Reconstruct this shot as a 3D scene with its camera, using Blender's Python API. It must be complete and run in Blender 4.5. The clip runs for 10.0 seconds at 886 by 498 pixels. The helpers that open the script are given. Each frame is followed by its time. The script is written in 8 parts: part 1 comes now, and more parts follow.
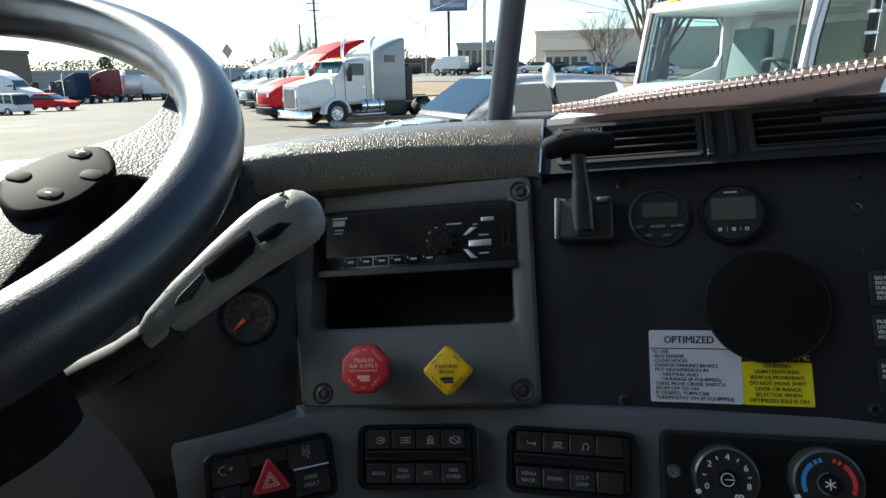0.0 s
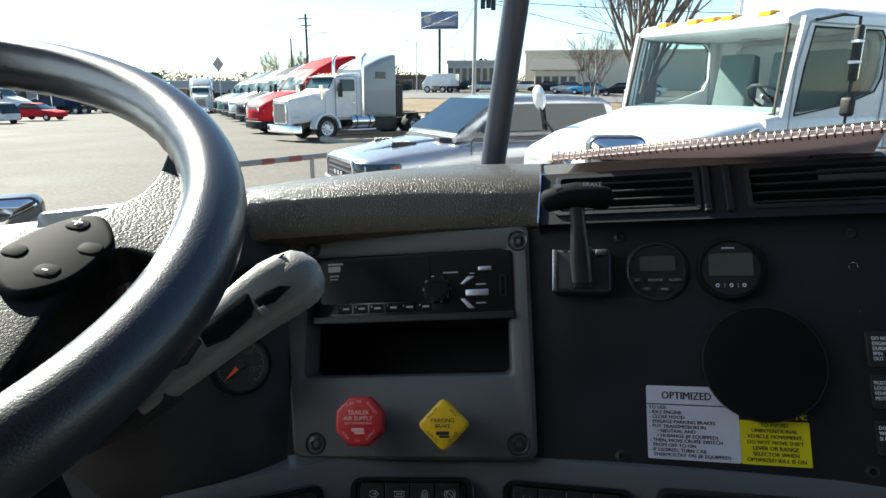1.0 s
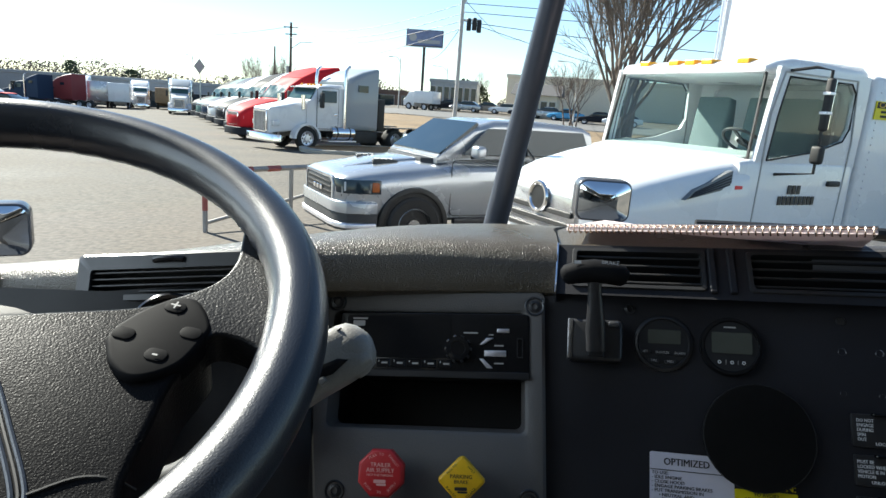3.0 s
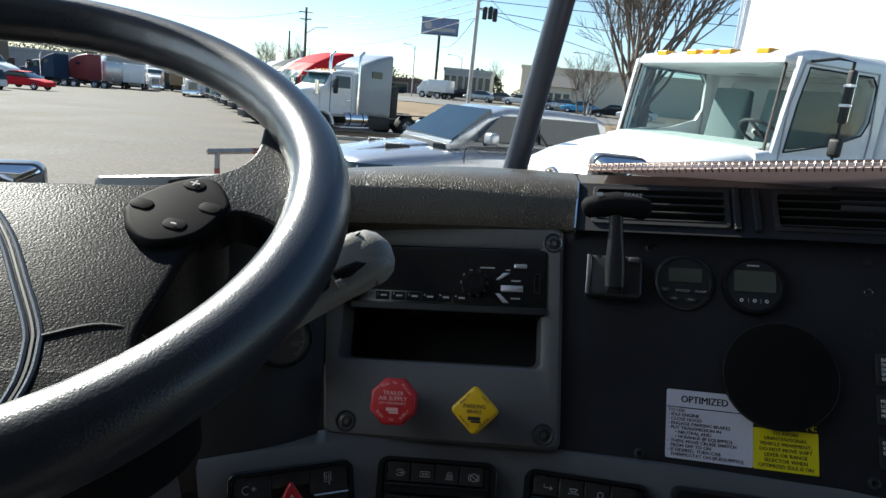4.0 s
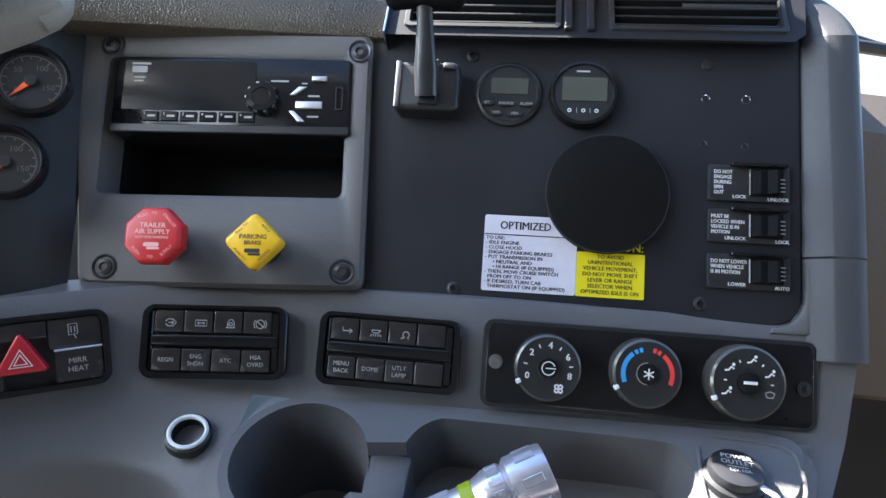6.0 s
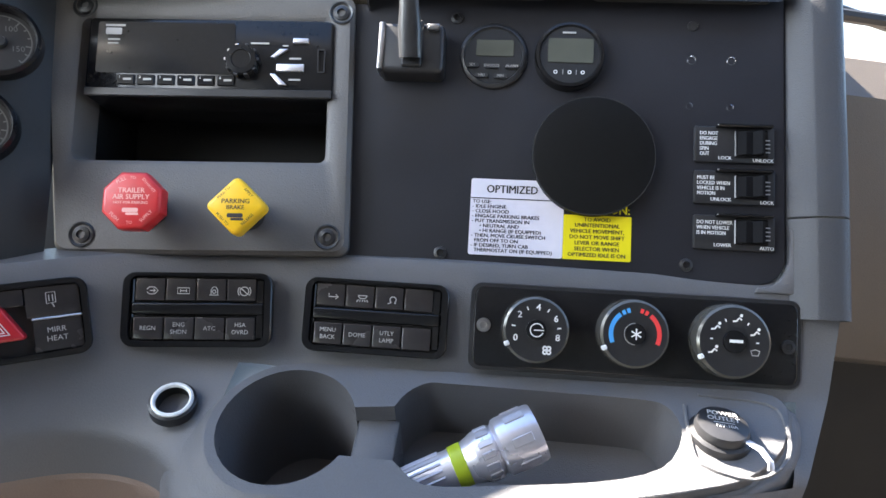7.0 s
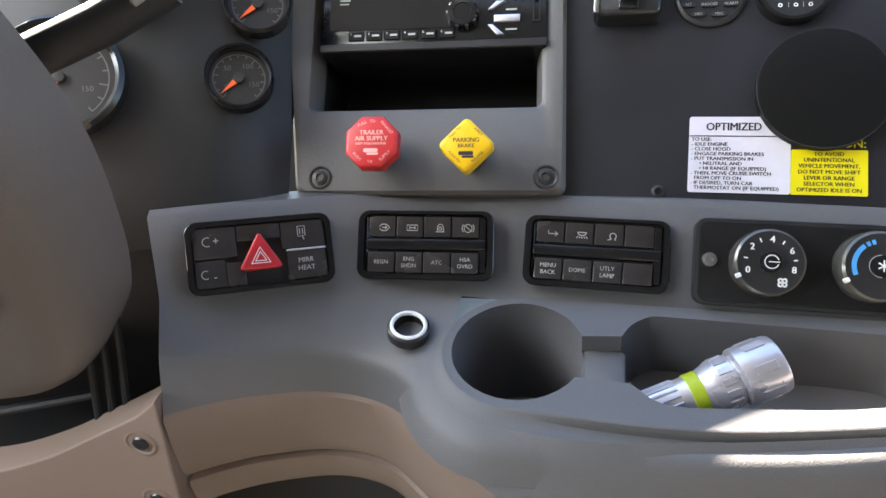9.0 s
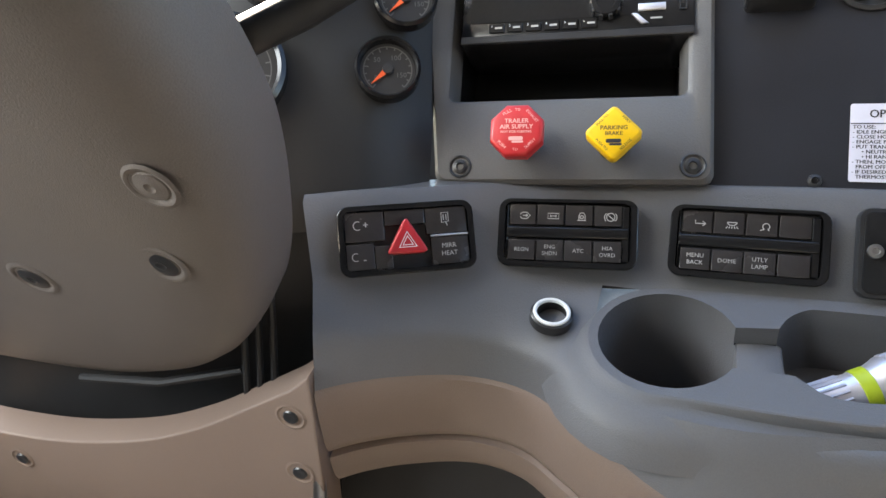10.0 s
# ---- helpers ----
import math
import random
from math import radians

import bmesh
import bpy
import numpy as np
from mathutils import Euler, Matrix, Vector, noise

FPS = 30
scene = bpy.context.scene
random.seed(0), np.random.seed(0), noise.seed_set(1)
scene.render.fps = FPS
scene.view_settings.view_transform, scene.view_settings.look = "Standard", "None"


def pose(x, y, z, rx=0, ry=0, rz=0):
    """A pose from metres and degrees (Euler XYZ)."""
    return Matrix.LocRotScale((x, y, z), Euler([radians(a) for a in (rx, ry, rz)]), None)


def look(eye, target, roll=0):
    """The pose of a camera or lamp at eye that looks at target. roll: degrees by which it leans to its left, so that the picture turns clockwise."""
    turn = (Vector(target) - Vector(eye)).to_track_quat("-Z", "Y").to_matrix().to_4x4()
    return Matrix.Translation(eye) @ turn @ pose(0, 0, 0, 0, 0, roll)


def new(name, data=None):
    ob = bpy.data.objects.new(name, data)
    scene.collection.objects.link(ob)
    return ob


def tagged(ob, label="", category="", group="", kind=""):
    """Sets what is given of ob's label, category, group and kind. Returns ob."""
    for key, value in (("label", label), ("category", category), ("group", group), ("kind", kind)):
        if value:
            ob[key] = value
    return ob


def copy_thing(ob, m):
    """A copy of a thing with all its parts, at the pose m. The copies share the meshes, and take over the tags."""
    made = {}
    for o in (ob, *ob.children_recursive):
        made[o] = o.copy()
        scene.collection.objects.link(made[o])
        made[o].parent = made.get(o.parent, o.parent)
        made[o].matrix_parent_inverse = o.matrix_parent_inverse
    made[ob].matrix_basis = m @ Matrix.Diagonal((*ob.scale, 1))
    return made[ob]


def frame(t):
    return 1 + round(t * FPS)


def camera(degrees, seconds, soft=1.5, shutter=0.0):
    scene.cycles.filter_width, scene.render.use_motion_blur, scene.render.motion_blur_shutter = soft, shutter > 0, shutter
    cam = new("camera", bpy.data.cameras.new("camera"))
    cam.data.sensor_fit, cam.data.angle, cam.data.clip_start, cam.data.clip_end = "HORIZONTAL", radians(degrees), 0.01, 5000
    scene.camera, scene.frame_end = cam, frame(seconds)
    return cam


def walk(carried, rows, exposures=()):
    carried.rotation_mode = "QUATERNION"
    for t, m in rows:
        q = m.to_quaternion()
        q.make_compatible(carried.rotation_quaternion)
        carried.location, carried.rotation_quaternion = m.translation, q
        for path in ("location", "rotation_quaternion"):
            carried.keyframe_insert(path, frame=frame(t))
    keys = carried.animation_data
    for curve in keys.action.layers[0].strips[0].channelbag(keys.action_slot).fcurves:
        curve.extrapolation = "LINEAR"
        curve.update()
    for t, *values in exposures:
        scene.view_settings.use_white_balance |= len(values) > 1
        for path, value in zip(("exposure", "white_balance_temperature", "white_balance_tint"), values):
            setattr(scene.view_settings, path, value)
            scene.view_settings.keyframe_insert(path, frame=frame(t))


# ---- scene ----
cam = camera(70.0, 10.0, shutter=0.0)
PATH = [
    (0, (0.111, 0.008, 2.193), (-0.228, 1.903, 1.652), -0.8),
    (0.5, (0.096, 0.014, 2.207), (-0.244, 1.918, 1.7), -0.1),
    (1, (0.101, 0.018, 2.221), (-0.202, 1.932, 1.728), 0.3),
    (1.5, (0.1, 0.018, 2.241), (-0.169, 1.939, 1.753), 1.0),
    (2, (0.097, 0.007, 2.27), (-0.11, 1.939, 1.797), 3.1),
    (2.2, (0.101, 0.007, 2.275), (-0.093, 1.944, 1.818), 3.4),
    (3.5, (0.031, -0.026, 2.254), (-0.214, 1.909, 1.814), 4.9),
    (4, (0.051, -0.019, 2.214), (-0.194, 1.909, 1.742), 5.6),
    (4.5, (0.091, 0.011, 2.191), (-0.106, 1.942, 1.708), 6.1),
    (5, (0.113, 0.031, 2.155), (0.003, 1.953, 1.613), 6.4),
    (5.5, (0.136, 0.044, 2.122), (0.11, 1.951, 1.52), 6.8),
    (6, (0.154, 0.055, 2.111), (0.195, 1.945, 1.458), 7.0),
    (7.5, (0.145, 0.053, 2.082), (0.259, 1.923, 1.383), 7.1),
    (8, (0.124, 0.047, 2.064), (0.198, 1.919, 1.362), 6.5),
    (8.5, (0.099, 0.031, 2.053), (0.029, 1.903, 1.351), 5.1),
    (9, (0.071, 0.016, 2.046), (-0.148, 1.874, 1.339), 3.7),
    (9.5, (0.043, 0.008, 2.037), (-0.282, 1.853, 1.337), 3.0),
    (10, (0.019, -0.005, 2.03), (-0.417, 1.819, 1.335), 2.5),
]
EXPOSURES = [(0, 1.95, 6500, 2), (2.0, 1.85, 6500, 3), (3.5, 1.65, 6400, 4), (4.0, 1.5, 6350, 4), (4.5, 1.65, 6350, 4), (5.0, 2.4, 6150, 5), (5.5, 3.25, 6200, 8), (6.0, 3.8, 6400, 10), (7.5, 4.2, 7100, 11), (9, 4.4, 7700, 11), (10, 4.4, 7800, 10)]
walk(cam, [(t, look(eye, target, roll)) for t, eye, target, roll in PATH], EXPOSURES)

# ---- light ----
SUN_TO = Vector((-0.665, 0.44, 0.58)).normalized()
world = bpy.data.worlds.new("sky")
scene.world = world
world.use_nodes = True
wn = world.node_tree.nodes
sky = wn.new("ShaderNodeTexSky")
sky.sky_type = "NISHITA"
sky.sun_disc = False
sky.sun_elevation = math.asin(SUN_TO.z)
sky.sun_rotation = math.atan2(SUN_TO.x, SUN_TO.y)
sky.air_density, sky.dust_density, sky.ozone_density = 0.9, 0.0, 2.0
wn["Background"].inputs["Strength"].default_value = 0.06
world.node_tree.links.new(sky.outputs[0], wn["Background"].inputs["Color"])
sun_data = bpy.data.lights.new("sun", "SUN")
sun_data.energy, sun_data.angle, sun_data.color = 4.4, radians(0.55), (1.0, 0.95, 0.87)
sun = new("sun", sun_data)
sun.matrix_world = look(Vector((0, 0, 30)) + SUN_TO * 50, (0, 0, 30))
# added fill lamp in the driver's window opening, brightens the cab
fill_data = bpy.data.lights.new("driver_window_skylight", "AREA")
fill_data.shape, fill_data.size, fill_data.size_y, fill_data.energy, fill_data.color = "RECTANGLE", 1.1, 0.8, 2.7, (0.82, 0.91, 1.0)
fill_light = new("driver_window_skylight", fill_data)
fill_light.matrix_world = look((-0.9, 0.05, 2.42), (0.4, 0.3, 2.1))


# ---- materials ----
def material(name, colour, rough=0.5, metal=0.0, bump=0.0, scale=40.0, vary=0.12, spec=0.5, coat=0.0, kind="noise", big=3.0, per_object=0.0):
    """Surface with two scales of variation in colour and roughness, and a fine relief."""
    m = bpy.data.materials.new(name)
    m.use_nodes = True
    n, l = m.node_tree.nodes, m.node_tree.links
    b = n["Principled BSDF"]
    b.inputs["Metallic"].default_value = metal
    b.inputs["Specular IOR Level"].default_value = spec
    b.inputs["Coat Weight"].default_value = coat
    b.inputs["Coat Roughness"].default_value = 0.05
    co = n.new("ShaderNodeTexCoord")
    fine = n.new("ShaderNodeTexNoise")
    fine.inputs["Scale"].default_value, fine.inputs["Detail"].default_value = scale, 4
    l.new(co.outputs["Object"], fine.inputs["Vector"])
    broad = n.new("ShaderNodeTexNoise")
    broad.inputs["Scale"].default_value, broad.inputs["Detail"].default_value = big, 5
    l.new(co.outputs["Object"], broad.inputs["Vector"])
    add = n.new("ShaderNodeMath")
    add.operation = "ADD"
    l.new(fine.outputs["Fac"], add.inputs[0])
    l.new(broad.outputs["Fac"], add.inputs[1])
    half = n.new("ShaderNodeMapRange")
    half.inputs["From Min"].default_value, half.inputs["From Max"].default_value = 0.6, 1.4
    half.inputs["To Min"].default_value, half.inputs["To Max"].default_value = 1 - vary, 1 + vary
    l.new(add.outputs[0], half.inputs["Value"])
    tone = half.outputs[0]
    if per_object:
        info = n.new("ShaderNodeObjectInfo")
        r = n.new("ShaderNodeMapRange")
        r.inputs["To Min"].default_value, r.inputs["To Max"].default_value = 1 - per_object, 1 + per_object
        l.new(info.outputs["Random"], r.inputs["Value"])
        mul0 = n.new("ShaderNodeMath")
        mul0.operation = "MULTIPLY"
        l.new(tone, mul0.inputs[0])
        l.new(r.outputs[0], mul0.inputs[1])
        tone = mul0.outputs[0]
    mul = n.new("ShaderNodeVectorMath")
    mul.operation = "SCALE"
    mul.inputs[0].default_value = colour[:3]
    l.new(tone, mul.inputs["Scale"])
    l.new(mul.outputs[0], b.inputs["Base Color"])
    rr = n.new("ShaderNodeMapRange")
    rr.inputs["From Min"].default_value, rr.inputs["From Max"].default_value = 0.3, 0.7
    rr.inputs["To Min"].default_value, rr.inputs["To Max"].default_value = max(0.02, rough - 0.08), min(1, rough + 0.08)
    l.new(broad.outputs["Fac"], rr.inputs["Value"])
    l.new(rr.outputs[0], b.inputs["Roughness"])
    if bump:
        bp = n.new("ShaderNodeBump")
        bp.inputs["Strength"].default_value = 1.0
        bp.inputs["Distance"].default_value = bump
        src = fine.outputs["Fac"]
        if kind == "leather":
            v = n.new("ShaderNodeTexVoronoi")
            v.feature = "SMOOTH_F1"
            v.inputs["Scale"].default_value = scale
            warp = n.new("ShaderNodeVectorMath")
            warp.operation = "MULTIPLY_ADD"
            warp.inputs[1].default_value = (0.0012, 0.0012, 0.0012)
            l.new(fine.outputs["Color"], warp.inputs[0])
            l.new(co.outputs["Object"], warp.inputs[2])
            l.new(warp.outputs[0], v.inputs["Vector"])
            inv = n.new("ShaderNodeMath")
            inv.operation = "SUBTRACT"
            inv.inputs[0].default_value = 1.0
            l.new(v.outputs["Distance"], inv.inputs[1])
            src = inv.outputs[0]
        l.new(src, bp.inputs["Height"])
        l.new(bp.outputs[0], b.inputs["Normal"])
    return m


def glass(name, tint=(1, 1, 1), rough=0.0, gloss=0.06):
    """A thin pane: clear, with a faint mirror gloss."""
    m = bpy.data.materials.new(name)
    m.use_nodes = True
    n, l = m.node_tree.nodes, m.node_tree.links
    n.remove(n["Principled BSDF"])
    t = n.new("ShaderNodeBsdfTransparent")
    t.inputs["Color"].default_value = (*tint, 1)
    g = n.new("ShaderNodeBsdfGlossy")
    g.inputs["Roughness"].default_value = rough
    mix = n.new("ShaderNodeMixShader")
    fr = n.new("ShaderNodeFresnel")
    fr.inputs["IOR"].default_value = 1.0 + gloss * 8
    l.new(fr.outputs[0], mix.inputs[0])
    l.new(t.outputs[0], mix.inputs[1])
    l.new(g.outputs[0], mix.inputs[2])
    l.new(mix.outputs[0], n["Material Output"].inputs["Surface"])
    return m


GREY = material("grey_moulded_plastic", (0.105, 0.103, 0.108), 0.55, bump=0.0003, scale=900, vary=0.08, big=9)
BEZEL = material("grey_bezel_plastic", (0.10, 0.095, 0.092), 0.5, bump=0.0003, scale=800, vary=0.08, big=9)
BLACK = material("black_panel_coating", (0.013, 0.013, 0.017), 0.48, bump=0.00002, scale=900, vary=0.2, big=12, spec=0.4)
# base raised and warmed: golden sunlight on the pad is in the colour
PAD = material("black_grained_pad", (0.07, 0.058, 0.042), 0.32, bump=0.0008, scale=760, vary=0.25, kind="leather", big=8, spec=0.55)
RIM = material("black_wheel_leather", (0.016, 0.019, 0.026), 0.3, bump=0.0001, scale=1050, vary=0.2, kind="leather", big=7, spec=0.65, coat=0.12)
GRAIN = material("coarse_spoke_leather", (0.008, 0.008, 0.009), 0.42, bump=0.00025, scale=800, vary=0.2, kind="leather", big=7, spec=0.2)
HUB = material("black_wheel_hub_grain", (0.008, 0.008, 0.009), 0.42, bump=0.0002, scale=1000, vary=0.35, kind="leather", big=7, spec=0.05)
GLOSS = material("gloss_black_plastic", (0.01, 0.01, 0.011), 0.16, vary=0.2, scale=300, big=20, spec=0.3)
SATIN = material("satin_black_plastic", (0.02, 0.02, 0.022), 0.36, vary=0.15, scale=300, big=20)
# black plastic; also blackens backing sheets where gaps lie in shade
DEEP = material("black_plastic_and_shade", (0.008, 0.008, 0.009), 0.6, vary=0.2, scale=300, big=10)
BEIGE = material("beige_trim_plastic", (0.178, 0.127, 0.102), 0.55, bump=0.00025, scale=900, vary=0.08, big=7)
COLUMN = material("taupe_column_plastic", (0.115, 0.096, 0.087), 0.6, bump=0.00025, scale=900, vary=0.1, big=6)
KEY = material("dark_switch_key", (0.028, 0.025, 0.026), 0.24, vary=0.12, scale=200, big=15)
WHITE = material("white_print", (0.8, 0.8, 0.8), 0.5, vary=0.04)
DIM = material("grey_print", (0.42, 0.41, 0.4), 0.5, vary=0.04)
RED = material("red_knob_plastic", (0.55, 0.025, 0.03), 0.38, vary=0.12, scale=120, big=30)
YELLOW = material("yellow_knob_plastic", (0.85, 0.5, 0.012), 0.38, vary=0.1, scale=120, big=30)
INK = material("black_ink", (0.02, 0.018, 0.018), 0.6, vary=0.05)
STEEL = material("steel_screw", (0.35, 0.35, 0.36), 0.35, metal=1.0, vary=0.15, scale=300)
CHROME = material("chrome_trim", (0.8, 0.8, 0.82), 0.12, metal=1.0, vary=0.05, scale=80)
ALU = material("brushed_aluminium", (0.78, 0.76, 0.8), 0.35, metal=0.85, vary=0.08, scale=120, big=20)
LCD = material("grey_lcd", (0.075, 0.08, 0.066), 0.22, vary=0.08, scale=60, big=20)


# ---- geometry helpers ----
def axes(o, u, n):
    """Frame at o: x along u, z along n, y up the face."""
    n = Vector(n).normalized()
    u = Vector(u)
    u = (u - u.dot(n) * n).normalized()
    v = n.cross(u)
    return Matrix(((u.x, v.x, n.x, o[0]), (u.y, v.y, n.y, o[1]), (u.z, v.z, n.z, o[2]), (0, 0, 0, 1)))


def thing(name, m=None, label="", category="", group="", kind=""):
    ob = new(name)
    ob.empty_display_size = 0.05
    ob.matrix_world = m if m is not None else Matrix()
    return tagged(ob, label, category, group, kind)


def mesh_of(name, bm, mat, smooth=35):
    me = bpy.data.meshes.new(name)
    bmesh.ops.recalc_face_normals(bm, faces=bm.faces[:])
    bm.to_mesh(me)
    bm.free()
    for m in (mat if isinstance(mat, (list, tuple)) else [mat]):
        me.materials.append(m)
    if smooth:
        me.shade_smooth()
        me.set_sharp_from_angle(angle=radians(smooth))
    return me


def part(name, bm, mat, parent=None, label="", smooth=35, m=None):
    ob = new(name, mesh_of(name, bm, mat, smooth) if isinstance(bm, bmesh.types.BMesh) else bm)
    if parent is not None:
        ob.parent = parent
    if m is not None:
        ob.matrix_local = m
    return tagged(ob, label)


def put(bm, verts, m):
    if m is not None:
        bmesh.ops.transform(bm, matrix=m, verts=verts)


def prism(bm, pts, z0, z1, bevel=0.0, seg=2, m=None, both=False):
    """Closed outline pts (x, y) from z0 to z1; bevel rounds the z1 rim (and the z0 rim)."""
    low = [bm.verts.new((x, y, z0)) for x, y in pts]
    top = [bm.verts.new((x, y, z1)) for x, y in pts]
    k = len(pts)
    faces = [bm.faces.new(low[::-1]), bm.faces.new(top)]
    for i in range(k):
        faces.append(bm.faces.new((low[i], low[(i + 1) % k], top[(i + 1) % k], top[i])))
    bmesh.ops.recalc_face_normals(bm, faces=faces)
    made = low + top
    if bevel:
        edges = [e for e in faces[1].edges]
        if both:
            edges += [e for e in faces[0].edges]
        r = bmesh.ops.bevel(bm, geom=edges, offset=bevel, segments=seg, profile=0.5, affect="EDGES", clamp_overlap=True)
        made = [v for v in made if v.is_valid] + r["verts"]
    put(bm, list({v for v in made if v.is_valid}), m)


def box(bm, x0, x1, y0, y1, z0, z1, bevel=0.0, seg=2, m=None):
    made = [bm.verts.new((x, y, z)) for x in (x0, x1) for y in (y0, y1) for z in (z0, z1)]
    q = ((0, 1, 3, 2), (4, 6, 7, 5), (0, 4, 5, 1), (2, 3, 7, 6), (0, 2, 6, 4), (1, 5, 7, 3))
    faces = [bm.faces.new([made[i] for i in f]) for f in q]
    if bevel:
        edges = list({e for f in faces for e in f.edges})
        r = bmesh.ops.bevel(bm, geom=edges, offset=bevel, segments=seg, profile=0.5, affect="EDGES", clamp_overlap=True)
        made = [v for v in made if v.is_valid] + r["verts"]
    put(bm, list({v for v in made if v.is_valid}), m)


def rrect(x0, x1, y0, y1, r, n=5):
    out = []
    for cx, cy, a in ((x1 - r, y1 - r, 0), (x0 + r, y1 - r, 90), (x0 + r, y0 + r, 180), (x1 - r, y0 + r, 270)):
        for i in range(n + 1):
            t = radians(a + 90 * i / n)
            out.append((cx + r * math.cos(t), cy + r * math.sin(t)))
    return out


def circle(cx, cy, r, n=32, a0=0.0, a1=360.0, closed=True):
    k = n if closed else n + 1
    return [(cx + r * math.cos(radians(a0 + (a1 - a0) * i / n)), cy + r * math.sin(radians(a0 + (a1 - a0) * i / n))) for i in range(k)]


def lathe(bm, profile, seg=32, m=None, closed=False):
    """Spin (radius, height) pairs round z."""
    rings = []
    made = []
    for r, z in profile:
        if r < 1e-6:
            v = bm.verts.new((0, 0, z))
            rings.append([v])
            made.append(v)
        else:
            ring = [bm.verts.new((r * math.cos(2 * math.pi * i / seg), r * math.sin(2 * math.pi * i / seg), z)) for i in range(seg)]
            rings.append(ring)
            made += ring
    pairs = list(zip(rings, rings[1:])) + ([(rings[-1], rings[0])] if closed else [])
    for a, b in pairs:
        for i in range(seg):
            j = (i + 1) % seg
            if len(a) == 1 and len(b) > 1:
                bm.faces.new((a[0], b[i], b[j]))
            elif len(b) == 1 and len(a) > 1:
                bm.faces.new((a[i], a[j], b[0]))
            elif len(a) > 1:
                bm.faces.new((a[i], a[j], b[j], b[i]))
    put(bm, made, m)


def plate(bm, outer, holes, z, m=None):
    """Flat sheet with holes."""
    made, edges = [], []
    for loop in [outer] + list(holes):
        vs = [bm.verts.new((x, y, z)) for x, y in loop]
        made += vs
        edges += [bm.edges.new((vs[i], vs[(i + 1) % len(vs)])) for i in range(len(vs))]
    bmesh.ops.triangle_fill(bm, use_beauty=True, use_dissolve=False, edges=edges)
    put(bm, made, m)


def wall(bm, loop, z0, z1, m=None, scale0=1.0, floor=False):
    """Sides of a pocket or rim along loop from z0 to z1."""
    cx = sum(p[0] for p in loop) / len(loop)
    cy = sum(p[1] for p in loop) / len(loop)
    a = [bm.verts.new((cx + (x - cx) * scale0, cy + (y - cy) * scale0, z0)) for x, y in loop]
    b = [bm.verts.new((x, y, z1)) for x, y in loop]
    k = len(loop)
    for i in range(k):
        bm.faces.new((a[i], a[(i + 1) % k], b[(i + 1) % k], b[i]))
    if floor:
        bm.faces.new(a)
    put(bm, a + b, m)


def frame_bar(bm, outer, inner, z0, z1, bevel=0.0):
    """A frame with depth between two outlines of the same count."""
    k = len(outer)
    rings = [[bm.verts.new((x, y, z)) for x, y in lp] for lp, z in ((outer, z0), (outer, z1 - bevel), ([(o[0] + (i[0] - o[0]) * 0.15, o[1] + (i[1] - o[1]) * 0.15) for o, i in zip(outer, inner)] if bevel else outer, z1), (inner, z1), (inner, z0))]
    for a, b in zip(rings, rings[1:]):
        for i in range(k):
            j = (i + 1) % k
            bm.faces.new((a[i], a[j], b[j], b[i]))


def spline(pts, n):
    """Smooth curve through pts, n samples a span."""
    P = [Vector(p) for p in pts]
    P = [P[0] * 2 - P[1]] + P + [P[-1] * 2 - P[-2]]
    out = []
    for i in range(1, len(P) - 2):
        for k in range(n):
            t = k / n
            a, b, c, d = P[i - 1:i + 3]
            out.append(0.5 * (2 * b + (c - a) * t + (2 * a - 5 * b + 4 * c - d) * t * t + (3 * b - a - 3 * c + d) * t ** 3))
    out.append(P[-2])
    return out


def tube(bm, pts, radius, seg=10, taper=None, squash=1.0, up=Vector((0, 0, 1)), cap=True):
    """A round bar along pts; taper gives the radius at each point."""
    pts = [Vector(p) for p in pts]
    rings = []
    if abs((pts[-1] - pts[0]).normalized().dot(up)) > 0.94:
        up = Vector((0, 1, 0)) if abs(up.y) < 0.5 else Vector((1, 0, 0))
    for i, p in enumerate(pts):
        d = (pts[min(i + 1, len(pts) - 1)] - pts[max(i - 1, 0)]).normalized()
        side = d.cross(up)
        if side.length < 1e-4:
            side = d.cross(Vector((1, 0, 0)))
        side.normalize()
        u2 = side.cross(d)
        r = taper[i] if taper else radius
        rings.append([bm.verts.new(p + side * (r * math.cos(2 * math.pi * k / seg)) + u2 * (r * squash * math.sin(2 * math.pi * k / seg))) for k in range(seg)])
    for a, b in zip(rings, rings[1:]):
        for k in range(seg):
            bm.faces.new((a[k], a[(k + 1) % seg], b[(k + 1) % seg], b[k]))
    if cap:
        bm.faces.new(rings[0][::-1])
        bm.faces.new(rings[-1])


def skin(bm, rows, close=False):
    """Sheet through rows of points; rows of equal length."""
    g = [[bm.verts.new(p) for p in r] for r in rows]
    for a, b in zip(g, g[1:]):
        for i in range(len(a) - (0 if close else 1)):
            j = (i + 1) % len(a)
            bm.faces.new((a[i], a[j], b[j], b[i]))
    return g


TEXT = {}


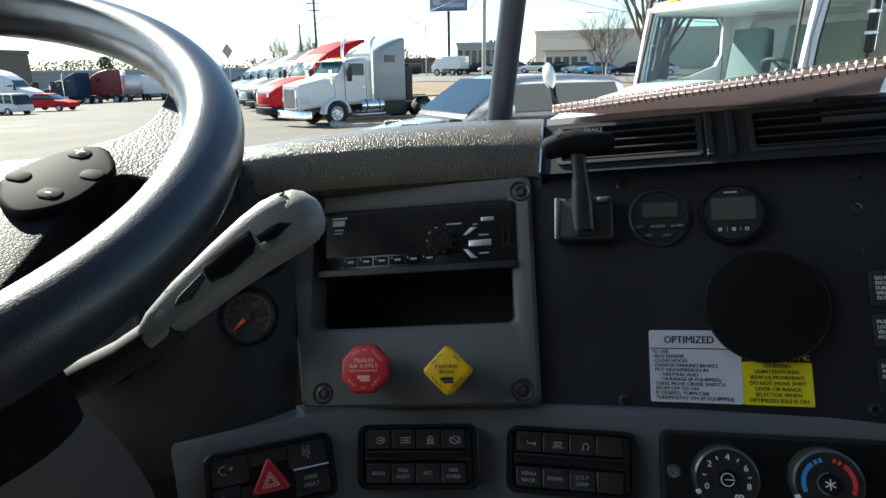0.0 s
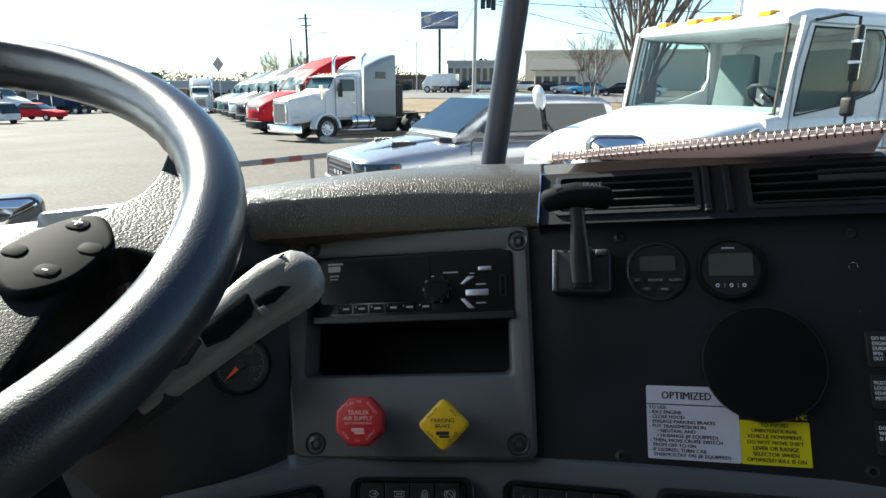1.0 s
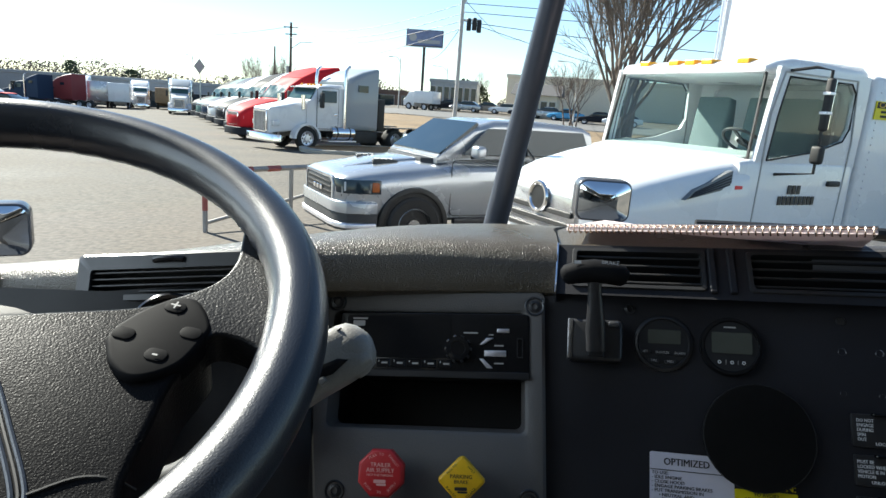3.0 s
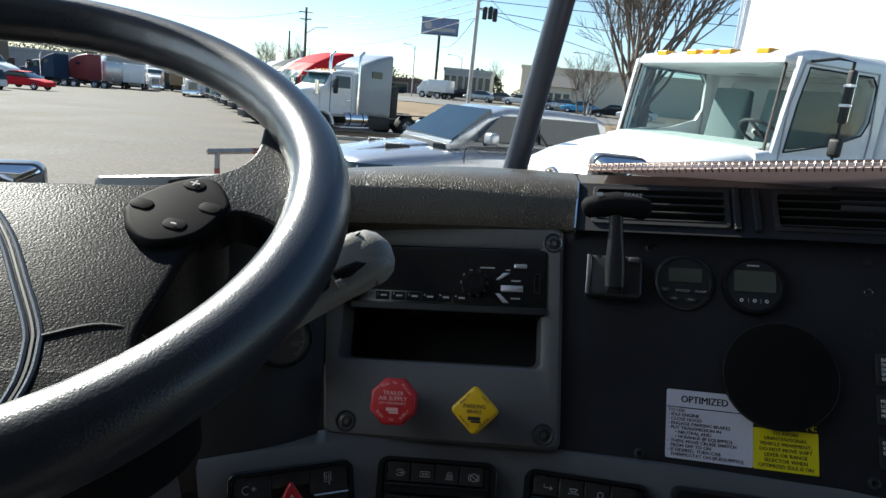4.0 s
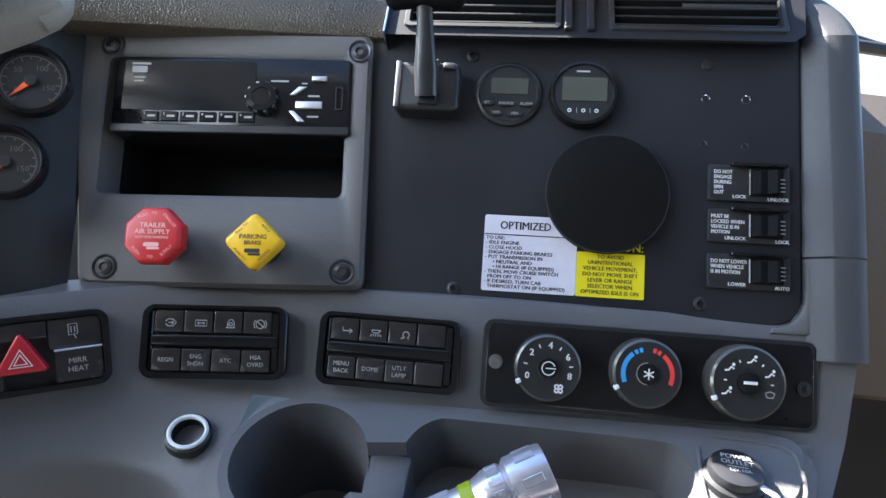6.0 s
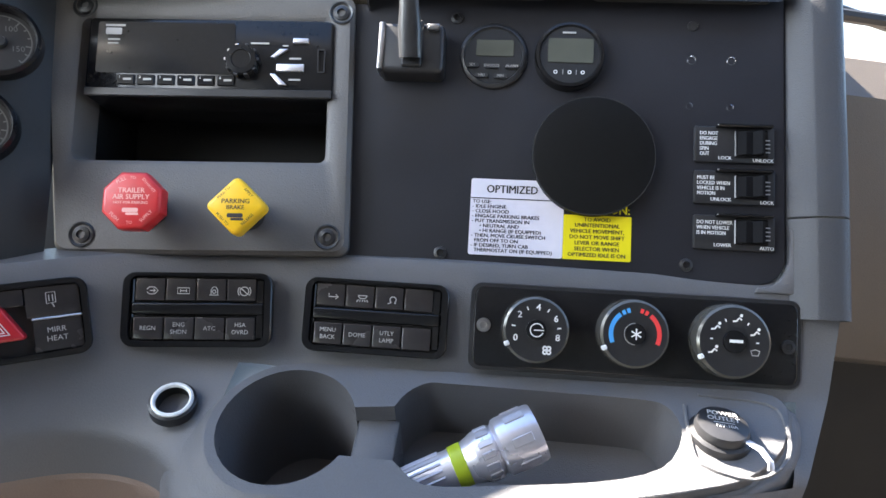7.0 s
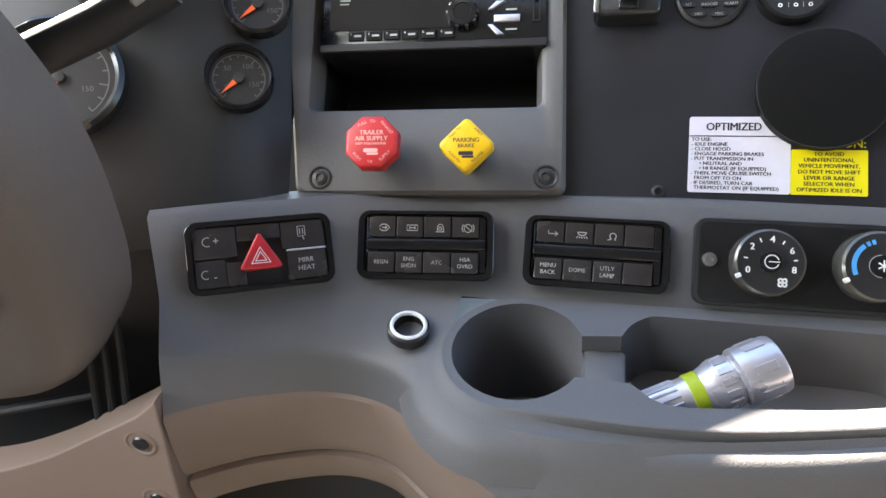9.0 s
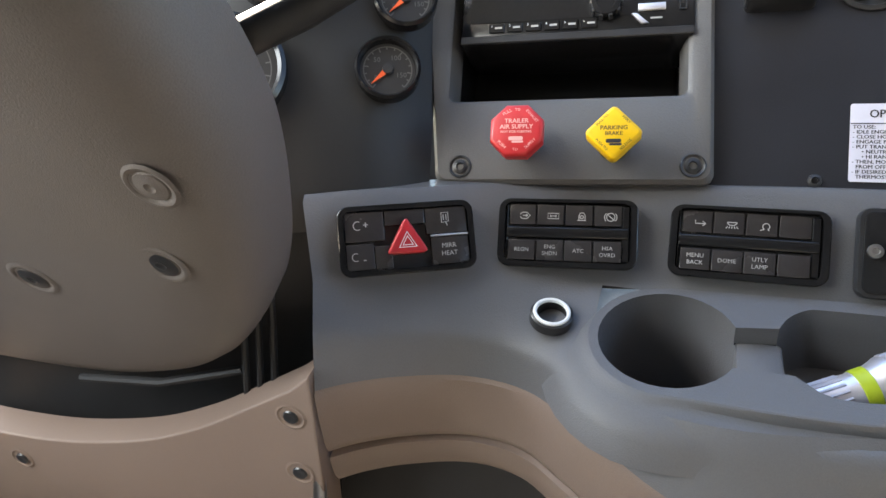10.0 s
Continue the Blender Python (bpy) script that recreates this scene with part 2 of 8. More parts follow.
def lettering(words, size, mat, parent, x, y, z, align="LEFT", turn=0.0, bold=0.0, name="lettering", squeeze=1.0):
    """Flat letters in the face of the parent's frame."""
    key = (words, size, mat.name, align, bold)
    if key not in TEXT:
        c = bpy.data.curves.new("letters", "FONT")
        c.body, c.size, c.align_x, c.align_y, c.offset = words, size, align, "CENTER", 0.0
        c.resolution_u = 2
        t = bpy.data.objects.new("letters", c)
        scene.collection.objects.link(t)
        bpy.context.view_layer.update()
        me = bpy.data.meshes.new_from_object(t.evaluated_get(bpy.context.evaluated_depsgraph_get()))
        bpy.data.objects.remove(t)
        if bold:
            # heavier strokes: a second copy beside the first
            bm = bmesh.new()
            bm.from_mesh(me)
            twin = bmesh.ops.duplicate(bm, geom=bm.verts[:] + bm.edges[:] + bm.faces[:])
            bmesh.ops.translate(bm, vec=(bold * 6 * size, 0, 0.00001), verts=[v for v in twin["geom"] if isinstance(v, bmesh.types.BMVert)])
            bm.to_mesh(me)
            bm.free()
        me.materials.clear()
        me.materials.append(mat)
        TEXT[key] = me
    ob = new(name, TEXT[key])
    ob.parent = parent
    ob.matrix_local = Matrix.Translation((x, y, z)) @ pose(0, 0, 0, 0, 0, turn) @ Matrix.Diagonal((squeeze, 1, 1, 1))
    return ob


def bars(parent, rows, mat, z, name="print_bar"):
    """Unreadable print: thin raised bars (x0, x1, y0, y1)."""
    for x0, x1, y0, y1 in rows:
        bm = bmesh.new()
        box(bm, x0, x1, y0, y1, z, z + 0.0003)
        part(name, bm, mat, parent, smooth=0)

WHEEL_C = Vector((-0.2265, 0.2335, 2.1624))

# ---- dashboard frames ----
FA = axes((0.09, 0.5, 1.93), (0.995, 0, 0.0995), (-0.0471, -0.8808, 0.4712))
FB = axes((0.175, 0.5, 1.927), (0.9897, -0.1054, 0.097), (-0.138, -0.8822, 0.4501))
FT = axes((0.127, 0.426, 1.834), (0.9888, -0.1104, 0.1004), (-0.1285, -0.2882, 0.9489))
FV = axes((0.099, 0.587, 2.106), (0.9897, -0.1054, 0.097), (-0.143, -0.674, 0.725))
FC0 = axes((-0.1148, 0.4353, 1.866), (0.90, 0.424, 0.055), (0.38, -0.815, 0.43))
FC1 = axes((0.0035, 0.4712, 1.8746), (0.995, 0.03, 0.085), (0.0, -0.895, 0.447))
FC2 = axes((0.1325, 0.4684, 1.8797), (0.99, -0.1, 0.083), (-0.125, -0.896, 0.42))
FH = axes((0.3165, 0.4535, 1.896), (0.994, -0.072, 0.076), (-0.098, -0.902, 0.42))

dash = thing("dashboard", Matrix(), "grey and black plastic truck dashboard with beige lower trim", "dashboard")


def w(F, x, y, z=0.0):
    return F @ Vector((x, y, z))


# ---- console skin under the panels ----
SEAM = [(-0.196, 0.423, 1.895), (-0.16, 0.442, 1.898), (-0.115, 0.467, 1.899), (-0.065, 0.489, 1.902), (0.0, 0.502, 1.9045), (0.05, 0.504, 1.91), (0.12, 0.497, 1.917), (0.21, 0.485, 1.926), (0.38, 0.472, 1.939), (0.463, 0.462, 1.944)]
FOOT = [(-0.178, 0.4, 1.838), (-0.15, 0.416, 1.832), (-0.11, 0.432, 1.833), (-0.06, 0.45, 1.836), (0.0, 0.463, 1.838), (0.045, 0.47, 1.841), (0.12, 0.464, 1.843), (0.21, 0.454, 1.849), (0.38, 0.437, 1.866), (0.4535, 0.428, 1.876)]
SHOULDER = [(-0.168, 0.376, 1.802), (-0.145, 0.388, 1.801), (-0.11, 0.405, 1.8), (-0.06, 0.42, 1.8), (-0.012, 0.412, 1.8), (0.035, 0.368, 1.8), (0.11, 0.343, 1.806), (0.21, 0.343, 1.821), (0.37, 0.36, 1.845), (0.4215, 0.378, 1.84)]
EDGE = [(-0.164, 0.368, 1.762), (-0.143, 0.383, 1.764), (-0.11, 0.4, 1.766), (-0.06, 0.418, 1.766), (-0.012, 0.412, 1.766), (0.03, 0.378, 1.765), (0.1, 0.335, 1.75), (0.2, 0.322, 1.745), (0.36, 0.335, 1.76), (0.405, 0.362, 1.79)]
STEP = 6
RAILS = [spline(r, STEP) for r in (SEAM, FOOT, SHOULDER, EDGE)]


def console_profile(i):
    a, b, c, d = (r[i] for r in RAILS)
    back = a + Vector((0, 0.03, 0))
    return [back, a + (b - a) * 0.0 + Vector((0, 0.004, 0.0)), a + (b - a) * 0.07, a + (b - a) * 0.5, a + (b - a) * 0.93, b + (c - b) * 0.06, b + (c - b) * 0.4, b + (c - b) * 0.72, b + (c - b) * 0.9, c + (b - c) * 0.03 + (d - c) * 0.04, c + (d - c) * 0.16, c + (d - c) * 0.35, c + (d - c) * 0.7, d, d + Vector((0, 0.02, 0.0))]


def console_skin():
    bm = bmesh.new()
    count = len(RAILS[0])
    rows = [console_profile(i) for i in range(count)]
    g = [[bm.verts.new(p) for p in r] for r in rows]
    for i in range(count - 1):
        station = (i + 0.5) / STEP
        for k in range(len(rows[0]) - 1):
            if 4.83 < station < 8.75 and 5 <= k <= 8:
                continue
            bm.faces.new((g[i][k], g[i + 1][k], g[i + 1][k + 1], g[i][k + 1]))
    return bm


part("console", console_skin(), GREY, dash, "grey curved lower console")

# right end of the console: its side turns away to the front of the cab
bm = bmesh.new()
end = console_profile(len(RAILS[0]) - 1)
rows = [end]
for dx, dy in ((0.003, 0.008), (0.005, 0.025), (0.006, 0.2)):
    rows.append([p + Vector((dx, dy, 0)) for p in end])
skin(bm, rows)
part("console_end", bm, GREY, dash)
# left end
bm = bmesh.new()
end = console_profile(0)
skin(bm, [[p + Vector((0.004, 0.06, 0)) for p in end], [p + Vector((-0.001, 0.004, 0)) for p in end], end])
part("console_end", bm, GREY, dash)


# ---- black equipment panel ----
def panel_outline():
    pts = [(-0.088, -0.0095), (0.2265, -0.0125)]
    pts += circle(0.2305, 0.0085, 0.021, 6, -90, 0, closed=False)
    pts += [(0.2515, 0.214), (-0.088, 0.214)]
    return pts


bm = bmesh.new()
prism(bm, panel_outline(), -0.006, 0.0, 0.0015, 2, m=FB)
part("equipment_panel", bm, BLACK, dash, "flat black metal equipment panel", smooth=0)

# moulding that frames the panel at its right and below
# console grey made darker: the shade on the mouldings is in the colour
SURROUND = material("shaded_grey_surround_plastic", (0.046, 0.046, 0.05), 0.55, bump=0.0003, scale=900, vary=0.1, big=9)
MOULD = [(0.2525, -0.02), (0.2525, -0.001), (0.2532, 0.0008), (0.262, 0.0098), (0.2634, 0.0108), (0.274, 0.0115), (0.2775, 0.0105), (0.2802, 0.0068), (0.2815, 0.0), (0.2822, -0.02), (0.283, -0.16)]


def column(v0, v1):
    bm = bmesh.new()
    prof = MOULD
    rows = []
    for k in range(9):
        v = v0 + (v1 - v0) * k / 8
        swell = 0.0015 * math.sin(max(0.0, min(1.0, (0.19 - v) / 0.19)) * 1.6)
        rows.append([w(FB, 0.2525 + (u - 0.2525) * 1.36 + swell * (1 if u > 0.26 else 0), v, h + swell) for u, h in prof])
    skin(bm, rows)
    return bm


part("side_moulding", column(0.0385, 0.205), SURROUND, dash, "grey moulding beside the panel, with shade put into its colour")
# its upper end turns over the vents in a wide curve
bm = bmesh.new()
rows = []
for k in range(13):
    a = radians(90 * k / 12)
    row = []
    for u, h in MOULD[:-1]:
        q = 0.017 + (u - 0.2525) * 1.36
        px, py = 0.2355 + q * math.cos(a), 0.205 + q * math.sin(a)
        row.append(w(FB, px, py, h - (py - 0.205) * 0.42))
    rows.append(row)
for dx in (0.03, 0.07):
    rows.append([p - Vector((dx, -dx * 0.1, dx * 0.1)) for p in rows[12]])
skin(bm, rows)
part("corner_moulding", bm, SURROUND, dash, "grey moulding curving over the air vents, with shade put into its colour")
part("side_moulding", column(-0.035, 0.037), SURROUND, dash, "grey moulding beside the panel, with shade put into its colour")
bm = bmesh.new()
arc = circle(0.2305, 0.0085, 0.0225, 8, 0, -90, closed=False)
loop = [(0.2565, 0.03)] + [(0.253, 0.03)] + arc + [(0.2285, -0.018), (0.2565, -0.018)]
prism(bm, loop, -0.01, 0.0035, 0.002, 2, m=FB)
part("corner_fillet", bm, GREY, dash)

# ---- radio bezel ----
bm = bmesh.new()
o_loop = [(x - (0.024 * (y + 0.0135) / 0.2065 if x < -0.09 else 0), y) for x, y in rrect(-0.202, 0.0155, -0.0135, 0.193, 0.008, 5)]
cut = rrect(-0.196, -0.0035, 0.0575, 0.1715, 0.006, 5)
k = len(o_loop)
rings = []
for lp, z in ((o_loop, -0.075), (o_loop, -0.004)):
    rings.append([bm.verts.new((x, y, z)) for x, y in lp])
inset = lambda lp, d, s: [(x + (d if x < -0.09 else -d) * s, y + (d if y < 0.09 else -d) * s) for x, y in lp]
rings.append([bm.verts.new((x, y, 0.0)) for x, y in inset(o_loop, 0.003, 1)])
rings.append([bm.verts.new((x, y, 0.0)) for x, y in inset(cut, 0.004, -1)])
rings.append([bm.verts.new((x, y, -0.003)) for x, y in cut])
rings.append([bm.verts.new((x, y, -0.012)) for x, y in inset(cut, 0.002, 1)])
rings.append([bm.verts.new((x, y, -0.03)) for x, y in inset(cut, 0.004, 1)])
for a, b in zip(rings, rings[1:]):
    for i in range(k):
        bm.faces.new((a[i], a[(i + 1) % k], b[(i + 1) % k], b[i]))
put(bm, bm.verts[:], FA)
part("radio_bezel", bm, BEZEL, dash, "grey radio bezel with rounded opening")
# pocket below the radio and its backing, walls black for the shade inside
pocket = part("storage_pocket", bmesh.new(), DEEP, dash, "open storage pocket, walls blackened for the shade inside")
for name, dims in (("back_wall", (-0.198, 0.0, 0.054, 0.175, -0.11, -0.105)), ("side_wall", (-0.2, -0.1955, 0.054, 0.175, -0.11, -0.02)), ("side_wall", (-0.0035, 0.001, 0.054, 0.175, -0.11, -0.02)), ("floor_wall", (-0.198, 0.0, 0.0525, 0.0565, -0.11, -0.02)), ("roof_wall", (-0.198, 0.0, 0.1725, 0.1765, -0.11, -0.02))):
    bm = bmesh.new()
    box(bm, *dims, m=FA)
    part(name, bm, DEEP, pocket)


def screw(parent, F, x, y, z, r=0.0065, hole=True):
    bm = bmesh.new()
    if hole:
        lathe(bm, [(r * 1.5, 0.0006), (r * 1.35, 0.0014), (r * 1.15, 0.0006), (r * 1.05, -0.003)], 20)
    lathe(bm, [(r, -0.001), (r * 0.92, 0.001), (r * 0.5, 0.0018), (r * 0.45, 0.0), (0, -0.0006)], 20)
    return part("screw", bm, SATIN, parent, m=F @ Matrix.Translation((x, y, z)))


for x, y in ((0.0, 0.0), (-0.181, 0.0), (0.0056, 0.1774), (-0.193, 0.18)):
    screw(dash, FA, x, y, 0.0)
for x, y in ((0.0, 0.0), (0.1807, 0.0), (0.0026, 0.1866)):
    screw(dash, FB, x, y, 0.0, 0.0052, False)
for x, y, r in ((0.1829, 0.1568, 0.0026), (0.2124, 0.157, 0.0026), (0.1816, 0.1206, 0.002), (0.2116, 0.12, 0.002)):
    bm = bmesh.new()
    lathe(bm, [(r * 1.35, 0.0), (r * 1.2, 0.0009), (r, 0.0002), (r * 0.9, -0.004), (0, -0.004)], 16)
    part("rivet", bm, CHROME, dash, "open steel rivet hole", m=FB @ Matrix.Translation((x, y, 0)))
bm = bmesh.new()
lathe(bm, [(0.0042, 0.0), (0.0036, 0.0012), (0, 0.0014)], 16)
part("hole_plug", bm, SATIN, dash, m=FB @ Matrix.Translation((0.1835, 0.1839, 0)))

# ---- vents above the panel ----
VENTM = material("dull_black_vent_plastic", (0.016, 0.016, 0.019), 0.6, vary=0.15, scale=300, big=20, spec=0.2)
def vent_slats(parent, F, x0, x1, y0, y1, count, depth=0.03):
    bm = bmesh.new()
    frame_bar(bm, rrect(x0 - 0.004, x1 + 0.004, y0 - 0.004, y1 + 0.004, 0.004, 3), rrect(x0, x1, y0, y1, 0.003, 3), -0.01, 0.002, 0.001)
    part("vent_frame", bm, DEEP, parent, m=F)
    bm = bmesh.new()
    box(bm, x0, x1, y0, y1, -depth - 0.002, -depth)
    for a, b in ((x0, x0 + 0.0005), (x1 - 0.0005, x1)):
        box(bm, a, b, y0, y1, -depth, 0)
    part("vent_duct", bm, DEEP, parent, m=F)
    for i in range(count):
        y = y0 + (y1 - y0) * (i + 0.5) / count
        bm = bmesh.new()
        box(bm, x0, x1, y - 0.0012, y + 0.0012, -0.016, -0.001, 0.0006, 1)
        part("vent_slat", bm, DEEP, parent, m=F)
    for i in range(1, 4):
        x = x0 + (x1 - x0) * i / 4
        bm = bmesh.new()
        box(bm, x - 0.0008, x + 0.0008, y0, y1, -0.026, -0.017)
        part("vent_vane", bm, DEEP, parent, m=F)


bm = bmesh.new()
plate(bm, [(0, -0.006), (0.308, -0.006), (0.317, 0.002), (0.322, 0.04), (0.318, 0.052), (0, 0.052)], [rrect(0.016, 0.136, 0.004, 0.046, 0.003, 3), rrect(0.176, 0.304, 0.004, 0.046, 0.003, 3)], 0.0)
put(bm, bm.verts[:], FV)
box(bm, 0.14, 0.146, 0.0, 0.05, -0.002, 0.004, 0.001, 1, m=FV)
box(bm, 0.157, 0.163, 0.0, 0.05, -0.002, 0.004, 0.001, 1, m=FV)
part("vent_fascia", bm, VENTM, dash, "satin black fascia with two air vents")
bm = bmesh.new()
box(bm, -0.0014, 0.0004, -0.006, 0.053, -0.03, 0.003, 0.0006, 2, m=FV)
part("fascia_edge", bm, CHROME, dash, "thin pale worn edge strip")
vent_slats(dash, FV, 0.018, 0.134, 0.006, 0.044, 4)
vent_slats(dash, FV, 0.178, 0.302, 0.006, 0.044, 4)

# top board over the vents, back to the windscreen
bm = bmesh.new()
rows = []
for u in [0.0, 0.06, 0.12, 0.2, 0.28, 0.33]:
    drop = 0.0 if u < 0.3 else -((u - 0.3) / 0.053) ** 2 * 0.02
    back = [w(FV, u, 0.05, 0.0), w(FV, u, 0.055, -0.003), w(FV, u, 0.06, -0.012)]
    a = back[-1]
    rows.append(back + [Vector((a.x, a.y + 0.06, a.z + 0.004 + drop)), Vector((a.x + 0.03, a.y + 0.25, a.z - 0.02 + drop)), Vector((a.x + 0.04, a.y + 0.30, a.z - 0.09))])
skin(bm, rows)
part("top_board", bm, PAD, dash, "dark grained top board behind the vents")

# ---- padded dash top ----
PAD_LOW = [(0.0985, 0.592, 2.100), (0.0, 0.584, 2.094), (-0.1, 0.566, 2.088), (-0.2, 0.541, 2.081), (-0.33, 0.515, 2.066), (-0.5, 0.5, 2.045), (-0.75, 0.48, 2.0)]
PAD_TOP = [(0.0985, 0.622, 2.138), (0.0, 0.613, 2.134), (-0.1, 0.593, 2.127), (-0.2, 0.565, 2.117), (-0.33, 0.535, 2.098), (-0.5, 0.52, 2.075), (-0.75, 0.5, 2.03)]
PAD_FAR = [(0.0985, 0.72, 2.141), (0.0, 0.7, 2.139), (-0.1, 0.668, 2.132), (-0.2, 0.635, 2.118), (-0.33, 0.605, 2.094), (-0.5, 0.58, 2.066), (-0.75, 0.56, 2.02)]
lo, to, fa = (spline(r, 8) for r in (PAD_LOW, PAD_TOP, PAD_FAR))
bm = bmesh.new()
rows = []
for a, b, c in zip(lo, to, fa):
    down = Vector((0, 0.02, -0.012))
    section = [a + down, a + Vector((0, 0.002, -0.001)), a + (b - a) * 0.4 + Vector((0, -0.0045, 0.002)), a + (b - a) * 0.8 + Vector((0, -0.004, 0.003)), b + (c - b) * 0.1 + Vector((0, 0, 0.0035)), b + (c - b) * 0.5 + Vector((0, 0, 0.004)), c, c + Vector((0.02, 0.08, -0.012)), c + Vector((0.03, 0.22, -0.06))]
    rows.append(spline(section, 3))
skin(bm, rows)
part("padded_top", bm, PAD, dash, "black grained padded dash top, warm sunlight put into its colour")

# ---- instrument panel behind the wheel ----
bm = bmesh.new()
rows = []
base = spline(SEAM[:2] + [(-0.135, 0.462, 1.8985), (-0.114, 0.486, 1.899)], 4)
left = [Vector((-0.75, 0.36, 1.87)), Vector((-0.5, 0.37, 1.875)), Vector((-0.3, 0.385, 1.885))]
for p in left + base:
    f = max(0.0, min(1.0, (p.x + 0.16) / 0.046))
    rows.append([p + Vector((0.0, 0.004, -0.03)), p + Vector((0, 0.006, 0)), p + Vector((-0.002 - 0.011 * f, 0.055 + 0.01 * f, 0.095)), p + Vector((-0.006 - 0.022 * f, 0.11 + 0.015 * f, 0.2))])
skin(bm, rows)
part("instrument_panel", bm, DEEP, dash, "black instrument panel behind the steering wheel")

# ---- steering wheel ----
FW = axes(WHEEL_C, (1, 0, 0), (0.183, -0.42, 1.0))
wheel = thing("steering_wheel", FW, "black leather-grained steering wheel with padded hub and button spokes", "steering wheel")
bm = bmesh.new()
R, r = 0.181, 0.0164
ring = []
for i in range(112):
    a = 2 * math.pi * i / 112
    row = []
    # finger ridges along the inner side of the upper rim
    for k in range(22):
        t = 2 * math.pi * k / 22
        inner = max(0.0, -math.cos(t)) ** 2
        ridge = 0.0016 * inner * abs(math.sin(a * 26)) * (1 if math.sin(a) > 0.3 else 0)
        q = R + (r - ridge) * math.cos(t)
        row.append((q * math.cos(a), q * math.sin(a), (r * 1.04 - ridge) * math.sin(t)))
    ring.append(row)
g = [[bm.verts.new(p) for p in row] for row in ring]
for i in range(112):
    for k in range(22):
        bm.faces.new((g[i][k], g[(i + 1) % 112][k], g[(i + 1) % 112][(k + 1) % 22], g[i][(k + 1) % 22]))
part("rim", bm, RIM, wheel, "shiny black grained rim with finger ridges")
bm = bmesh.new()
hub_loop = [(-0.15, -0.03), (-0.07, -0.012), (0.004, 0.0077), (0.053, 0.0285), (0.085, 0.043), (0.105, 0.0545), (0.12, 0.05), (0.1315, 0.036), (0.1285, 0.004), (0.132, -0.026), (0.1345, -0.048), (0.139, -0.06), (0.15, -0.066), (0.166, -0.064), (0.163, -0.085), (0.142, -0.115), (0.105, -0.145), (0.05, -0.168), (-0.05, -0.168), (-0.12, -0.135), (-0.155, -0.085)]
hub_loop = [(p.x, p.y) for p in spline([(x, y, 0) for x, y in hub_loop + hub_loop[:1]], 4)[:-1]]
prism(bm, hub_loop, -0.055, -0.012, 0.011, 5)
part("hub_pad", bm, HUB, wheel, "grained black airbag hub pad")
seam = spline([(-0.05, 0.0, 0), (0.0089, 0.0005, 0), (0.0255, -0.0025, 0), (0.052, -0.0205, 0), (0.0778, -0.0453, 0), (0.0959, -0.0635, 0), (0.103, -0.0735, 0), (0.1105, -0.09, 0), (0.115, -0.115, 0)], 7)
for off in (0.0, 0.0048):
    bm = bmesh.new()
    tube(bm, [(p.x + off * 0.7, p.y + off * 0.7, -0.0122) for p in seam], 0.0013, 8)
    part("hub_piping", bm, RIM, wheel, "raised double seam across the hub")
bm = bmesh.new()
tube(bm, [(p.x + 0.0017, p.y + 0.0017, -0.0119) for p in seam], 0.0009, 6)
part("seam_groove", bm, DEEP, wheel)
bm = bmesh.new()
tube(bm, spline([(0.1035, -0.0665, -0.0118), (0.1174, -0.0544, -0.0118), (0.13, -0.0505, -0.013), (0.1385, -0.049, -0.02)], 4), 0.0008, 6)
part("hub_split_line", bm, DEEP, wheel)


PODM = material("black_pod_plastic", (0.008, 0.008, 0.009), 0.7, vary=0.15, scale=300, spec=0.06)


def spoke(turned):
    m = pose(0, 0, 0, 0, 0, turned)
    loop = [(0.1, 0.05), (0.1175, 0.0715), (0.1215, 0.096), (0.112, 0.137), (0.132, 0.127), (0.158, 0.094), (0.174, 0.055), (0.178, 0.018), (0.158, 0.034), (0.136, 0.0355), (0.128, 0.02), (0.112, 0.03)]
    loop = [(p.x, p.y) for p in spline([(x, y, 0) for x, y in loop + loop[:1]], 5)[:-1]]
    bm = bmesh.new()
    prism(bm, loop, -0.03, -0.0095, 0.0085, 5, m=m)
    part("spoke", bm, GRAIN, wheel, "grained spoke widening into the rim")
    pad = [(0.0883, 0.0153), (0.0883, 0.0257), (0.0948, 0.041), (0.1055, 0.0537), (0.1175, 0.0553), (0.131, 0.0405), (0.1325, 0.03), (0.1285, 0.009), (0.113, -0.004), (0.098, 0.002)]
    pad = [(p.x, p.y) for p in spline([(x, y, 0) for x, y in pad + pad[:1]], 4)[:-1]]
    bm = bmesh.new()
    prism(bm, pad, -0.02, -0.008, 0.0028, 3, m=m)
    pod = part("button_pod", bm, PODM, wheel, "satin black button pod on the spoke")
    for x, y, c in ((0.1091, 0.0458, "+"), (0.0948, 0.0208, ""), (0.1247, 0.0309, ""), (0.116, 0.0123, "-")):
        bm = bmesh.new()
        prism(bm, rrect(x - 0.0055, x + 0.0055, y - 0.004, y + 0.004, 0.0035, 5), -0.0085, -0.0074, 0.0005, 2, m=m)
        part("button", bm, PODM, pod)
        if c:
            lettering(c, 0.011, DIM, pod, x, y, -0.0066, "CENTER", name="button_mark").matrix_local = m @ Matrix.Translation((x, y, -0.0066))


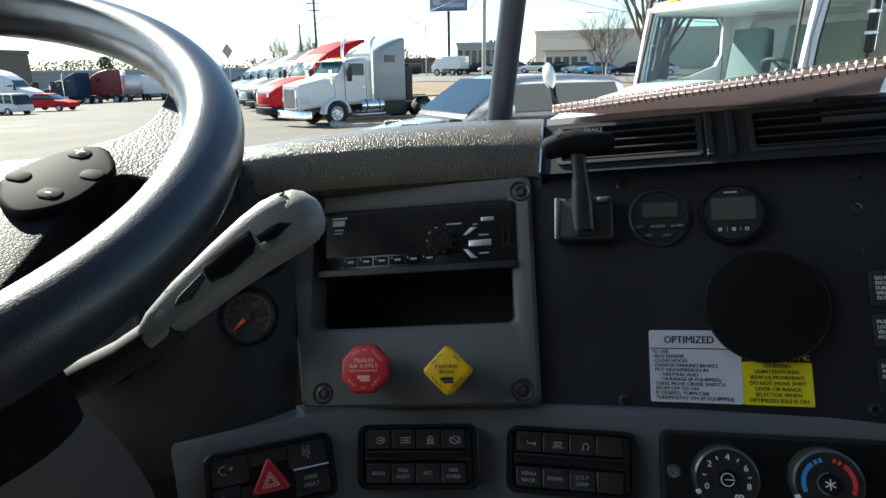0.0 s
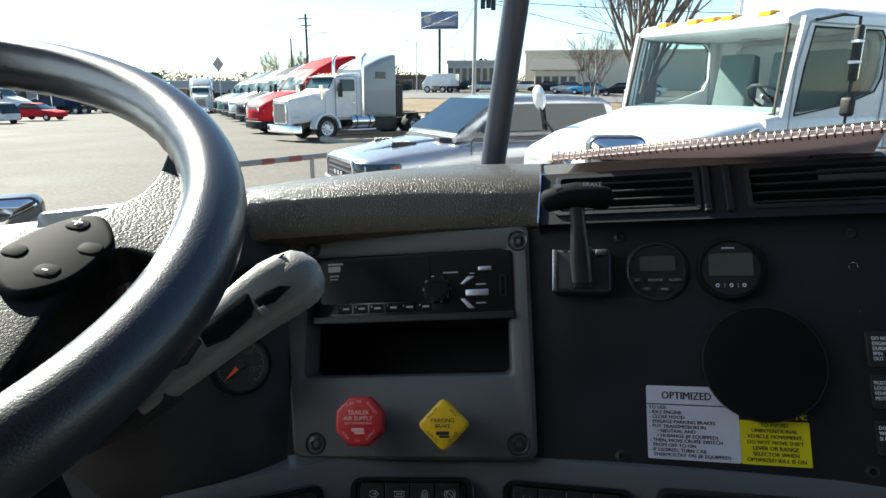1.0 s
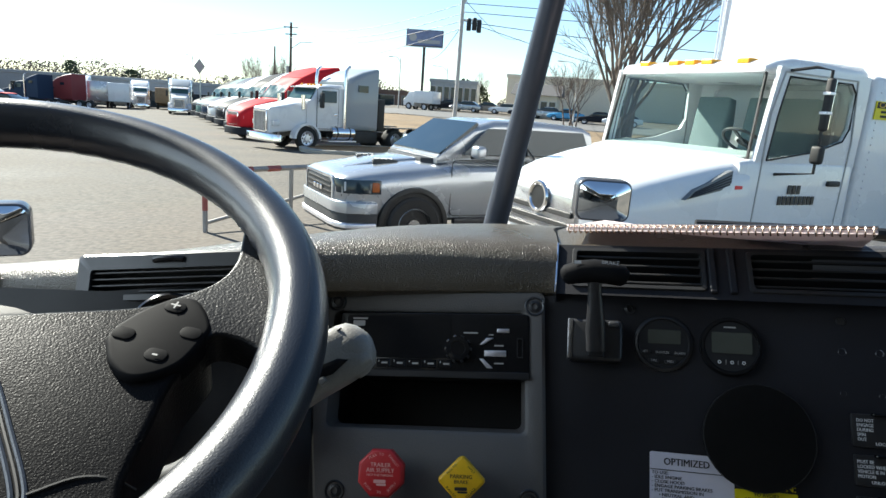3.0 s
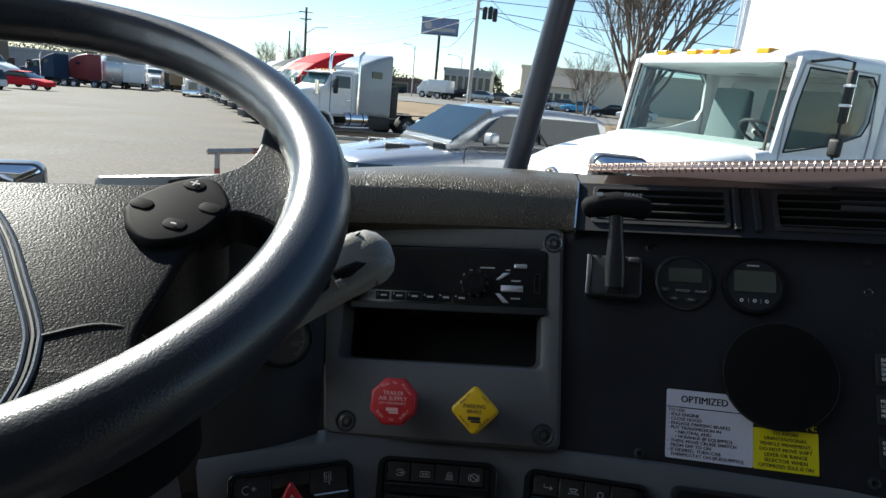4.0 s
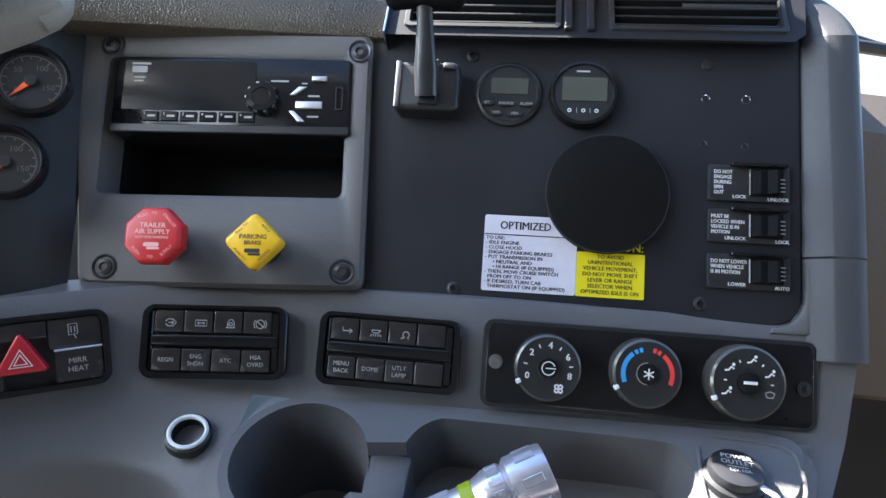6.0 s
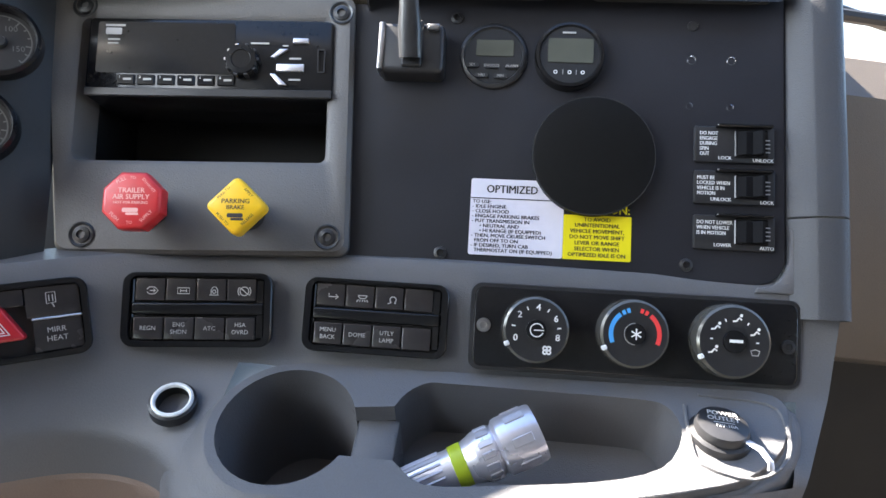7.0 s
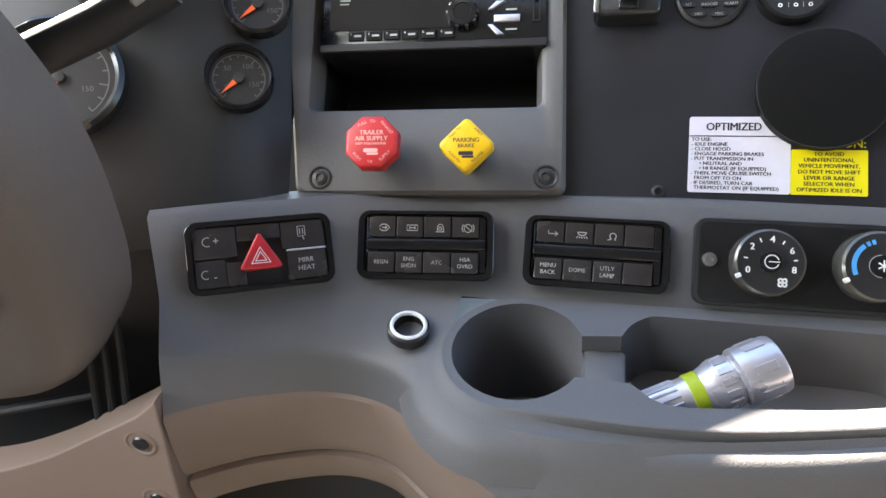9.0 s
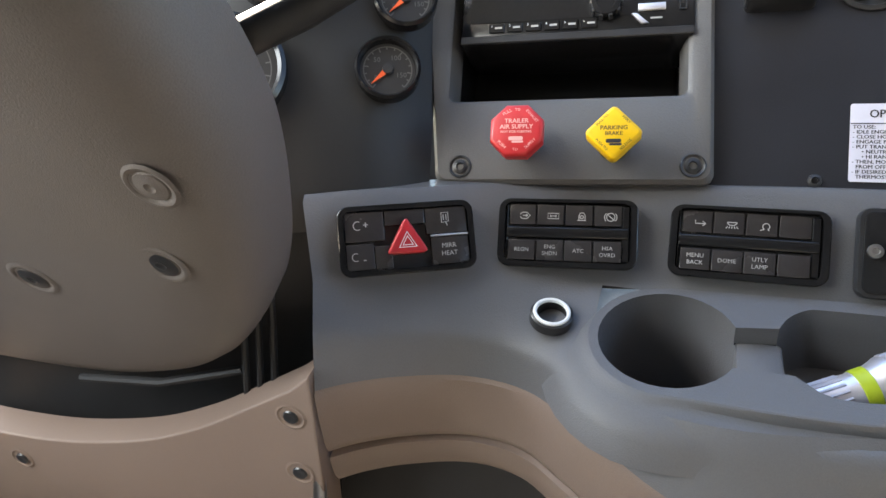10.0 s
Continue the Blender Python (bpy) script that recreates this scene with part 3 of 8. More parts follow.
spoke(0)
spoke(132)
bm = bmesh.new()
lathe(bm, [(0.0, -0.2), (0.05, -0.2), (0.055, -0.07), (0.06, -0.055), (0, -0.05)], 28)
part("column_shaft", bm, DEEP, wheel)
bm = bmesh.new()
axis = Vector((0.183, -0.42, 1.0)).normalized()
rows = []
for s, a, b in ((-0.05, 0.05, 0.04), (-0.075, 0.058, 0.045), (-0.1, 0.064, 0.048), (-0.13, 0.068, 0.05), (-0.17, 0.07, 0.05), (-0.22, 0.07, 0.05)):
    c = WHEEL_C + axis * s
    rows.append([FW.inverted() @ (c + Vector((a * math.cos(t), b * math.sin(t), 0))) for t in [2 * math.pi * k / 32 for k in range(32)]])
skin(bm, rows, close=True)
part("column_shroud", bm, SATIN, wheel, "black upper column shroud")

# ---- lever on the steering column ----
STALK_ROOT, STALK_TIP = Vector((-0.126, 0.322, 2.045)), Vector((-0.042, 0.386, 2.11))
stalk_x = (STALK_TIP - STALK_ROOT).normalized()
FS = axes(STALK_ROOT, stalk_x, (0.12, -0.8, 0.58))
lever = thing("gear_lever", FS, "grey plastic gear lever with black slots behind the wheel", "lever")
STALK = material("grey_lever_plastic", (0.23, 0.22, 0.2), 0.42, bump=0.0003, scale=700, vary=0.12, big=25)
bm = bmesh.new()
rows = []
for s, wd, th, oy in ((-0.005, 0.003, 0.002, -0.004), (-0.002, 0.0075, 0.0055, -0.0035), (0.008, 0.0105, 0.0085, -0.002), (0.03, 0.0132, 0.011, 0.0), (0.06, 0.0158, 0.0125, 0.0015), (0.085, 0.018, 0.014, 0.0015), (0.1, 0.0192, 0.0148, 0.0005), (0.112, 0.0185, 0.014, -0.001), (0.119, 0.0155, 0.0115, -0.003), (0.1235, 0.009, 0.007, -0.0045), (0.125, 0.002, 0.002, -0.005)):
    rows.append([(s, oy + wd * (abs(math.cos(t)) ** 0.55) * (1 if math.cos(t) > 0 else -1), th * (abs(math.sin(t)) ** 0.6) * (1 if math.sin(t) > 0 else -1)) for t in [2 * math.pi * k / 32 for k in range(32)]])
skin(bm, rows, close=True)
part("lever_body", bm, STALK, lever)
bm = bmesh.new()
prism(bm, [(0.024, -0.003), (0.028, 0.0), (0.048, 0.0035), (0.048, -0.0015), (0.034, -0.0065)], 0.008, 0.0124, 0.001, 1)
part("lever_slot", bm, DEEP, lever, "black recess in the lever")
bm = bmesh.new()
prism(bm, [(0.048, -0.006), (0.049, 0.004), (0.053, 0.006), (0.083, 0.0065), (0.0855, 0.004), (0.083, -0.005), (0.078, -0.0085), (0.06, -0.0095)], 0.008, 0.0146, 0.0015, 2)
part("lever_slot", bm, GLOSS, lever, "black slide switch in the lever")
bm = bmesh.new()
prism(bm, [(0.085, -0.0075), (0.094, -0.0105), (0.107, -0.009), (0.102, -0.004), (0.09, -0.001), (0.085, -0.001)], 0.010, 0.0155, 0.0012, 2)
part("lever_slot", bm, GLOSS, lever, "black slide switch in the lever")
bm = bmesh.new()
prism(bm, [(0.0835, -0.0125), (0.0885, -0.0125), (0.088, -0.008), (0.0835, -0.0075)], 0.010, 0.0162, 0.0008, 2)
part("slide_tab", bm, STALK, lever)
for x0, x1 in ((0.024, 0.05), (0.085, 0.116)):
    bm = bmesh.new()
    tube(bm, [(x0, 0.0085 + 0.035 * (x0 - 0.024), 0.0088 + 0.045 * (x0 - 0.024)), (x1, 0.0085 + 0.035 * (x1 - 0.024), 0.0086 + 0.04 * (x1 - 0.024))], 0.0007, 6)
    part("seam_line", bm, DEEP, lever)
bm = bmesh.new()
rows = []
for s, f in ((0.106, 1.02), (0.113, 1.03), (0.12, 0.9), (0.125, 0.6), (0.128, 0.15)):
    rows.append([(s + 0.001, -0.0012 + 0.0192 * f * math.cos(t), 0.0147 * f * math.sin(t) - 0.0006) for t in [2 * math.pi * k / 24 for k in range(24)]])
g = skin(bm, rows, close=True)
bm.faces.new(g[-1])
part("end_cap", bm, STALK, lever)
lettering("P", 0.008, DIM, lever, 0.014, -0.001, 0.0103, "CENTER", turn=-60, name="lever_mark")
bm = bmesh.new()
tube(bm, [FS.inverted() @ Vector(p) for p in ((-0.11, 0.33, 2.05), (-0.14, 0.32, 2.03), (-0.2, 0.31, 2.0))], 0.011, 12)
part("lever_arm", bm, DEEP, lever)

# ---- steering column cover ----
FCOL = axes((-0.196, 0.254, 1.946), (1, 0, 0), (0, -0.842, -0.539))
column = thing("column_cover", FCOL, "taupe plastic steering column cover with sunk screw holes", "column cover")
bm = bmesh.new()
side = spline([(-0.02, 0.145, 0), (0.008, 0.135, 0), (0.026, 0.1, 0), (0.037, 0.05, 0), (0.041, 0.01, 0), (0.038, -0.025, 0), (0.028, -0.072, 0), (0.012, -0.127, 0), (-0.012, -0.18, 0), (-0.05, -0.23, 0), (-0.11, -0.274, 0), (-0.2, -0.307, 0), (-0.32, -0.32, 0), (-0.42, -0.32, 0)], 5)
loop = [(p.x, p.y) for p in side] + [(-0.46, -0.22), (-0.46, 0.0), (-0.44, 0.12), (-0.4, 0.145)]
rows = []
for f, h in ((1.0, -0.07), (1.0, -0.045), (0.992, -0.032), (0.975, -0.021), (0.945, -0.0125), (0.9, -0.0065), (0.82, -0.0025), (0.66, 0.0), (0.35, 0.0), (0.02, 0.0)):
    rows.append([(-0.19 + (x + 0.19) * f, -0.08 + (y + 0.08) * f, h) for x, y in loop])
g = skin(bm, rows, close=True)
bm.faces.new(g[-1])
part("cover_shell", bm, COLUMN, column)
bm = bmesh.new()
tube(bm, spline([(-0.45, 0.058, 0.0), (-0.2, 0.06, 0.0005), (-0.06, 0.066, -0.003), (0.0, 0.085, -0.01)], 5), 0.0008, 6)
part("shell_seam", bm, SATIN, column)
for x, y, rr in ((0.0, -0.005, 0.011), (-0.03, -0.0763, 0.0125), (-0.1518, -0.117, 0.0125)):
    bm = bmesh.new()
    z0 = -0.0022 if x > -0.01 else (-0.0016 if x > -0.1 else 0.0)
    lathe(bm, [(rr * 1.45, 0.0002), (rr * 1.25, 0.0012), (rr * 1.08, 0.0008), (rr * 0.95, -0.0006), (rr * 0.85, 0.0004), (0, 0.0004)], 24)
    hole = part("screw_hole", bm, COLUMN, column, "sunk screw hole", m=Matrix.Translation((x, y, z0)))
    bm = bmesh.new()
    lathe(bm, [(rr * 0.86, 0.0005), (rr * 0.6, 0.0009), (rr * 0.3, 0.0014), (rr * 0.2, 0.0006), (0, 0.0005)], 20)
    part("screw_head", bm, SATIN if y < -0.05 else COLUMN, hole)

# black sheet for the shade in the gap under the cover, and wiring
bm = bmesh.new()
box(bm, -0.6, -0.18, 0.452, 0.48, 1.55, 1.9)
part("column_bracket", bm, DEEP, column, "black backing sheet for the shade under the column", m=FCOL.inverted())
for x in (-0.215, -0.228, -0.241):
    bm = bmesh.new()
    tube(bm, [(x, 0.40, 1.9), (x + 0.004, 0.395, 1.8), (x - 0.004, 0.405, 1.68)], 0.003, 8)
    part("cable", bm, DEEP, column, "black wiring under the column", m=FCOL.inverted())
bm = bmesh.new()
tube(bm, [(-0.42, 0.41, 1.70), (-0.33, 0.405, 1.715), (-0.25, 0.41, 1.74)], 0.004, 8)
part("cable", bm, DEEP, column, m=FCOL.inverted())

# ---- beige lower trim ----
knee = thing("knee_panel", Matrix(), "beige plastic knee panel below the steering column", "trim panel")
FK = axes((-0.185, 0.37, 1.735), (1, 0, 0), (0, -0.98, -0.2))
bm = bmesh.new()
top = spline([(0.0195, 0.044, 0), (0.004, 0.028, 0), (-0.0101, 0.0175, 0), (-0.0434, -0.006, 0), (-0.0913, -0.0385, 0), (-0.1557, -0.071, 0), (-0.2431, -0.096, 0), (-0.32, -0.105, 0), (-0.4, -0.105, 0)], 4)
loop = [(p.x, p.y) for p in top] + [(-0.4, -0.3), (0.013, -0.3)]
prism(bm, loop[::-1], -0.03, 0.0, 0.006, 3, m=FK)
part("panel", bm, BEIGE, knee)


def sunk_screw(parent, F, x, y, rr, mat):
    bm = bmesh.new()
    lathe(bm, [(rr * 1.4, 0.0003), (rr * 1.2, 0.001), (rr, -0.0002), (rr * 0.85, 0.0003), (0, 0.0003)], 24)
    h = part("screw_hole", bm, mat, parent, "sunk screw hole", m=F @ Matrix.Translation((x, y, 0)))
    bm = bmesh.new()
    lathe(bm, [(rr * 0.7, 0.0004), (rr * 0.6, 0.0018), (rr * 0.3, 0.0018), (0, 0.001)], 16)
    part("screw_head", bm, SATIN, h)


for x, y in ((-0.001, -0.002), (-0.002, -0.067), (-0.312, -0.138)):
    sunk_screw(knee, FK, x, y, 0.0095, BEIGE)

low = thing("lower_trim", Matrix(), "beige lower dash trim with a stepped ledge over the footwell", "trim panel")
edge = spline(EDGE[:8], 6)
def band(offsets):
    bm = bmesh.new()
    skin(bm, [[p + Vector(o) for o in offsets] for p in edge])
    return bm


part("upper_band", band([(0, 0.012, 0.004), (0, 0.001, 0.001), (0, -0.001, -0.004), (0, 0.006, -0.03), (0, 0.016, -0.062), (0, 0.022, -0.071), (0, 0.03, -0.075)]), BEIGE, low)
part("lower_band", band([(0, 0.03, -0.0752), (0, 0.024, -0.079), (0, 0.025, -0.085), (0, 0.034, -0.105), (0, 0.042, -0.115), (0, 0.06, -0.119)]), BEIGE, low)
# flat black sheet in place of the footwell's shade
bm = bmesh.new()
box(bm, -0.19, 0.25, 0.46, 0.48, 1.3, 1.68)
part("footwell_back", bm, DEEP, low, "black sheet for the shade in the footwell")
bm = bmesh.new()
lathe(bm, [(0.0095, 0.0), (0.0085, 0.0012), (0.006, 0.0005), (0.0055, 0.002), (0, 0.002)], 20)
part("screw", bm, SATIN, low, m=axes((-0.152, 0.419, 1.667), (1, 0, 0), (0, -0.85, -0.5)))
bm = bmesh.new()
tube(bm, [(-0.174, 0.39, 1.68), (-0.172, 0.395, 1.55)], 0.006, 12)
part("metal_rod", bm, STEEL, low, "bare steel rod beside the seam")

# ---- radio ----
FR = FA @ Matrix.Translation((0, 0, 0.002))
radio = thing("car_radio", FR, "black car radio with rotary knob and chrome keys", "radio")
bm = bmesh.new()
prism(bm, rrect(-0.1875, 0.0005, 0.106, 0.1695, 0.004, 4), -0.06, 0.0, 0.0015, 2)
part("face", bm, GLOSS, radio)
bm = bmesh.new()
prism(bm, rrect(-0.18, -0.0755, 0.125, 0.166, 0.002, 3), 0.0, 0.0006)
part("display_window", bm, GLOSS, radio, "dark glossy display window")
bm = bmesh.new()
box(bm, -0.187, 0.0, 0.1065, 0.113, 0.0, 0.0015, 0.0006, 1)
part("lower_ledge", bm, SATIN, radio)
bm = bmesh.new()
prism(bm, rrect(-0.174, -0.162, 0.1555, 0.1608, 0.0006, 2), 0.0006, 0.0012)
part("phone_key", bm, DIM, radio)
bars(radio, [(-0.1745, -0.1595, 0.1622, 0.1638, ), (-0.172, -0.163, 0.151, 0.1522), (-0.172, -0.164, 0.148, 0.149)], DIM, 0.0007)
knob = bmesh.new()
lathe(knob, [(0.0125, 0.0), (0.0122, 0.007), (0.0112, 0.0092), (0.0075, 0.0096), (0.007, 0.0088), (0, 0.0088)], 36)
dial = part("volume_knob", knob, GLOSS, radio, "glossy rotary knob", m=Matrix.Translation((-0.0675, 0.1338, 0)))
for i in range(10):
    a = 2 * math.pi * i / 10
    bm = bmesh.new()
    box(bm, -0.0009, 0.0009, -0.0014, 0.0014, 0.001, 0.0088, 0.0004, 1, m=pose(0.0122 * math.cos(a), 0.0122 * math.sin(a), 0, 0, 0, math.degrees(a)))
    # chrome on the three left grips paints the glint on that side
    part("grip", bm, CHROME if i in (4, 5, 3) else SATIN, dial)
for pts in ([(-0.0475, 0.1385), (-0.0435, 0.1385), (-0.0335, 0.1455), (-0.0405, 0.1455)], [(-0.0475, 0.1255), (-0.0435, 0.1255), (-0.034, 0.1165), (-0.04, 0.1165)], [(-0.0425, 0.1275), (-0.0215, 0.1275), (-0.0215, 0.1335), (-0.0425, 0.1335)], [(-0.0305, 0.1505), (-0.0185, 0.1505), (-0.0185, 0.1545), (-0.0305, 0.1545)]):
    bm = bmesh.new()
    prism(bm, pts, 0.0, 0.0022, 0.0007, 2)
    part("chrome_key", bm, ALU, radio, "bright silver key")
bars(radio, [(-0.033, -0.024, 0.1375, 0.1388), (-0.033, -0.024, 0.1205, 0.1218), (-0.063, -0.049, 0.1495, 0.1508), (-0.0385, -0.034, 0.148, 0.149)], DIM, 0.0006)
bm = bmesh.new()
frame_bar(bm, rrect(-0.0115, -0.0055, 0.127, 0.146, 0.001, 2), rrect(-0.0105, -0.0065, 0.128, 0.145, 0.0008, 2), 0.0, 0.0014)
part("socket_cover", bm, SATIN, radio)
for i in range(6):
    x = -0.1565 + 0.0152 * i
    bm = bmesh.new()
    box(bm, x - 0.0065, x + 0.0065, 0.1155, 0.1235, 0.0, 0.0013, 0.0006, 1)
    key = part("preset_key", bm, GLOSS, radio)
    lettering(str(i + 1), 0.0028, WHITE, key, x - 0.0042, 0.1212, 0.0016, "CENTER", name="key_number")
    bars(key, [(x - 0.0015, x + 0.0045, 0.1188, 0.1204)], DIM, 0.0014)

# ---- air brake knobs ----
def air_knob(name, label, x, y, outline, mat, ink, lines, ring_words):
    F = FA @ Matrix.Translation((x, y, 0))
    t = thing(name, F, label, "brake knob", "air brake knobs")
    bm = bmesh.new()
    lathe(bm, [(0.012, -0.002), (0.0115, 0.006), (0.0075, 0.008), (0.0075, 0.02), (0, 0.02)], 24)
    part("stem", bm, SATIN, t)
    bm = bmesh.new()
    prism(bm, outline, 0.0185, 0.0335, 0.003, 3, both=True)
    head = part("head", bm, mat, t)
    for words, size, yy in lines:
        lettering(words, size, ink, head, 0, yy, 0.03365, "CENTER", bold=0.006, name="lettering")
    for words, size, a in ring_words:
        rad = 0.0158
        lettering(words, size, ink, head, rad * math.cos(radians(a)), rad * math.sin(radians(a)), 0.03365, "CENTER", turn=a - 90 if math.sin(radians(a)) > 0 else a + 90, name="lettering")
    # maker's mark as plain shapes
    bm = bmesh.new()
    prism(bm, rrect(-0.0055, 0.0055, -0.0085, -0.0055, 0.001, 2), 0.0334, 0.0337)
    part("maker_mark", bm, ink, head, smooth=0)
    bm = bmesh.new()
    prism(bm, rrect(-0.003, 0.006, -0.0105, -0.0088, 0.0008, 2), 0.0334, 0.0337)
    part("maker_mark", bm, ink, head, smooth=0)
    return t


PINK = material("pale_red_print", (0.8, 0.42, 0.38), 0.5, vary=0.04)
octagon = [(0.0219 * math.cos(radians(22.5 + 45 * i)), 0.0219 * math.sin(radians(22.5 + 45 * i))) for i in range(8)]
air_knob("trailer_air_supply_knob", "red octagonal trailer air supply knob with pale print", -0.131, 0.0195, octagon, RED, PINK, [("TRAILER", 0.005, 0.0068), ("AIR SUPPLY", 0.005, 0.0022), ("NOT FOR PARKING", 0.0027, -0.0018)], [("PULL", 0.0034, 118), ("TO", 0.003, 88), ("EXHAUST", 0.003, 42), ("PUSH", 0.0034, 228), ("TO", 0.003, 270), ("SUPPLY", 0.0032, 315)])
diamond = [(p[0] * math.cos(radians(45)) - p[1] * math.sin(radians(45)), p[0] * math.sin(radians(45)) + p[1] * math.cos(radians(45))) for p in rrect(-0.0155, 0.0155, -0.0155, 0.0155, 0.0042, 4)]
air_knob("parking_brake_knob", "yellow diamond parking brake knob with black print", -0.0588, 0.0165, diamond, YELLOW, INK, [("PARKING", 0.0047, 0.003), ("BRAKE", 0.0042, -0.0014)], [])
kn = bpy.data.objects["parking_brake_knob"]
hd = [c for c in kn.children if c.name.startswith("head")][0]
for words, x, y, a in (("PULL TO", -0.0085, 0.0092, 45), ("APPLY", 0.0087, 0.0092, -45), ("PUSH TO", -0.0085, -0.0098, -45), ("RELEASE", 0.0087, -0.0098, 45)):
    lettering(words, 0.0029, INK, hd, x, y, 0.03365, "CENTER", turn=a, name="lettering")


# ---- switch packs ----
def strokes(parent, lines, mat, z, width=0.0006, name="icon"):
    """An icon drawn with thin raised strokes, as one mesh."""
    bm = bmesh.new()
    for pts in lines:
        P = [Vector((x, y)) for x, y in pts]
        P = [p for k, p in enumerate(P) if k == 0 or (p - P[k - 1]).length > 1e-6]
        ring = len(P) > 3 and (P[0] - P[-1]).length < 1e-6
        P = P[:-1] if ring else P
        n = len(P)
        rails = []
        for k in range(n):
            a = P[k - 1] if ring else P[max(k - 1, 0)]
            b = P[(k + 1) % n] if ring else P[min(k + 1, n - 1)]
            d = (b - a).normalized()
            nrm = Vector((-d.y, d.x)) * width / 2
            rails.append((bm.verts.new((P[k].x + nrm.x, P[k].y + nrm.y, z)), bm.verts.new((P[k].x - nrm.x, P[k].y - nrm.y, z))))
        for k in range(n if ring else n - 1):
            (a, b), (c, d) = rails[k], rails[(k + 1) % n]
            bm.faces.new((a, b, d, c))
    return part(name, bm, mat, parent, smooth=0)


def arc_pts(cx, cy, r, a0, a1, n=10):
    return circle(cx, cy, r, n, a0, a1, closed=False)


def icon(kind, x, y, s):
    c = lambda pts: [(x + a * s, y + b * s) for a, b in pts]
    if kind == "regen":
        return [c([(-1, 0.2), (-0.6, 0.6), (0.3, 0.6), (0.9, 0.0), (0.3, -0.6), (-0.6, -0.6), (-1, -0.2)]), c([(-0.5, 0), (0.4, 0)]), c([(0.1, 0.3), (0.4, 0), (0.1, -0.3)])]
    if kind == "box":
        return [c([(-1, -0.5), (1, -0.5), (1, 0.5), (-1, 0.5), (-1, -0.5)]), c([(-0.5, 0), (0.5, 0)]), c([(-0.5, -0.25), (-0.5, 0.25)]), c([(0.5, -0.25), (0.5, 0.25)])]
    if kind == "skid":
        return [c([(-0.8, -0.7), (0.8, -0.7)]), c([(-0.5, -0.6), (-0.5, 0.2), (-0.2, 0.7), (0.3, 0.7), (0.6, 0.2), (0.6, -0.6)]), [(x + px, y + py) for px, py in circle(0, -0.1 * s, 0.3 * s, 10)] + [(x + 0.3 * s, y - 0.1 * s)]]
    if kind == "hill":
        return [[(px, py) for px, py in arc_pts(x, y, 0.75 * s, 0, 360, 16)], c([(-0.7, 0.6), (0.7, -0.6)]), arc_pts(x, y, 1.1 * s, 140, 220, 6), arc_pts(x, y, 1.1 * s, -40, 40, 6)]
    if kind == "arrow":
        return [c([(-0.8, 0.5), (-0.8, -0.1), (0.8, -0.1)]), c([(0.4, 0.3), (0.9, -0.1), (0.4, -0.5)])]
    if kind == "dome":
        return [c([(-0.8, 0.4), (0.8, 0.4)]), c([(-0.8, 0.3), (-0.4, -0.1), (0.4, -0.1), (0.8, 0.3)])] + [c([(k * 0.35, -0.3), (k * 0.5, -0.7)]) for k in (-2, -1, 0, 1, 2)]
    if kind == "lamp":
        return [arc_pts(x + 0.2 * s, y, 0.55 * s, -60, 240, 12), c([(-0.1, -0.5), (-0.7, -0.7)]), c([(0.5, -0.5), (0.7, -0.7)])]
    if kind == "mirror":
        return [c([(-0.5, -0.5), (-0.5, 0.9), (0.5, 0.9), (0.5, -0.4), (-0.5, -0.5)]), c([(-0.2, -0.2), (-0.2, 0.6)]), c([(0.2, -0.2), (0.2, 0.6)]), c([(0.1, -0.5), (0.3, -1)])]
    if kind == "cruise":
        return [arc_pts(x - 0.2 * s, y, 0.6 * s, 60, 300, 12)]
    return []


def switch_pack(name, F, y0, keys_up, keys_low, label):
    t = thing(name, F, label, "switch panel", "dash switch panels")
    bm = bmesh.new()
    frame_bar(bm, rrect(-0.0535, 0.053, -0.027 + y0, 0.0268 + y0, 0.009, 5), rrect(-0.0485, 0.0478, -0.0228 + y0, 0.0242 + y0, 0.0055, 5), -0.008, 0.0008, 0.0006)
    part("surround", bm, GLOSS, t, "gloss black surround")
    bm = bmesh.new()
    box(bm, -0.049, 0.0485, -0.0235 + y0, 0.025 + y0, -0.009, -0.006)
    part("tray", bm, DEEP, t)
    bm = bmesh.new()
    box(bm, -0.048, 0.0475, -0.0042 + y0, 0.0053 + y0, -0.007, -0.0005, 0.0022, 3)
    part("divider_bar", bm, GLOSS, t, "glossy bar between the rows")
    n = 4
    for row, (ya, yb) in ((keys_up, (0.0063, 0.0228)), (keys_low, (-0.0218, -0.0056))):
        for i in range(n):
            xa = -0.0455 + 0.0218 * i
            bm = bmesh.new()
            prism(bm, rrect(xa + 0.0004, xa + 0.0213, ya + y0, yb + y0, 0.0008, 2), -0.007, -0.0005 if row is keys_low else -0.0015, 0.0008, 2)
            key = part("key", bm, KEY, t)
            cx, cy = xa + 0.0108, (ya + yb) / 2 + y0
            what = row[i]
            zz = -0.00035 if row is keys_low else -0.00135
            if what and row is keys_up:
                strokes(key, icon(what, cx + 0.002, cy - 0.001, 0.0042), DIM, zz)
            elif what:
                for j, line in enumerate(what.split("\n")):
                    k = len(what.split("\n"))
                    lettering(line, 0.0044, DIM, key, cx, cy + (0.0026 if k == 2 else 0) - 0.0052 * j, zz, "CENTER")
    for x in (-0.047, 0.0425):
        bm = bmesh.new()
        box(bm, x - 0.001, x + 0.0045 if x > 0 else x + 0.001, -0.021 + y0, 0.022 + y0, -0.007, -0.0015, 0.0006, 1)
        part("end_strip", bm, GLOSS, t)
    return t


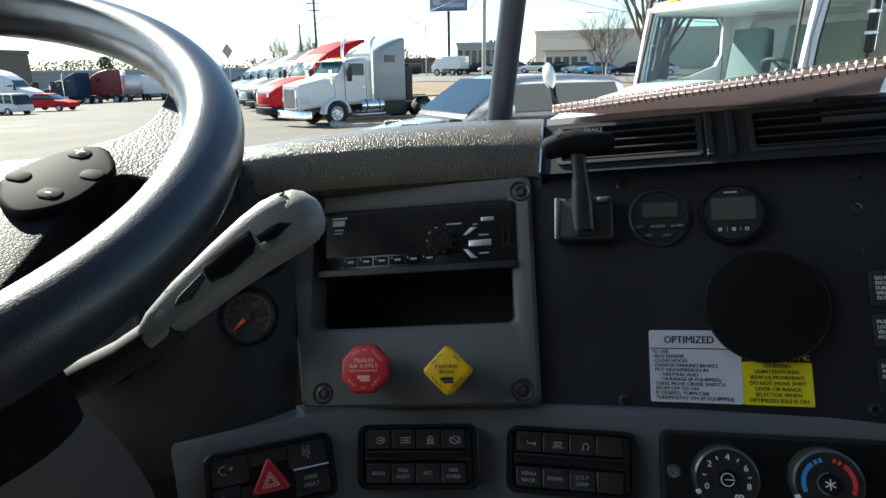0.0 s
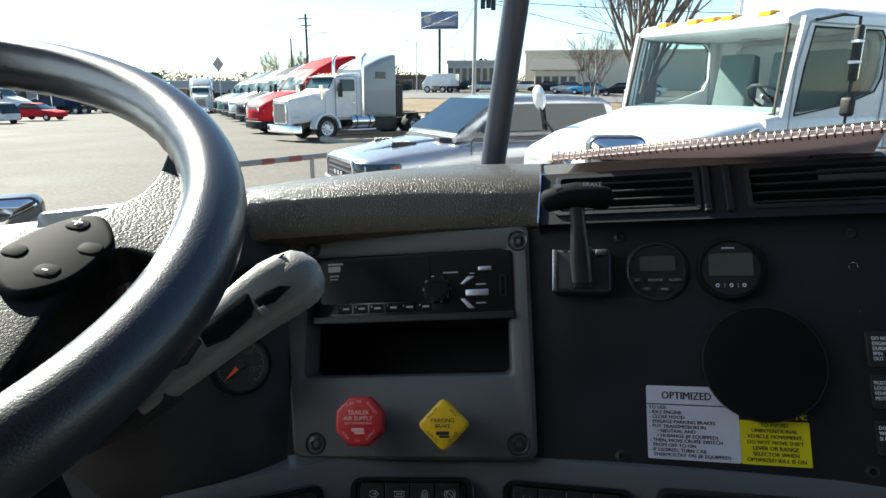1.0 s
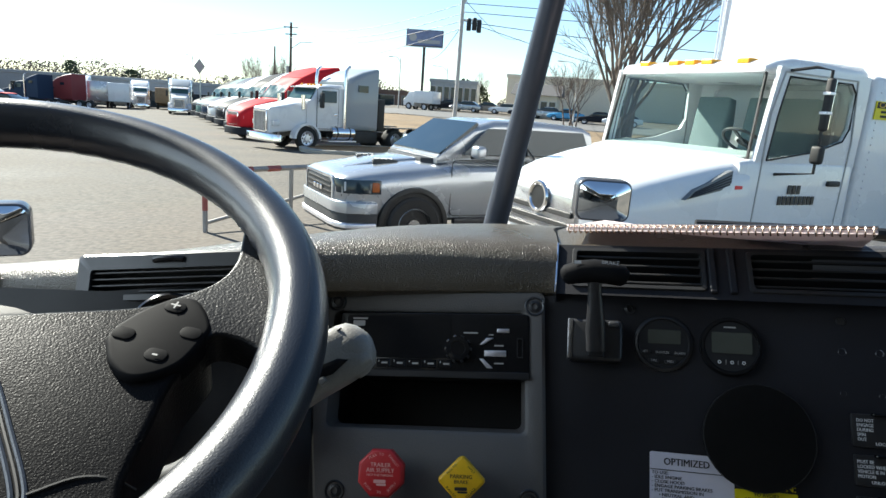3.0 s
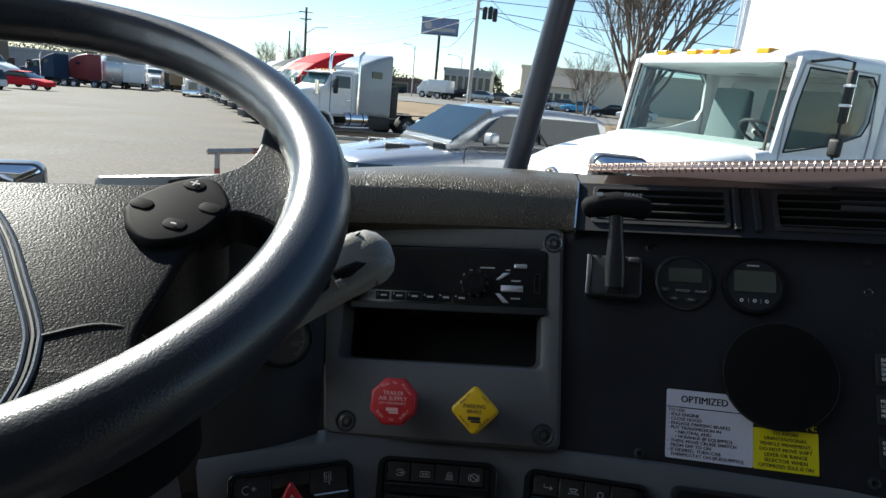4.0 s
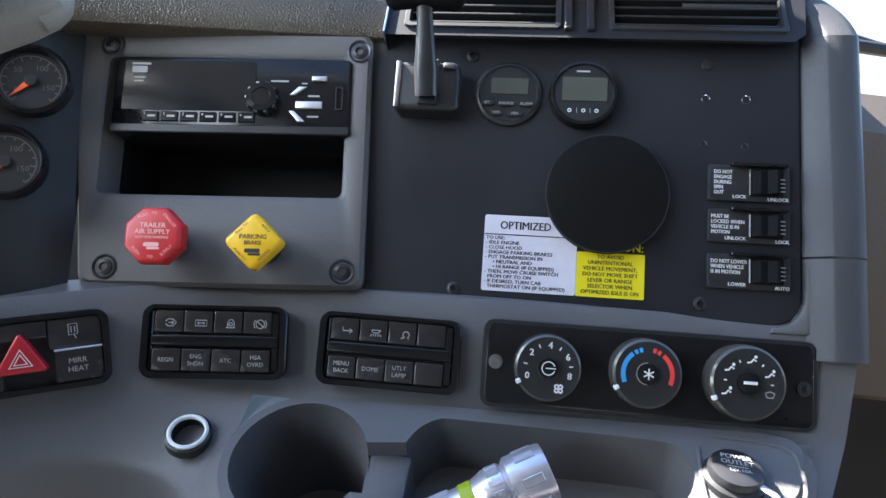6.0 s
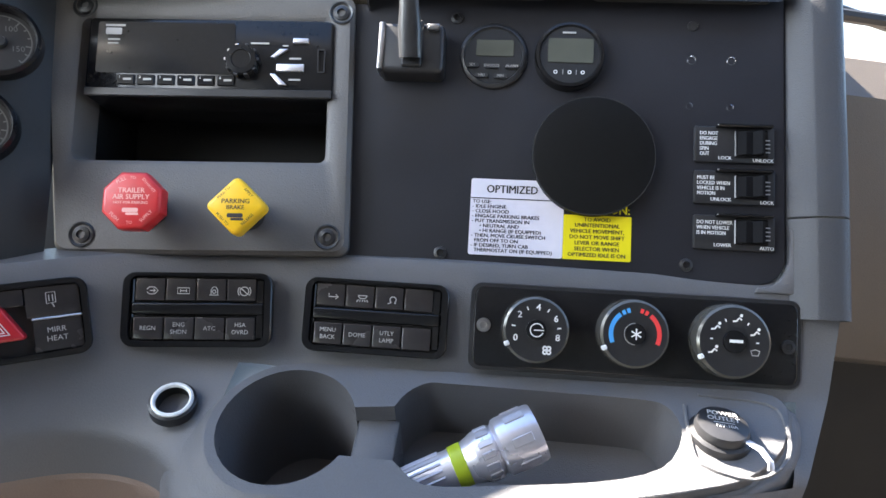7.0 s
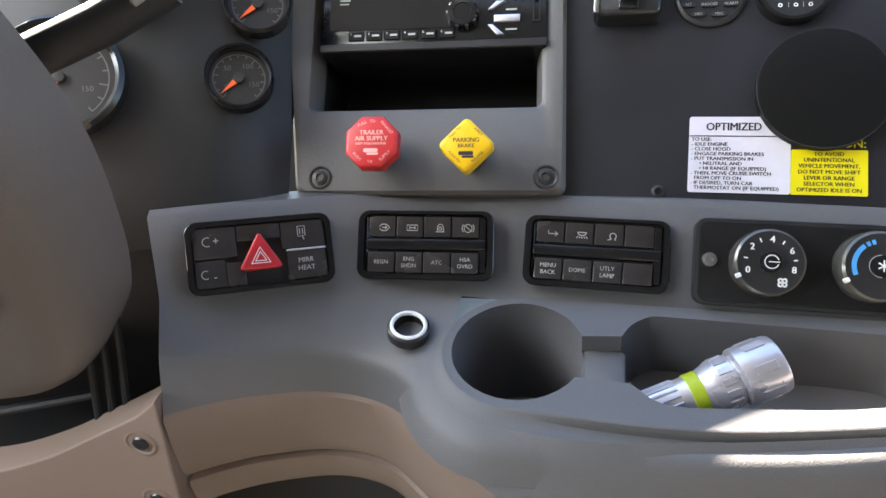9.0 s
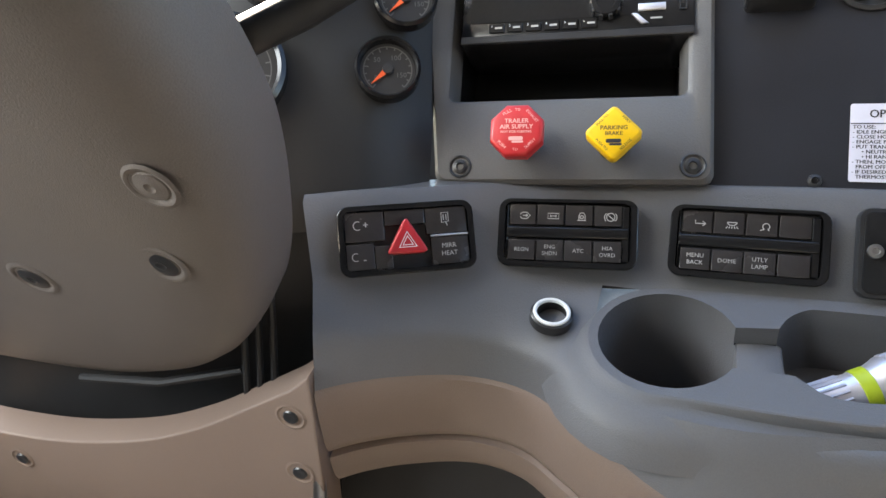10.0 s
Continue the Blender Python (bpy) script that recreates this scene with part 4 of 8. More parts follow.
switch_pack("switch_panel", FC1, 0.0, ["regen", "box", "skid", "hill"], ["REGN", "ENG\nSHDN", "ATC", "HSA\nOVRD"], "black eight-key switch panel with regeneration and traction keys")
switch_pack("switch_panel", FC2, 0.0035, ["arrow", "dome", "lamp", ""], ["MENU\nBACK", "DOME", "UTLY\nLAMP", ""], "black eight-key switch panel with dome and utility lamp keys")

# hazard pack
hz = thing("hazard_switch_panel", FC0, "black switch panel with a red hazard warning triangle button", "switch panel", "dash switch panels")
bm = bmesh.new()
frame_bar(bm, rrect(-0.0525, 0.0535, -0.0255, 0.0285, 0.009, 5), rrect(-0.048, 0.049, -0.0215, 0.0245, 0.0055, 5), -0.008, 0.0008, 0.0006)
part("surround", bm, GLOSS, hz)
bm = bmesh.new()
box(bm, -0.049, 0.0495, -0.0225, 0.0255, -0.009, -0.006)
part("tray", bm, DEEP, hz)
for x0, x1, y0, y1 in ((-0.0475, -0.017, 0.001, 0.024), (-0.0475, -0.026, -0.021, -0.0005), (-0.0255, -0.012, -0.021, -0.003), (0.0155, 0.0485, 0.003, 0.024), (0.0185, 0.0485, -0.021, 0.001), (-0.0165, 0.015, 0.012, 0.024)):
    bm = bmesh.new()
    prism(bm, rrect(x0, x1, y0, y1, 0.001, 2), -0.007, -0.001, 0.0009, 2)
    part("key", bm, KEY, hz)
strokes(hz, icon("cruise", -0.036, 0.0135, 0.0055), DIM, -0.0008)
strokes(hz, icon("cruise", -0.039, -0.0105, 0.005), DIM, -0.0008)
strokes(hz, icon("mirror", 0.031, 0.0145, 0.0055), DIM, -0.0008)
lettering("+", 0.008, DIM, hz, -0.031, 0.0135, -0.0008, "CENTER")
lettering("-", 0.008, DIM, hz, -0.0335, -0.0125, -0.0008, "CENTER")
lettering("MIRR", 0.0052, DIM, hz, 0.0325, -0.0065, -0.0008, "CENTER")
lettering("HEAT", 0.0052, DIM, hz, 0.0325, -0.0125, -0.0008, "CENTER")
bm = bmesh.new()
box(bm, 0.0185, 0.0485, 0.0012, 0.0026, -0.002, 0.0003, 0.0005, 1)
part("key_ridge", bm, ALU, hz)
def tri(cx, cy, rr):
    return [(cx + rr * math.cos(radians(a)), cy + rr * math.sin(radians(a))) for a in (90, 210, 330)]
def tri_round(cx, cy, rr, q):
    out = []
    for a in (90, 210, 330):
        px, py = cx + (rr - 2 * q) * math.cos(radians(a)), cy + (rr - 2 * q) * math.sin(radians(a))
        out += [(px + q * math.cos(radians(b)), py + q * math.sin(radians(b))) for b in (a - 60, a - 20, a + 20, a + 60)]
    return out
HAZ = material("red_translucent_button", (0.5, 0.02, 0.03), 0.3, vary=0.08)
bm = bmesh.new()
prism(bm, tri_round(-0.0005, -0.001, 0.019, 0.002), -0.006, 0.006, 0.002, 3)
tb = part("hazard_button", bm, HAZ, hz, "red triangular hazard button")
strokes(tb, [[(p[0], p[1]) for p in tri(-0.0005, -0.002, 0.0078) + tri(-0.0005, -0.002, 0.0078)[:1]], [(p[0], p[1]) for p in tri(-0.0005, -0.002, 0.0045) + tri(-0.0005, -0.002, 0.0045)[:1]]], WHITE, 0.0062, 0.0011)

# ---- climate control ----
hv = thing("climate_control", FH, "gloss black climate control panel with three rotary knobs", "climate control")
bm = bmesh.new()
prism(bm, rrect(-0.1135, 0.1145, -0.0272, 0.0295, 0.006, 5), -0.004, 0.003, 0.0012, 2)
part("faceplate", bm, GLOSS, hv)
bm = bmesh.new()
frame_bar(bm, rrect(-0.1165, 0.1175, -0.03, 0.0325, 0.008, 5), rrect(-0.1133, 0.1143, -0.0270, 0.0293, 0.006, 5), -0.006, 0.0016, 0.0008)
part("faceplate_rim", bm, SATIN, hv)
for x, y in ((-0.1065, 0.002), (0.1075, -0.0005)):
    bm = bmesh.new()
    lathe(bm, [(0.0052, 0.003), (0.0048, 0.0042), (0.0025, 0.0046), (0.0022, 0.0034), (0, 0.003)], 20)
    part("screw", bm, SATIN if x > 0 else STEEL, hv, m=Matrix.Translation((x, y, 0)))
BLUE = material("blue_print", (0.05, 0.32, 0.72), 0.5, vary=0.03)
REDP = material("red_print", (0.75, 0.05, 0.05), 0.5, vary=0.03)
# paler rim carries the bright edge highlights of gloss black knobs
KNOBRIM = material("knob_rim_highlight", (0.10, 0.095, 0.085), 0.22, vary=0.1, metal=0.35)
for i, (x, y, rr) in enumerate(((-0.0705, 0.0012, 0.0236), (-0.003, 0.0026, 0.0243), (0.064, 0.0016, 0.026))):
    F = Matrix.Translation((x, y, 0.003))
    bm = bmesh.new()
    lathe(bm, [(rr * 1.0, 0.0), (rr * 1.0, 0.010), (rr * 0.965, 0.0142), (rr * 0.9, 0.0155)], 40)
    kb = part("knob", bm, KNOBRIM, hv, "rotary knob with printed face", m=F)
    bm = bmesh.new()
    lathe(bm, [(rr * 0.9, 0.0155), (rr * 0.78, 0.0152), (0, 0.0152)], 40)
    part("dial_face", bm, SATIN, kb)
    bm = bmesh.new()
    lathe(bm, [(rr * 0.3, 0.0152), (rr * 0.29, 0.0178), (rr * 0.2, 0.0184), (0, 0.0184)], 28)
    part("centre_button", bm, GLOSS, kb)
    bm = bmesh.new()
    a = radians(207)
    box(bm, -0.0018, 0.0018, -0.0016, 0.0016, 0.013, 0.0165, 0.0006, 1, m=pose(rr * 0.95 * math.cos(a), rr * 0.95 * math.sin(a), 0, 0, 0, 207))
    part("pointer", bm, WHITE, kb, "white pointer mark")
    zt = 0.0155
    if i == 0:
        for ch, ang in (("0", 203), ("2", 140), ("4", 87), ("6", 32), ("8", -18)):
            lettering(ch, 0.0064, WHITE, kb, 0.0155 * math.cos(radians(ang)), 0.0155 * math.sin(radians(ang)), zt, "CENTER", bold=0.008, name="number")
        for ang in (172, 114, 60, 7):
            strokes(kb, [[(0.0145 * math.cos(radians(ang)), 0.0145 * math.sin(radians(ang))), (0.0172 * math.cos(radians(ang)), 0.0172 * math.sin(radians(ang)))]], WHITE, zt, 0.0009, "tick")
        strokes(kb, [arc_pts(0.0078 + dx, -0.0135 + dy, 0.0013, 0, 360, 8) for dx in (-0.0013, 0.0013) for dy in (-0.0013, 0.0013)], WHITE, zt, 0.0012, "fan_mark")
        strokes(kb, [arc_pts(0.0, 0.0, 0.0045, 20, 340, 14), [(-0.002, 0.0), (0.005, 0.0)]], WHITE, 0.0186, 0.0007, "recirculation_mark")
        strokes(kb, [arc_pts(0.0, 0.0, 0.0066, 100, 240, 10)], DIM, zt, 0.001, "arc_mark")
    elif i == 1:
        rad = 0.0165
        for a0, a1, mt in ((203, 128, BLUE), (52, -23, REDP)):
            strokes(kb, [arc_pts(0, 0, rad, a0, a1, 16)], mt, zt, 0.0031, "temperature_arc")
        for a0, mt in ((119, BLUE), (107, BLUE), (75, REDP), (63, REDP)):
            strokes(kb, [arc_pts(0, 0, rad, a0 + 4, a0 - 4, 2)], mt, zt, 0.0031, "temperature_dash")
        strokes(kb, [[(0.0038 * math.cos(radians(a)), 0.0038 * math.sin(radians(a))), (-0.0038 * math.cos(radians(a)), -0.0038 * math.sin(radians(a)))] for a in (90, 30, 150)], WHITE, 0.0186, 0.0009, "snowflake_mark")
        strokes(kb, [arc_pts(0.0, 0.0, 0.0072, 90, 270, 12)], DIM, zt, 0.001, "arc_mark")
    else:
        for ang in (205, 143, 82, 25, -25):
            cx, cy = 0.0155 * math.cos(radians(ang)), 0.0155 * math.sin(radians(ang))
            if ang == -25:
                strokes(kb, [[(cx - 0.003, cy + 0.001), (cx - 0.002, cy - 0.002), (cx + 0.002, cy - 0.002), (cx + 0.003, cy + 0.001), (cx, cy + 0.002), (cx - 0.003, cy + 0.001)]], DIM, zt, 0.0007, "defrost_mark")
            else:
                strokes(kb, [[(cx - 0.0035, cy - 0.0015), (cx - 0.001, cy - 0.0012), (cx + 0.0008, cy + 0.001), (cx + 0.0026, cy - 0.0004)], arc_pts(cx + 0.0022, cy + 0.0026, 0.0006, 0, 360, 6)], WHITE, zt, 0.0012, "airflow_mark")
        for ang in (175, 113, 54, 0):
            strokes(kb, [[(0.0145 * math.cos(radians(ang)), 0.0145 * math.sin(radians(ang))), (0.0165 * math.cos(radians(ang)), 0.0165 * math.sin(radians(ang)))]], WHITE, zt, 0.0009, "tick")
        bars(kb, [(-0.0045, 0.0045, -0.0005, 0.0015)], WHITE, 0.0185)

# ---- lighter socket ----
FL = axes((0.0005, 0.4285, 1.8245), (0.99, 0.03, 0.09), (0.03, -0.36, 0.93))
ls = thing("lighter_socket", FL, "open lighter socket with a bright ring in the console", "socket")
bm = bmesh.new()
lathe(bm, [(0.0112, 0.002), (0.0112, -0.03), (0, -0.03)], 32)
part("barrel", bm, DEEP, ls)
bm = bmesh.new()
lathe(bm, [(0.011, 0.001), (0.0113, 0.0032), (0.0125, 0.0038), (0.0138, 0.003), (0.014, -0.002)], 36)
part("ring", bm, WHITE, ls, "bright white plastic ring")
bm = bmesh.new()
lathe(bm, [(0.0138, -0.002), (0.0142, 0.002), (0.0158, 0.001), (0.0162, -0.006)], 36)
part("collar", bm, SATIN, ls)

# ---- cup holder tray ----
tray = thing("cup_holder", FT, "grey moulded cup holder and tray in the console", "cup holder")
hole = circle(-0.0445, -0.0175, 0.0468, 30, 21, 332, closed=False)
tail = spline([(0.0318, -0.0402, 0), (0.0536, -0.0553, 0), (0.1, -0.0518, 0), (0.16, -0.044, 0), (0.2, -0.031, 0), (0.2165, -0.0085, 0), (0.2175, 0.007, 0), (0.2115, 0.0182, 0), (0.195, 0.0228, 0), (0.12, 0.0245, 0), (0.06, 0.0255, 0), (0.0453, 0.0243, 0), (0.033, 0.0145, 0), (0.0262, 0.0022, 0)], 3)
hole += [(p.x, p.y) for p in tail]
outer = circle(-0.0445, -0.0175, 0.0535, 16, 92, 262, closed=False)
outer += [(p.x, p.y) for p in spline([(-0.03, -0.0705, 0), (0.03, -0.0725, 0), (0.0886, -0.0695, 0), (0.1655, -0.056, 0), (0.235, -0.0395, 0), (0.258, -0.0285, 0), (0.2795, -0.009, 0), (0.2915, 0.0185, 0), (0.2885, 0.032, 0), (0.272, 0.0365, 0)], 3)]
outer += [(0.2, 0.0365), (0.1, 0.0365), (0.02, 0.0365)]
bm = bmesh.new()
plate(bm, outer, [hole], 0.0025)
part("top_plate", bm, GREY, tray, smooth=0)
bm = bmesh.new()
rings = []
count = len(outer)
for off, z, front_off, front_z in ((0.0, 0.0025, 0.0, 0.0025), (0.0015, 0.0021, 0.001, 0.002), (0.003, 0.0013, 0.0016, 0.0005), (0.005, 0.0002, 0.0026, -0.0055), (0.008, -0.0014, 0.006, -0.0066), (0.0105, -0.0023, 0.0085, -0.006), (0.0145, -0.0037, 0.0125, -0.0058), (0.019, -0.0062, 0.0165, -0.0072), (0.0235, -0.0085, 0.0205, -0.0115), (0.0285, -0.0135, 0.0245, -0.02), (0.036, -0.03, 0.03, -0.034)):
    ring = []
    for i, (x, y) in enumerate(outer):
        (ax, ay), (bx, by) = outer[i - 1], outer[(i + 1) % count]
        d = math.hypot(bx - ax, by - ay) or 1
        f = max(0.0, min(1.0, ((bx - ax) / d - 0.2) / 0.7)) * max(0.0, min(1.0, (x + 0.06) / 0.08))
        o, h = off + (front_off - off) * f, z + (front_z - z) * f
        back = max(0.0, min(1.0, ((ax - bx) / d - 0.1) / 0.4))
        o *= (1 - 0.85 * back) * (1 - 0.5 * max(0.0, min(1.0, (x - 0.16) / 0.08)))
        ring.append(bm.verts.new((x + o * (by - ay) / d, y - o * (bx - ax) / d, h)))
    rings.append(ring)
for a, b in zip(rings, rings[1:]):
    for i in range(count):
        bm.faces.new((a[i], b[i], b[(i + 1) % count], a[(i + 1) % count]))
part("skirt", bm, GREY, tray, "soft moulded lip running into the console")
bm = bmesh.new()
corner = [(-0.112, 0.046), (-0.112, 0.0)] + circle(-0.0445, -0.0175, 0.0525, 12, 160, 62, closed=False) + [(0.0, 0.046)]
bm.faces.new([bm.verts.new((x, y, -0.012 if x < -0.1 else (-0.006 if y > 0.04 else 0.0012))) for x, y in corner])
part("corner_fillet", bm, GREY, tray, smooth=0)
bm = bmesh.new()
wall(bm, hole, -0.0125, 0.0025)
part("pocket_rim", bm, GREY, tray)
bm = bmesh.new()
wall(bm, [(p.x, p.y) for p in tail], -0.052, -0.012, scale0=0.96, floor=True)
part("tray_pocket", bm, GREY, tray, "open tray pocket")
bm = bmesh.new()
wall(bm, circle(-0.0445, -0.0175, 0.0466, 40, 0, 351, closed=False), -0.098, -0.012, scale0=0.88, floor=True)
part("cup_pocket", bm, GREY, tray, "deep round cup pocket")
bm = bmesh.new()
box(bm, 0.0, 0.03, -0.043, 0.0025, -0.055, -0.012, 0.003, 2)
part("saddle", bm, GREY, tray)
bm = bmesh.new()
shelf = [(0.224, 0.02), (0.222, -0.008), (0.2255, -0.026), (0.255, -0.0345), (0.28, -0.018), (0.287, 0.01), (0.28, 0.026), (0.235, 0.03)]
tube(bm, [(p.x, p.y, 0.0028) for p in spline([(a, b, 0) for a, b in shelf], 3)], 0.0014, 6)
part("shelf_rim", bm, GREY, tray)

# ---- power outlet ----
po = thing("power_outlet", FT @ Matrix.Translation((0.242, -0.002, 0.0025)) @ pose(0, 0, 0, -10, 0, -6), "black capped power outlet with pale print in the tray", "power outlet")
bm = bmesh.new()
lathe(bm, [(0.02, -0.01), (0.0195, 0.002), (0.0165, 0.0035)], 32)
part("collar", bm, SATIN, po)
bm = bmesh.new()
lathe(bm, [(0.0165, 0.002), (0.0172, 0.006), (0.016, 0.0095), (0.011, 0.0112), (0, 0.0116)], 36)
cap = part("cap", bm, SATIN, po, "black rubber cap with print")
lettering("POWER", 0.0055, DIM, cap, 0, 0.0065, 0.0119, "CENTER", bold=0.006)
lettering("OUTLET", 0.0054, DIM, cap, 0, 0.0012, 0.0121, "CENTER", bold=0.008)
lettering("12V-10A", 0.0038, DIM, cap, 0.001, -0.0052, 0.0119, "CENTER", bold=0.006)
strokes(cap, [[(-0.0065, -0.0024), (0.0065, -0.0024)]], DIM, 0.0121, 0.0006, "rule")
bm = bmesh.new()
tube(bm, [(0.014, -0.010, 0.006), (0.02, -0.017, 0.0075), (0.025, -0.0235, 0.004), (0.0255, -0.026, 0.0)], 0.0024, 8, squash=0.5)
part("tether", bm, ALU, po, "pale tether tab")

# ---- torch ----
T_END, T_DIR = FT @ Vector((0.1295, -0.0045, 0.0)), FT.to_3x3() @ Vector((0.0945, 0.0405, 0.026)).normalized()
T_TAIL, T_HEAD = T_END - T_DIR * 0.1205, T_END
FTOR = axes(T_TAIL, (0, 0, 1), T_HEAD - T_TAIL)
TORCH = material("anodised_torch_body", (0.62, 0.6, 0.66), 0.32, metal=0.7, vary=0.08, scale=200, big=20)
BAND = material("lime_print_band", (0.34, 0.42, 0.02), 0.45, vary=0.12, scale=300)
torch = thing("torch", FTOR, "silver aluminium torch with a lime green band lying in the tray", "torch")
bm = bmesh.new()
lathe(bm, [(0, -0.005), (0.012, -0.005), (0.0132, -0.003), (0.0132, 0.052), (0.0136, 0.054)], 36)
for k in range(7):
    a = radians(-60 + 20 * k)
    rib = bmesh.new()
    box(rib, -0.0006, 0.0006, -0.001, 0.001, -0.001, 0.047, m=Matrix.Translation((0.0132 * math.cos(a), 0.0132 * math.sin(a), 0)))
    part("barrel_rib", rib, TORCH, torch)
part("barrel", bm, TORCH, torch)
bm = bmesh.new()
lathe(bm, [(0.0138, 0.054), (0.0142, 0.0545), (0.0144, 0.0625), (0.014, 0.063)], 36)
part("band", bm, BAND, torch, "lime green printed band")
bm = bmesh.new()
lathe(bm, [(0.014, 0.063), (0.0158, 0.069), (0.0171, 0.072), (0.0171, 0.084), (0.016, 0.0855), (0.019, 0.088), (0.0194, 0.09), (0.0194, 0.1125), (0.0186, 0.1148), (0.0172, 0.1148), (0.0167, 0.112), (0, 0.104)], 40)
hd2 = part("head", bm, TORCH, torch)
for k in range(14):
    a = 2 * math.pi * k / 14
    bm = bmesh.new()
    box(bm, -0.0007, 0.0007, -0.0022, 0.0022, 0.074, 0.083, 0.0003, 1, m=pose(0.0171 * math.cos(a), 0.0171 * math.sin(a), 0, 0, 0, math.degrees(a)))
    part("grip_rib", bm, TORCH, hd2)
    if k % 2 == 0:
        bm = bmesh.new()
        box(bm, -0.0006, 0.0006, -0.003, 0.003, 0.095, 0.109, 0.0003, 1, m=pose(0.0194 * math.cos(a), 0.0194 * math.sin(a), 0, 0, 0, math.degrees(a)))
        part("grip_rib", bm, TORCH, hd2)

# ---- things on the black panel ----
# warning sign
sign = thing("warning_label", FB, "white and yellow printed idle instructions label on the black panel", "label")
PAPER = material("white_label_vinyl", (0.68, 0.66, 0.74), 0.45, vary=0.03, scale=150)
YELL = material("yellow_label_vinyl", (0.78, 0.66, 0.01), 0.45, vary=0.03, scale=150)
def sheet(name, x0, x1, y0, y1, z, mat, parent, r=0.0015):
    bm = bmesh.new()
    prism(bm, rrect(x0, x1, y0, y1, r, 2), z - 0.0005, z)
    return part(name, bm, mat, parent, smooth=0)


sheet("white_field", 0.0209, 0.0909, 0.0, 0.0582, 0.0008, PAPER, sign)
sheet("yellow_field", 0.0911, 0.1408, 0.0, 0.0335, 0.0008, YELL, sign, 0.0008)
sheet("black_field", 0.0911, 0.1408, 0.0337, 0.0582, 0.0008, BLACK, sign, 0.0008)
strokes(sign, [[(0.0212, 0.0432), (0.0905, 0.0432)]], INK, 0.0011, 0.0007, "rule")
lettering("OPTIMIZED", 0.0086, INK, sign, 0.0325, 0.0502, 0.0011, bold=0.007, squeeze=0.88)
for i, (line, ind) in enumerate((("TO USE:", 0), ("- IDLE ENGINE", 0), ("- CLOSE HOOD", 0), ("- ENGAGE PARKING BRAKES", 0), ("- PUT TRANSMISSION IN", 0), ("• NEUTRAL AND", 0.006), ("• HI RANGE (IF EQUIPPED)", 0.006), ("- THEN, MOVE CRUISE SWITCH", 0), ("FROM OFF TO ON", 0.0025), ("- IF DESIRED, TURN CAB", 0), ("THERMOSTAT ON (IF EQUIPPED)", 0.0025))):
    lettering(line, 0.00385, INK, sign, 0.0225 + ind, 0.0405 - 0.0037 * i, 0.0011, bold=0.007, squeeze=1.03)
lettering("CAUTION:", 0.0088, YELL, sign, 0.1395, 0.0378, 0.0011, "RIGHT", bold=0.007, squeeze=0.95)
for i, line in enumerate(("TO AVOID", "UNINTENTIONAL", "VEHICLE MOVEMENT,", "DO NOT MOVE SHIFT", "LEVER OR RANGE", "SELECTOR WHEN", "OPTIMIZED IDLE IS ON")):
    lettering(line, 0.0042, INK, sign, 0.1158, 0.0302 - 0.00443 * i, 0.0011, "CENTER", bold=0.007, squeeze=0.98)

# round black cover
DISCM = material("matt_black_disc", (0.006, 0.006, 0.006), 0.4, vary=0.2, scale=200, spec=0.2)
# lighter edge colour stands for the highlight on the disc's rim
DISCR = material("disc_edge_highlight", (0.03, 0.03, 0.03), 0.22, vary=0.1)
disc = thing("round_cover", FB @ Matrix.Translation((0.1105, 0.0775, 0)), "round matt black cover plate on the black panel", "cover plate")
bm = bmesh.new()
lathe(bm, [(0.044, 0.0), (0.0452, 0.0015), (0.0455, 0.0075), (0.0448, 0.0088), (0.043, 0.0092), (0.0, 0.0092)], 64)
part("plate", bm, DISCM, disc)
bm = bmesh.new()
lathe(bm, [(0.0452, 0.0082), (0.0454, 0.0085), (0.0451, 0.0089), (0.0447, 0.0088)], 64, closed=True)
part("edge_ring", bm, DISCR, disc)

# clock and second gauge
def digital_gauge(name, label, x, y, rr, proud, lcd, keys, digits):
    t = thing(name, FB @ Matrix.Translation((x, y, 0)), label, "gauge")
    bm = bmesh.new()
    lathe(bm, [(rr, 0.0), (rr, proud * 0.7), (rr * 0.96, proud), (rr * 0.88, proud + 0.0004), (rr * 0.84, proud - 0.0012)], 48)
    part("bezel", bm, GLOSS if proud > 0.006 else SATIN, t)
    bm = bmesh.new()
    lathe(bm, [(rr * 0.85, proud - 0.0012), (0, proud - 0.001)], 48)
    face = part("face", bm, DEEP, t)
    bm = bmesh.new()
    prism(bm, rrect(*lcd, 0.001, 2), proud - 0.001, proud - 0.0004)
    part("display", bm, LCD, t, "grey-green liquid crystal display")
    if digits:
        lettering(digits, 0.0095, INK, t, (lcd[0] + lcd[1]) / 2, (lcd[2] + lcd[3]) / 2, proud - 0.0001, "CENTER", name="digits")
    return t, proud


clk, pz = digital_gauge("clock", "round black digital clock with five small keys", 0.0326, 0.1555, 0.0262, 0.0035, (-0.0135, 0.0155, -0.0005, 0.0125), None, "")
for x, y, words in ((-0.016, -0.0085, "SET"), (-0.001, -0.0088, "SNOOZE"), (0.0145, -0.0088, "ALARM"), (-0.0085, -0.0165, "HRS"), (0.006, -0.0168, "MIN")):
    bm = bmesh.new()
    prism(bm, rrect(x - 0.005, x + 0.005, y - 0.0018, y + 0.0018, 0.0012, 2), pz - 0.001, pz + 0.0005)
    k = part("key", bm, SATIN, clk)
    lettering(words, 0.003, DIM, k, x, y, pz + 0.0008, "CENTER")
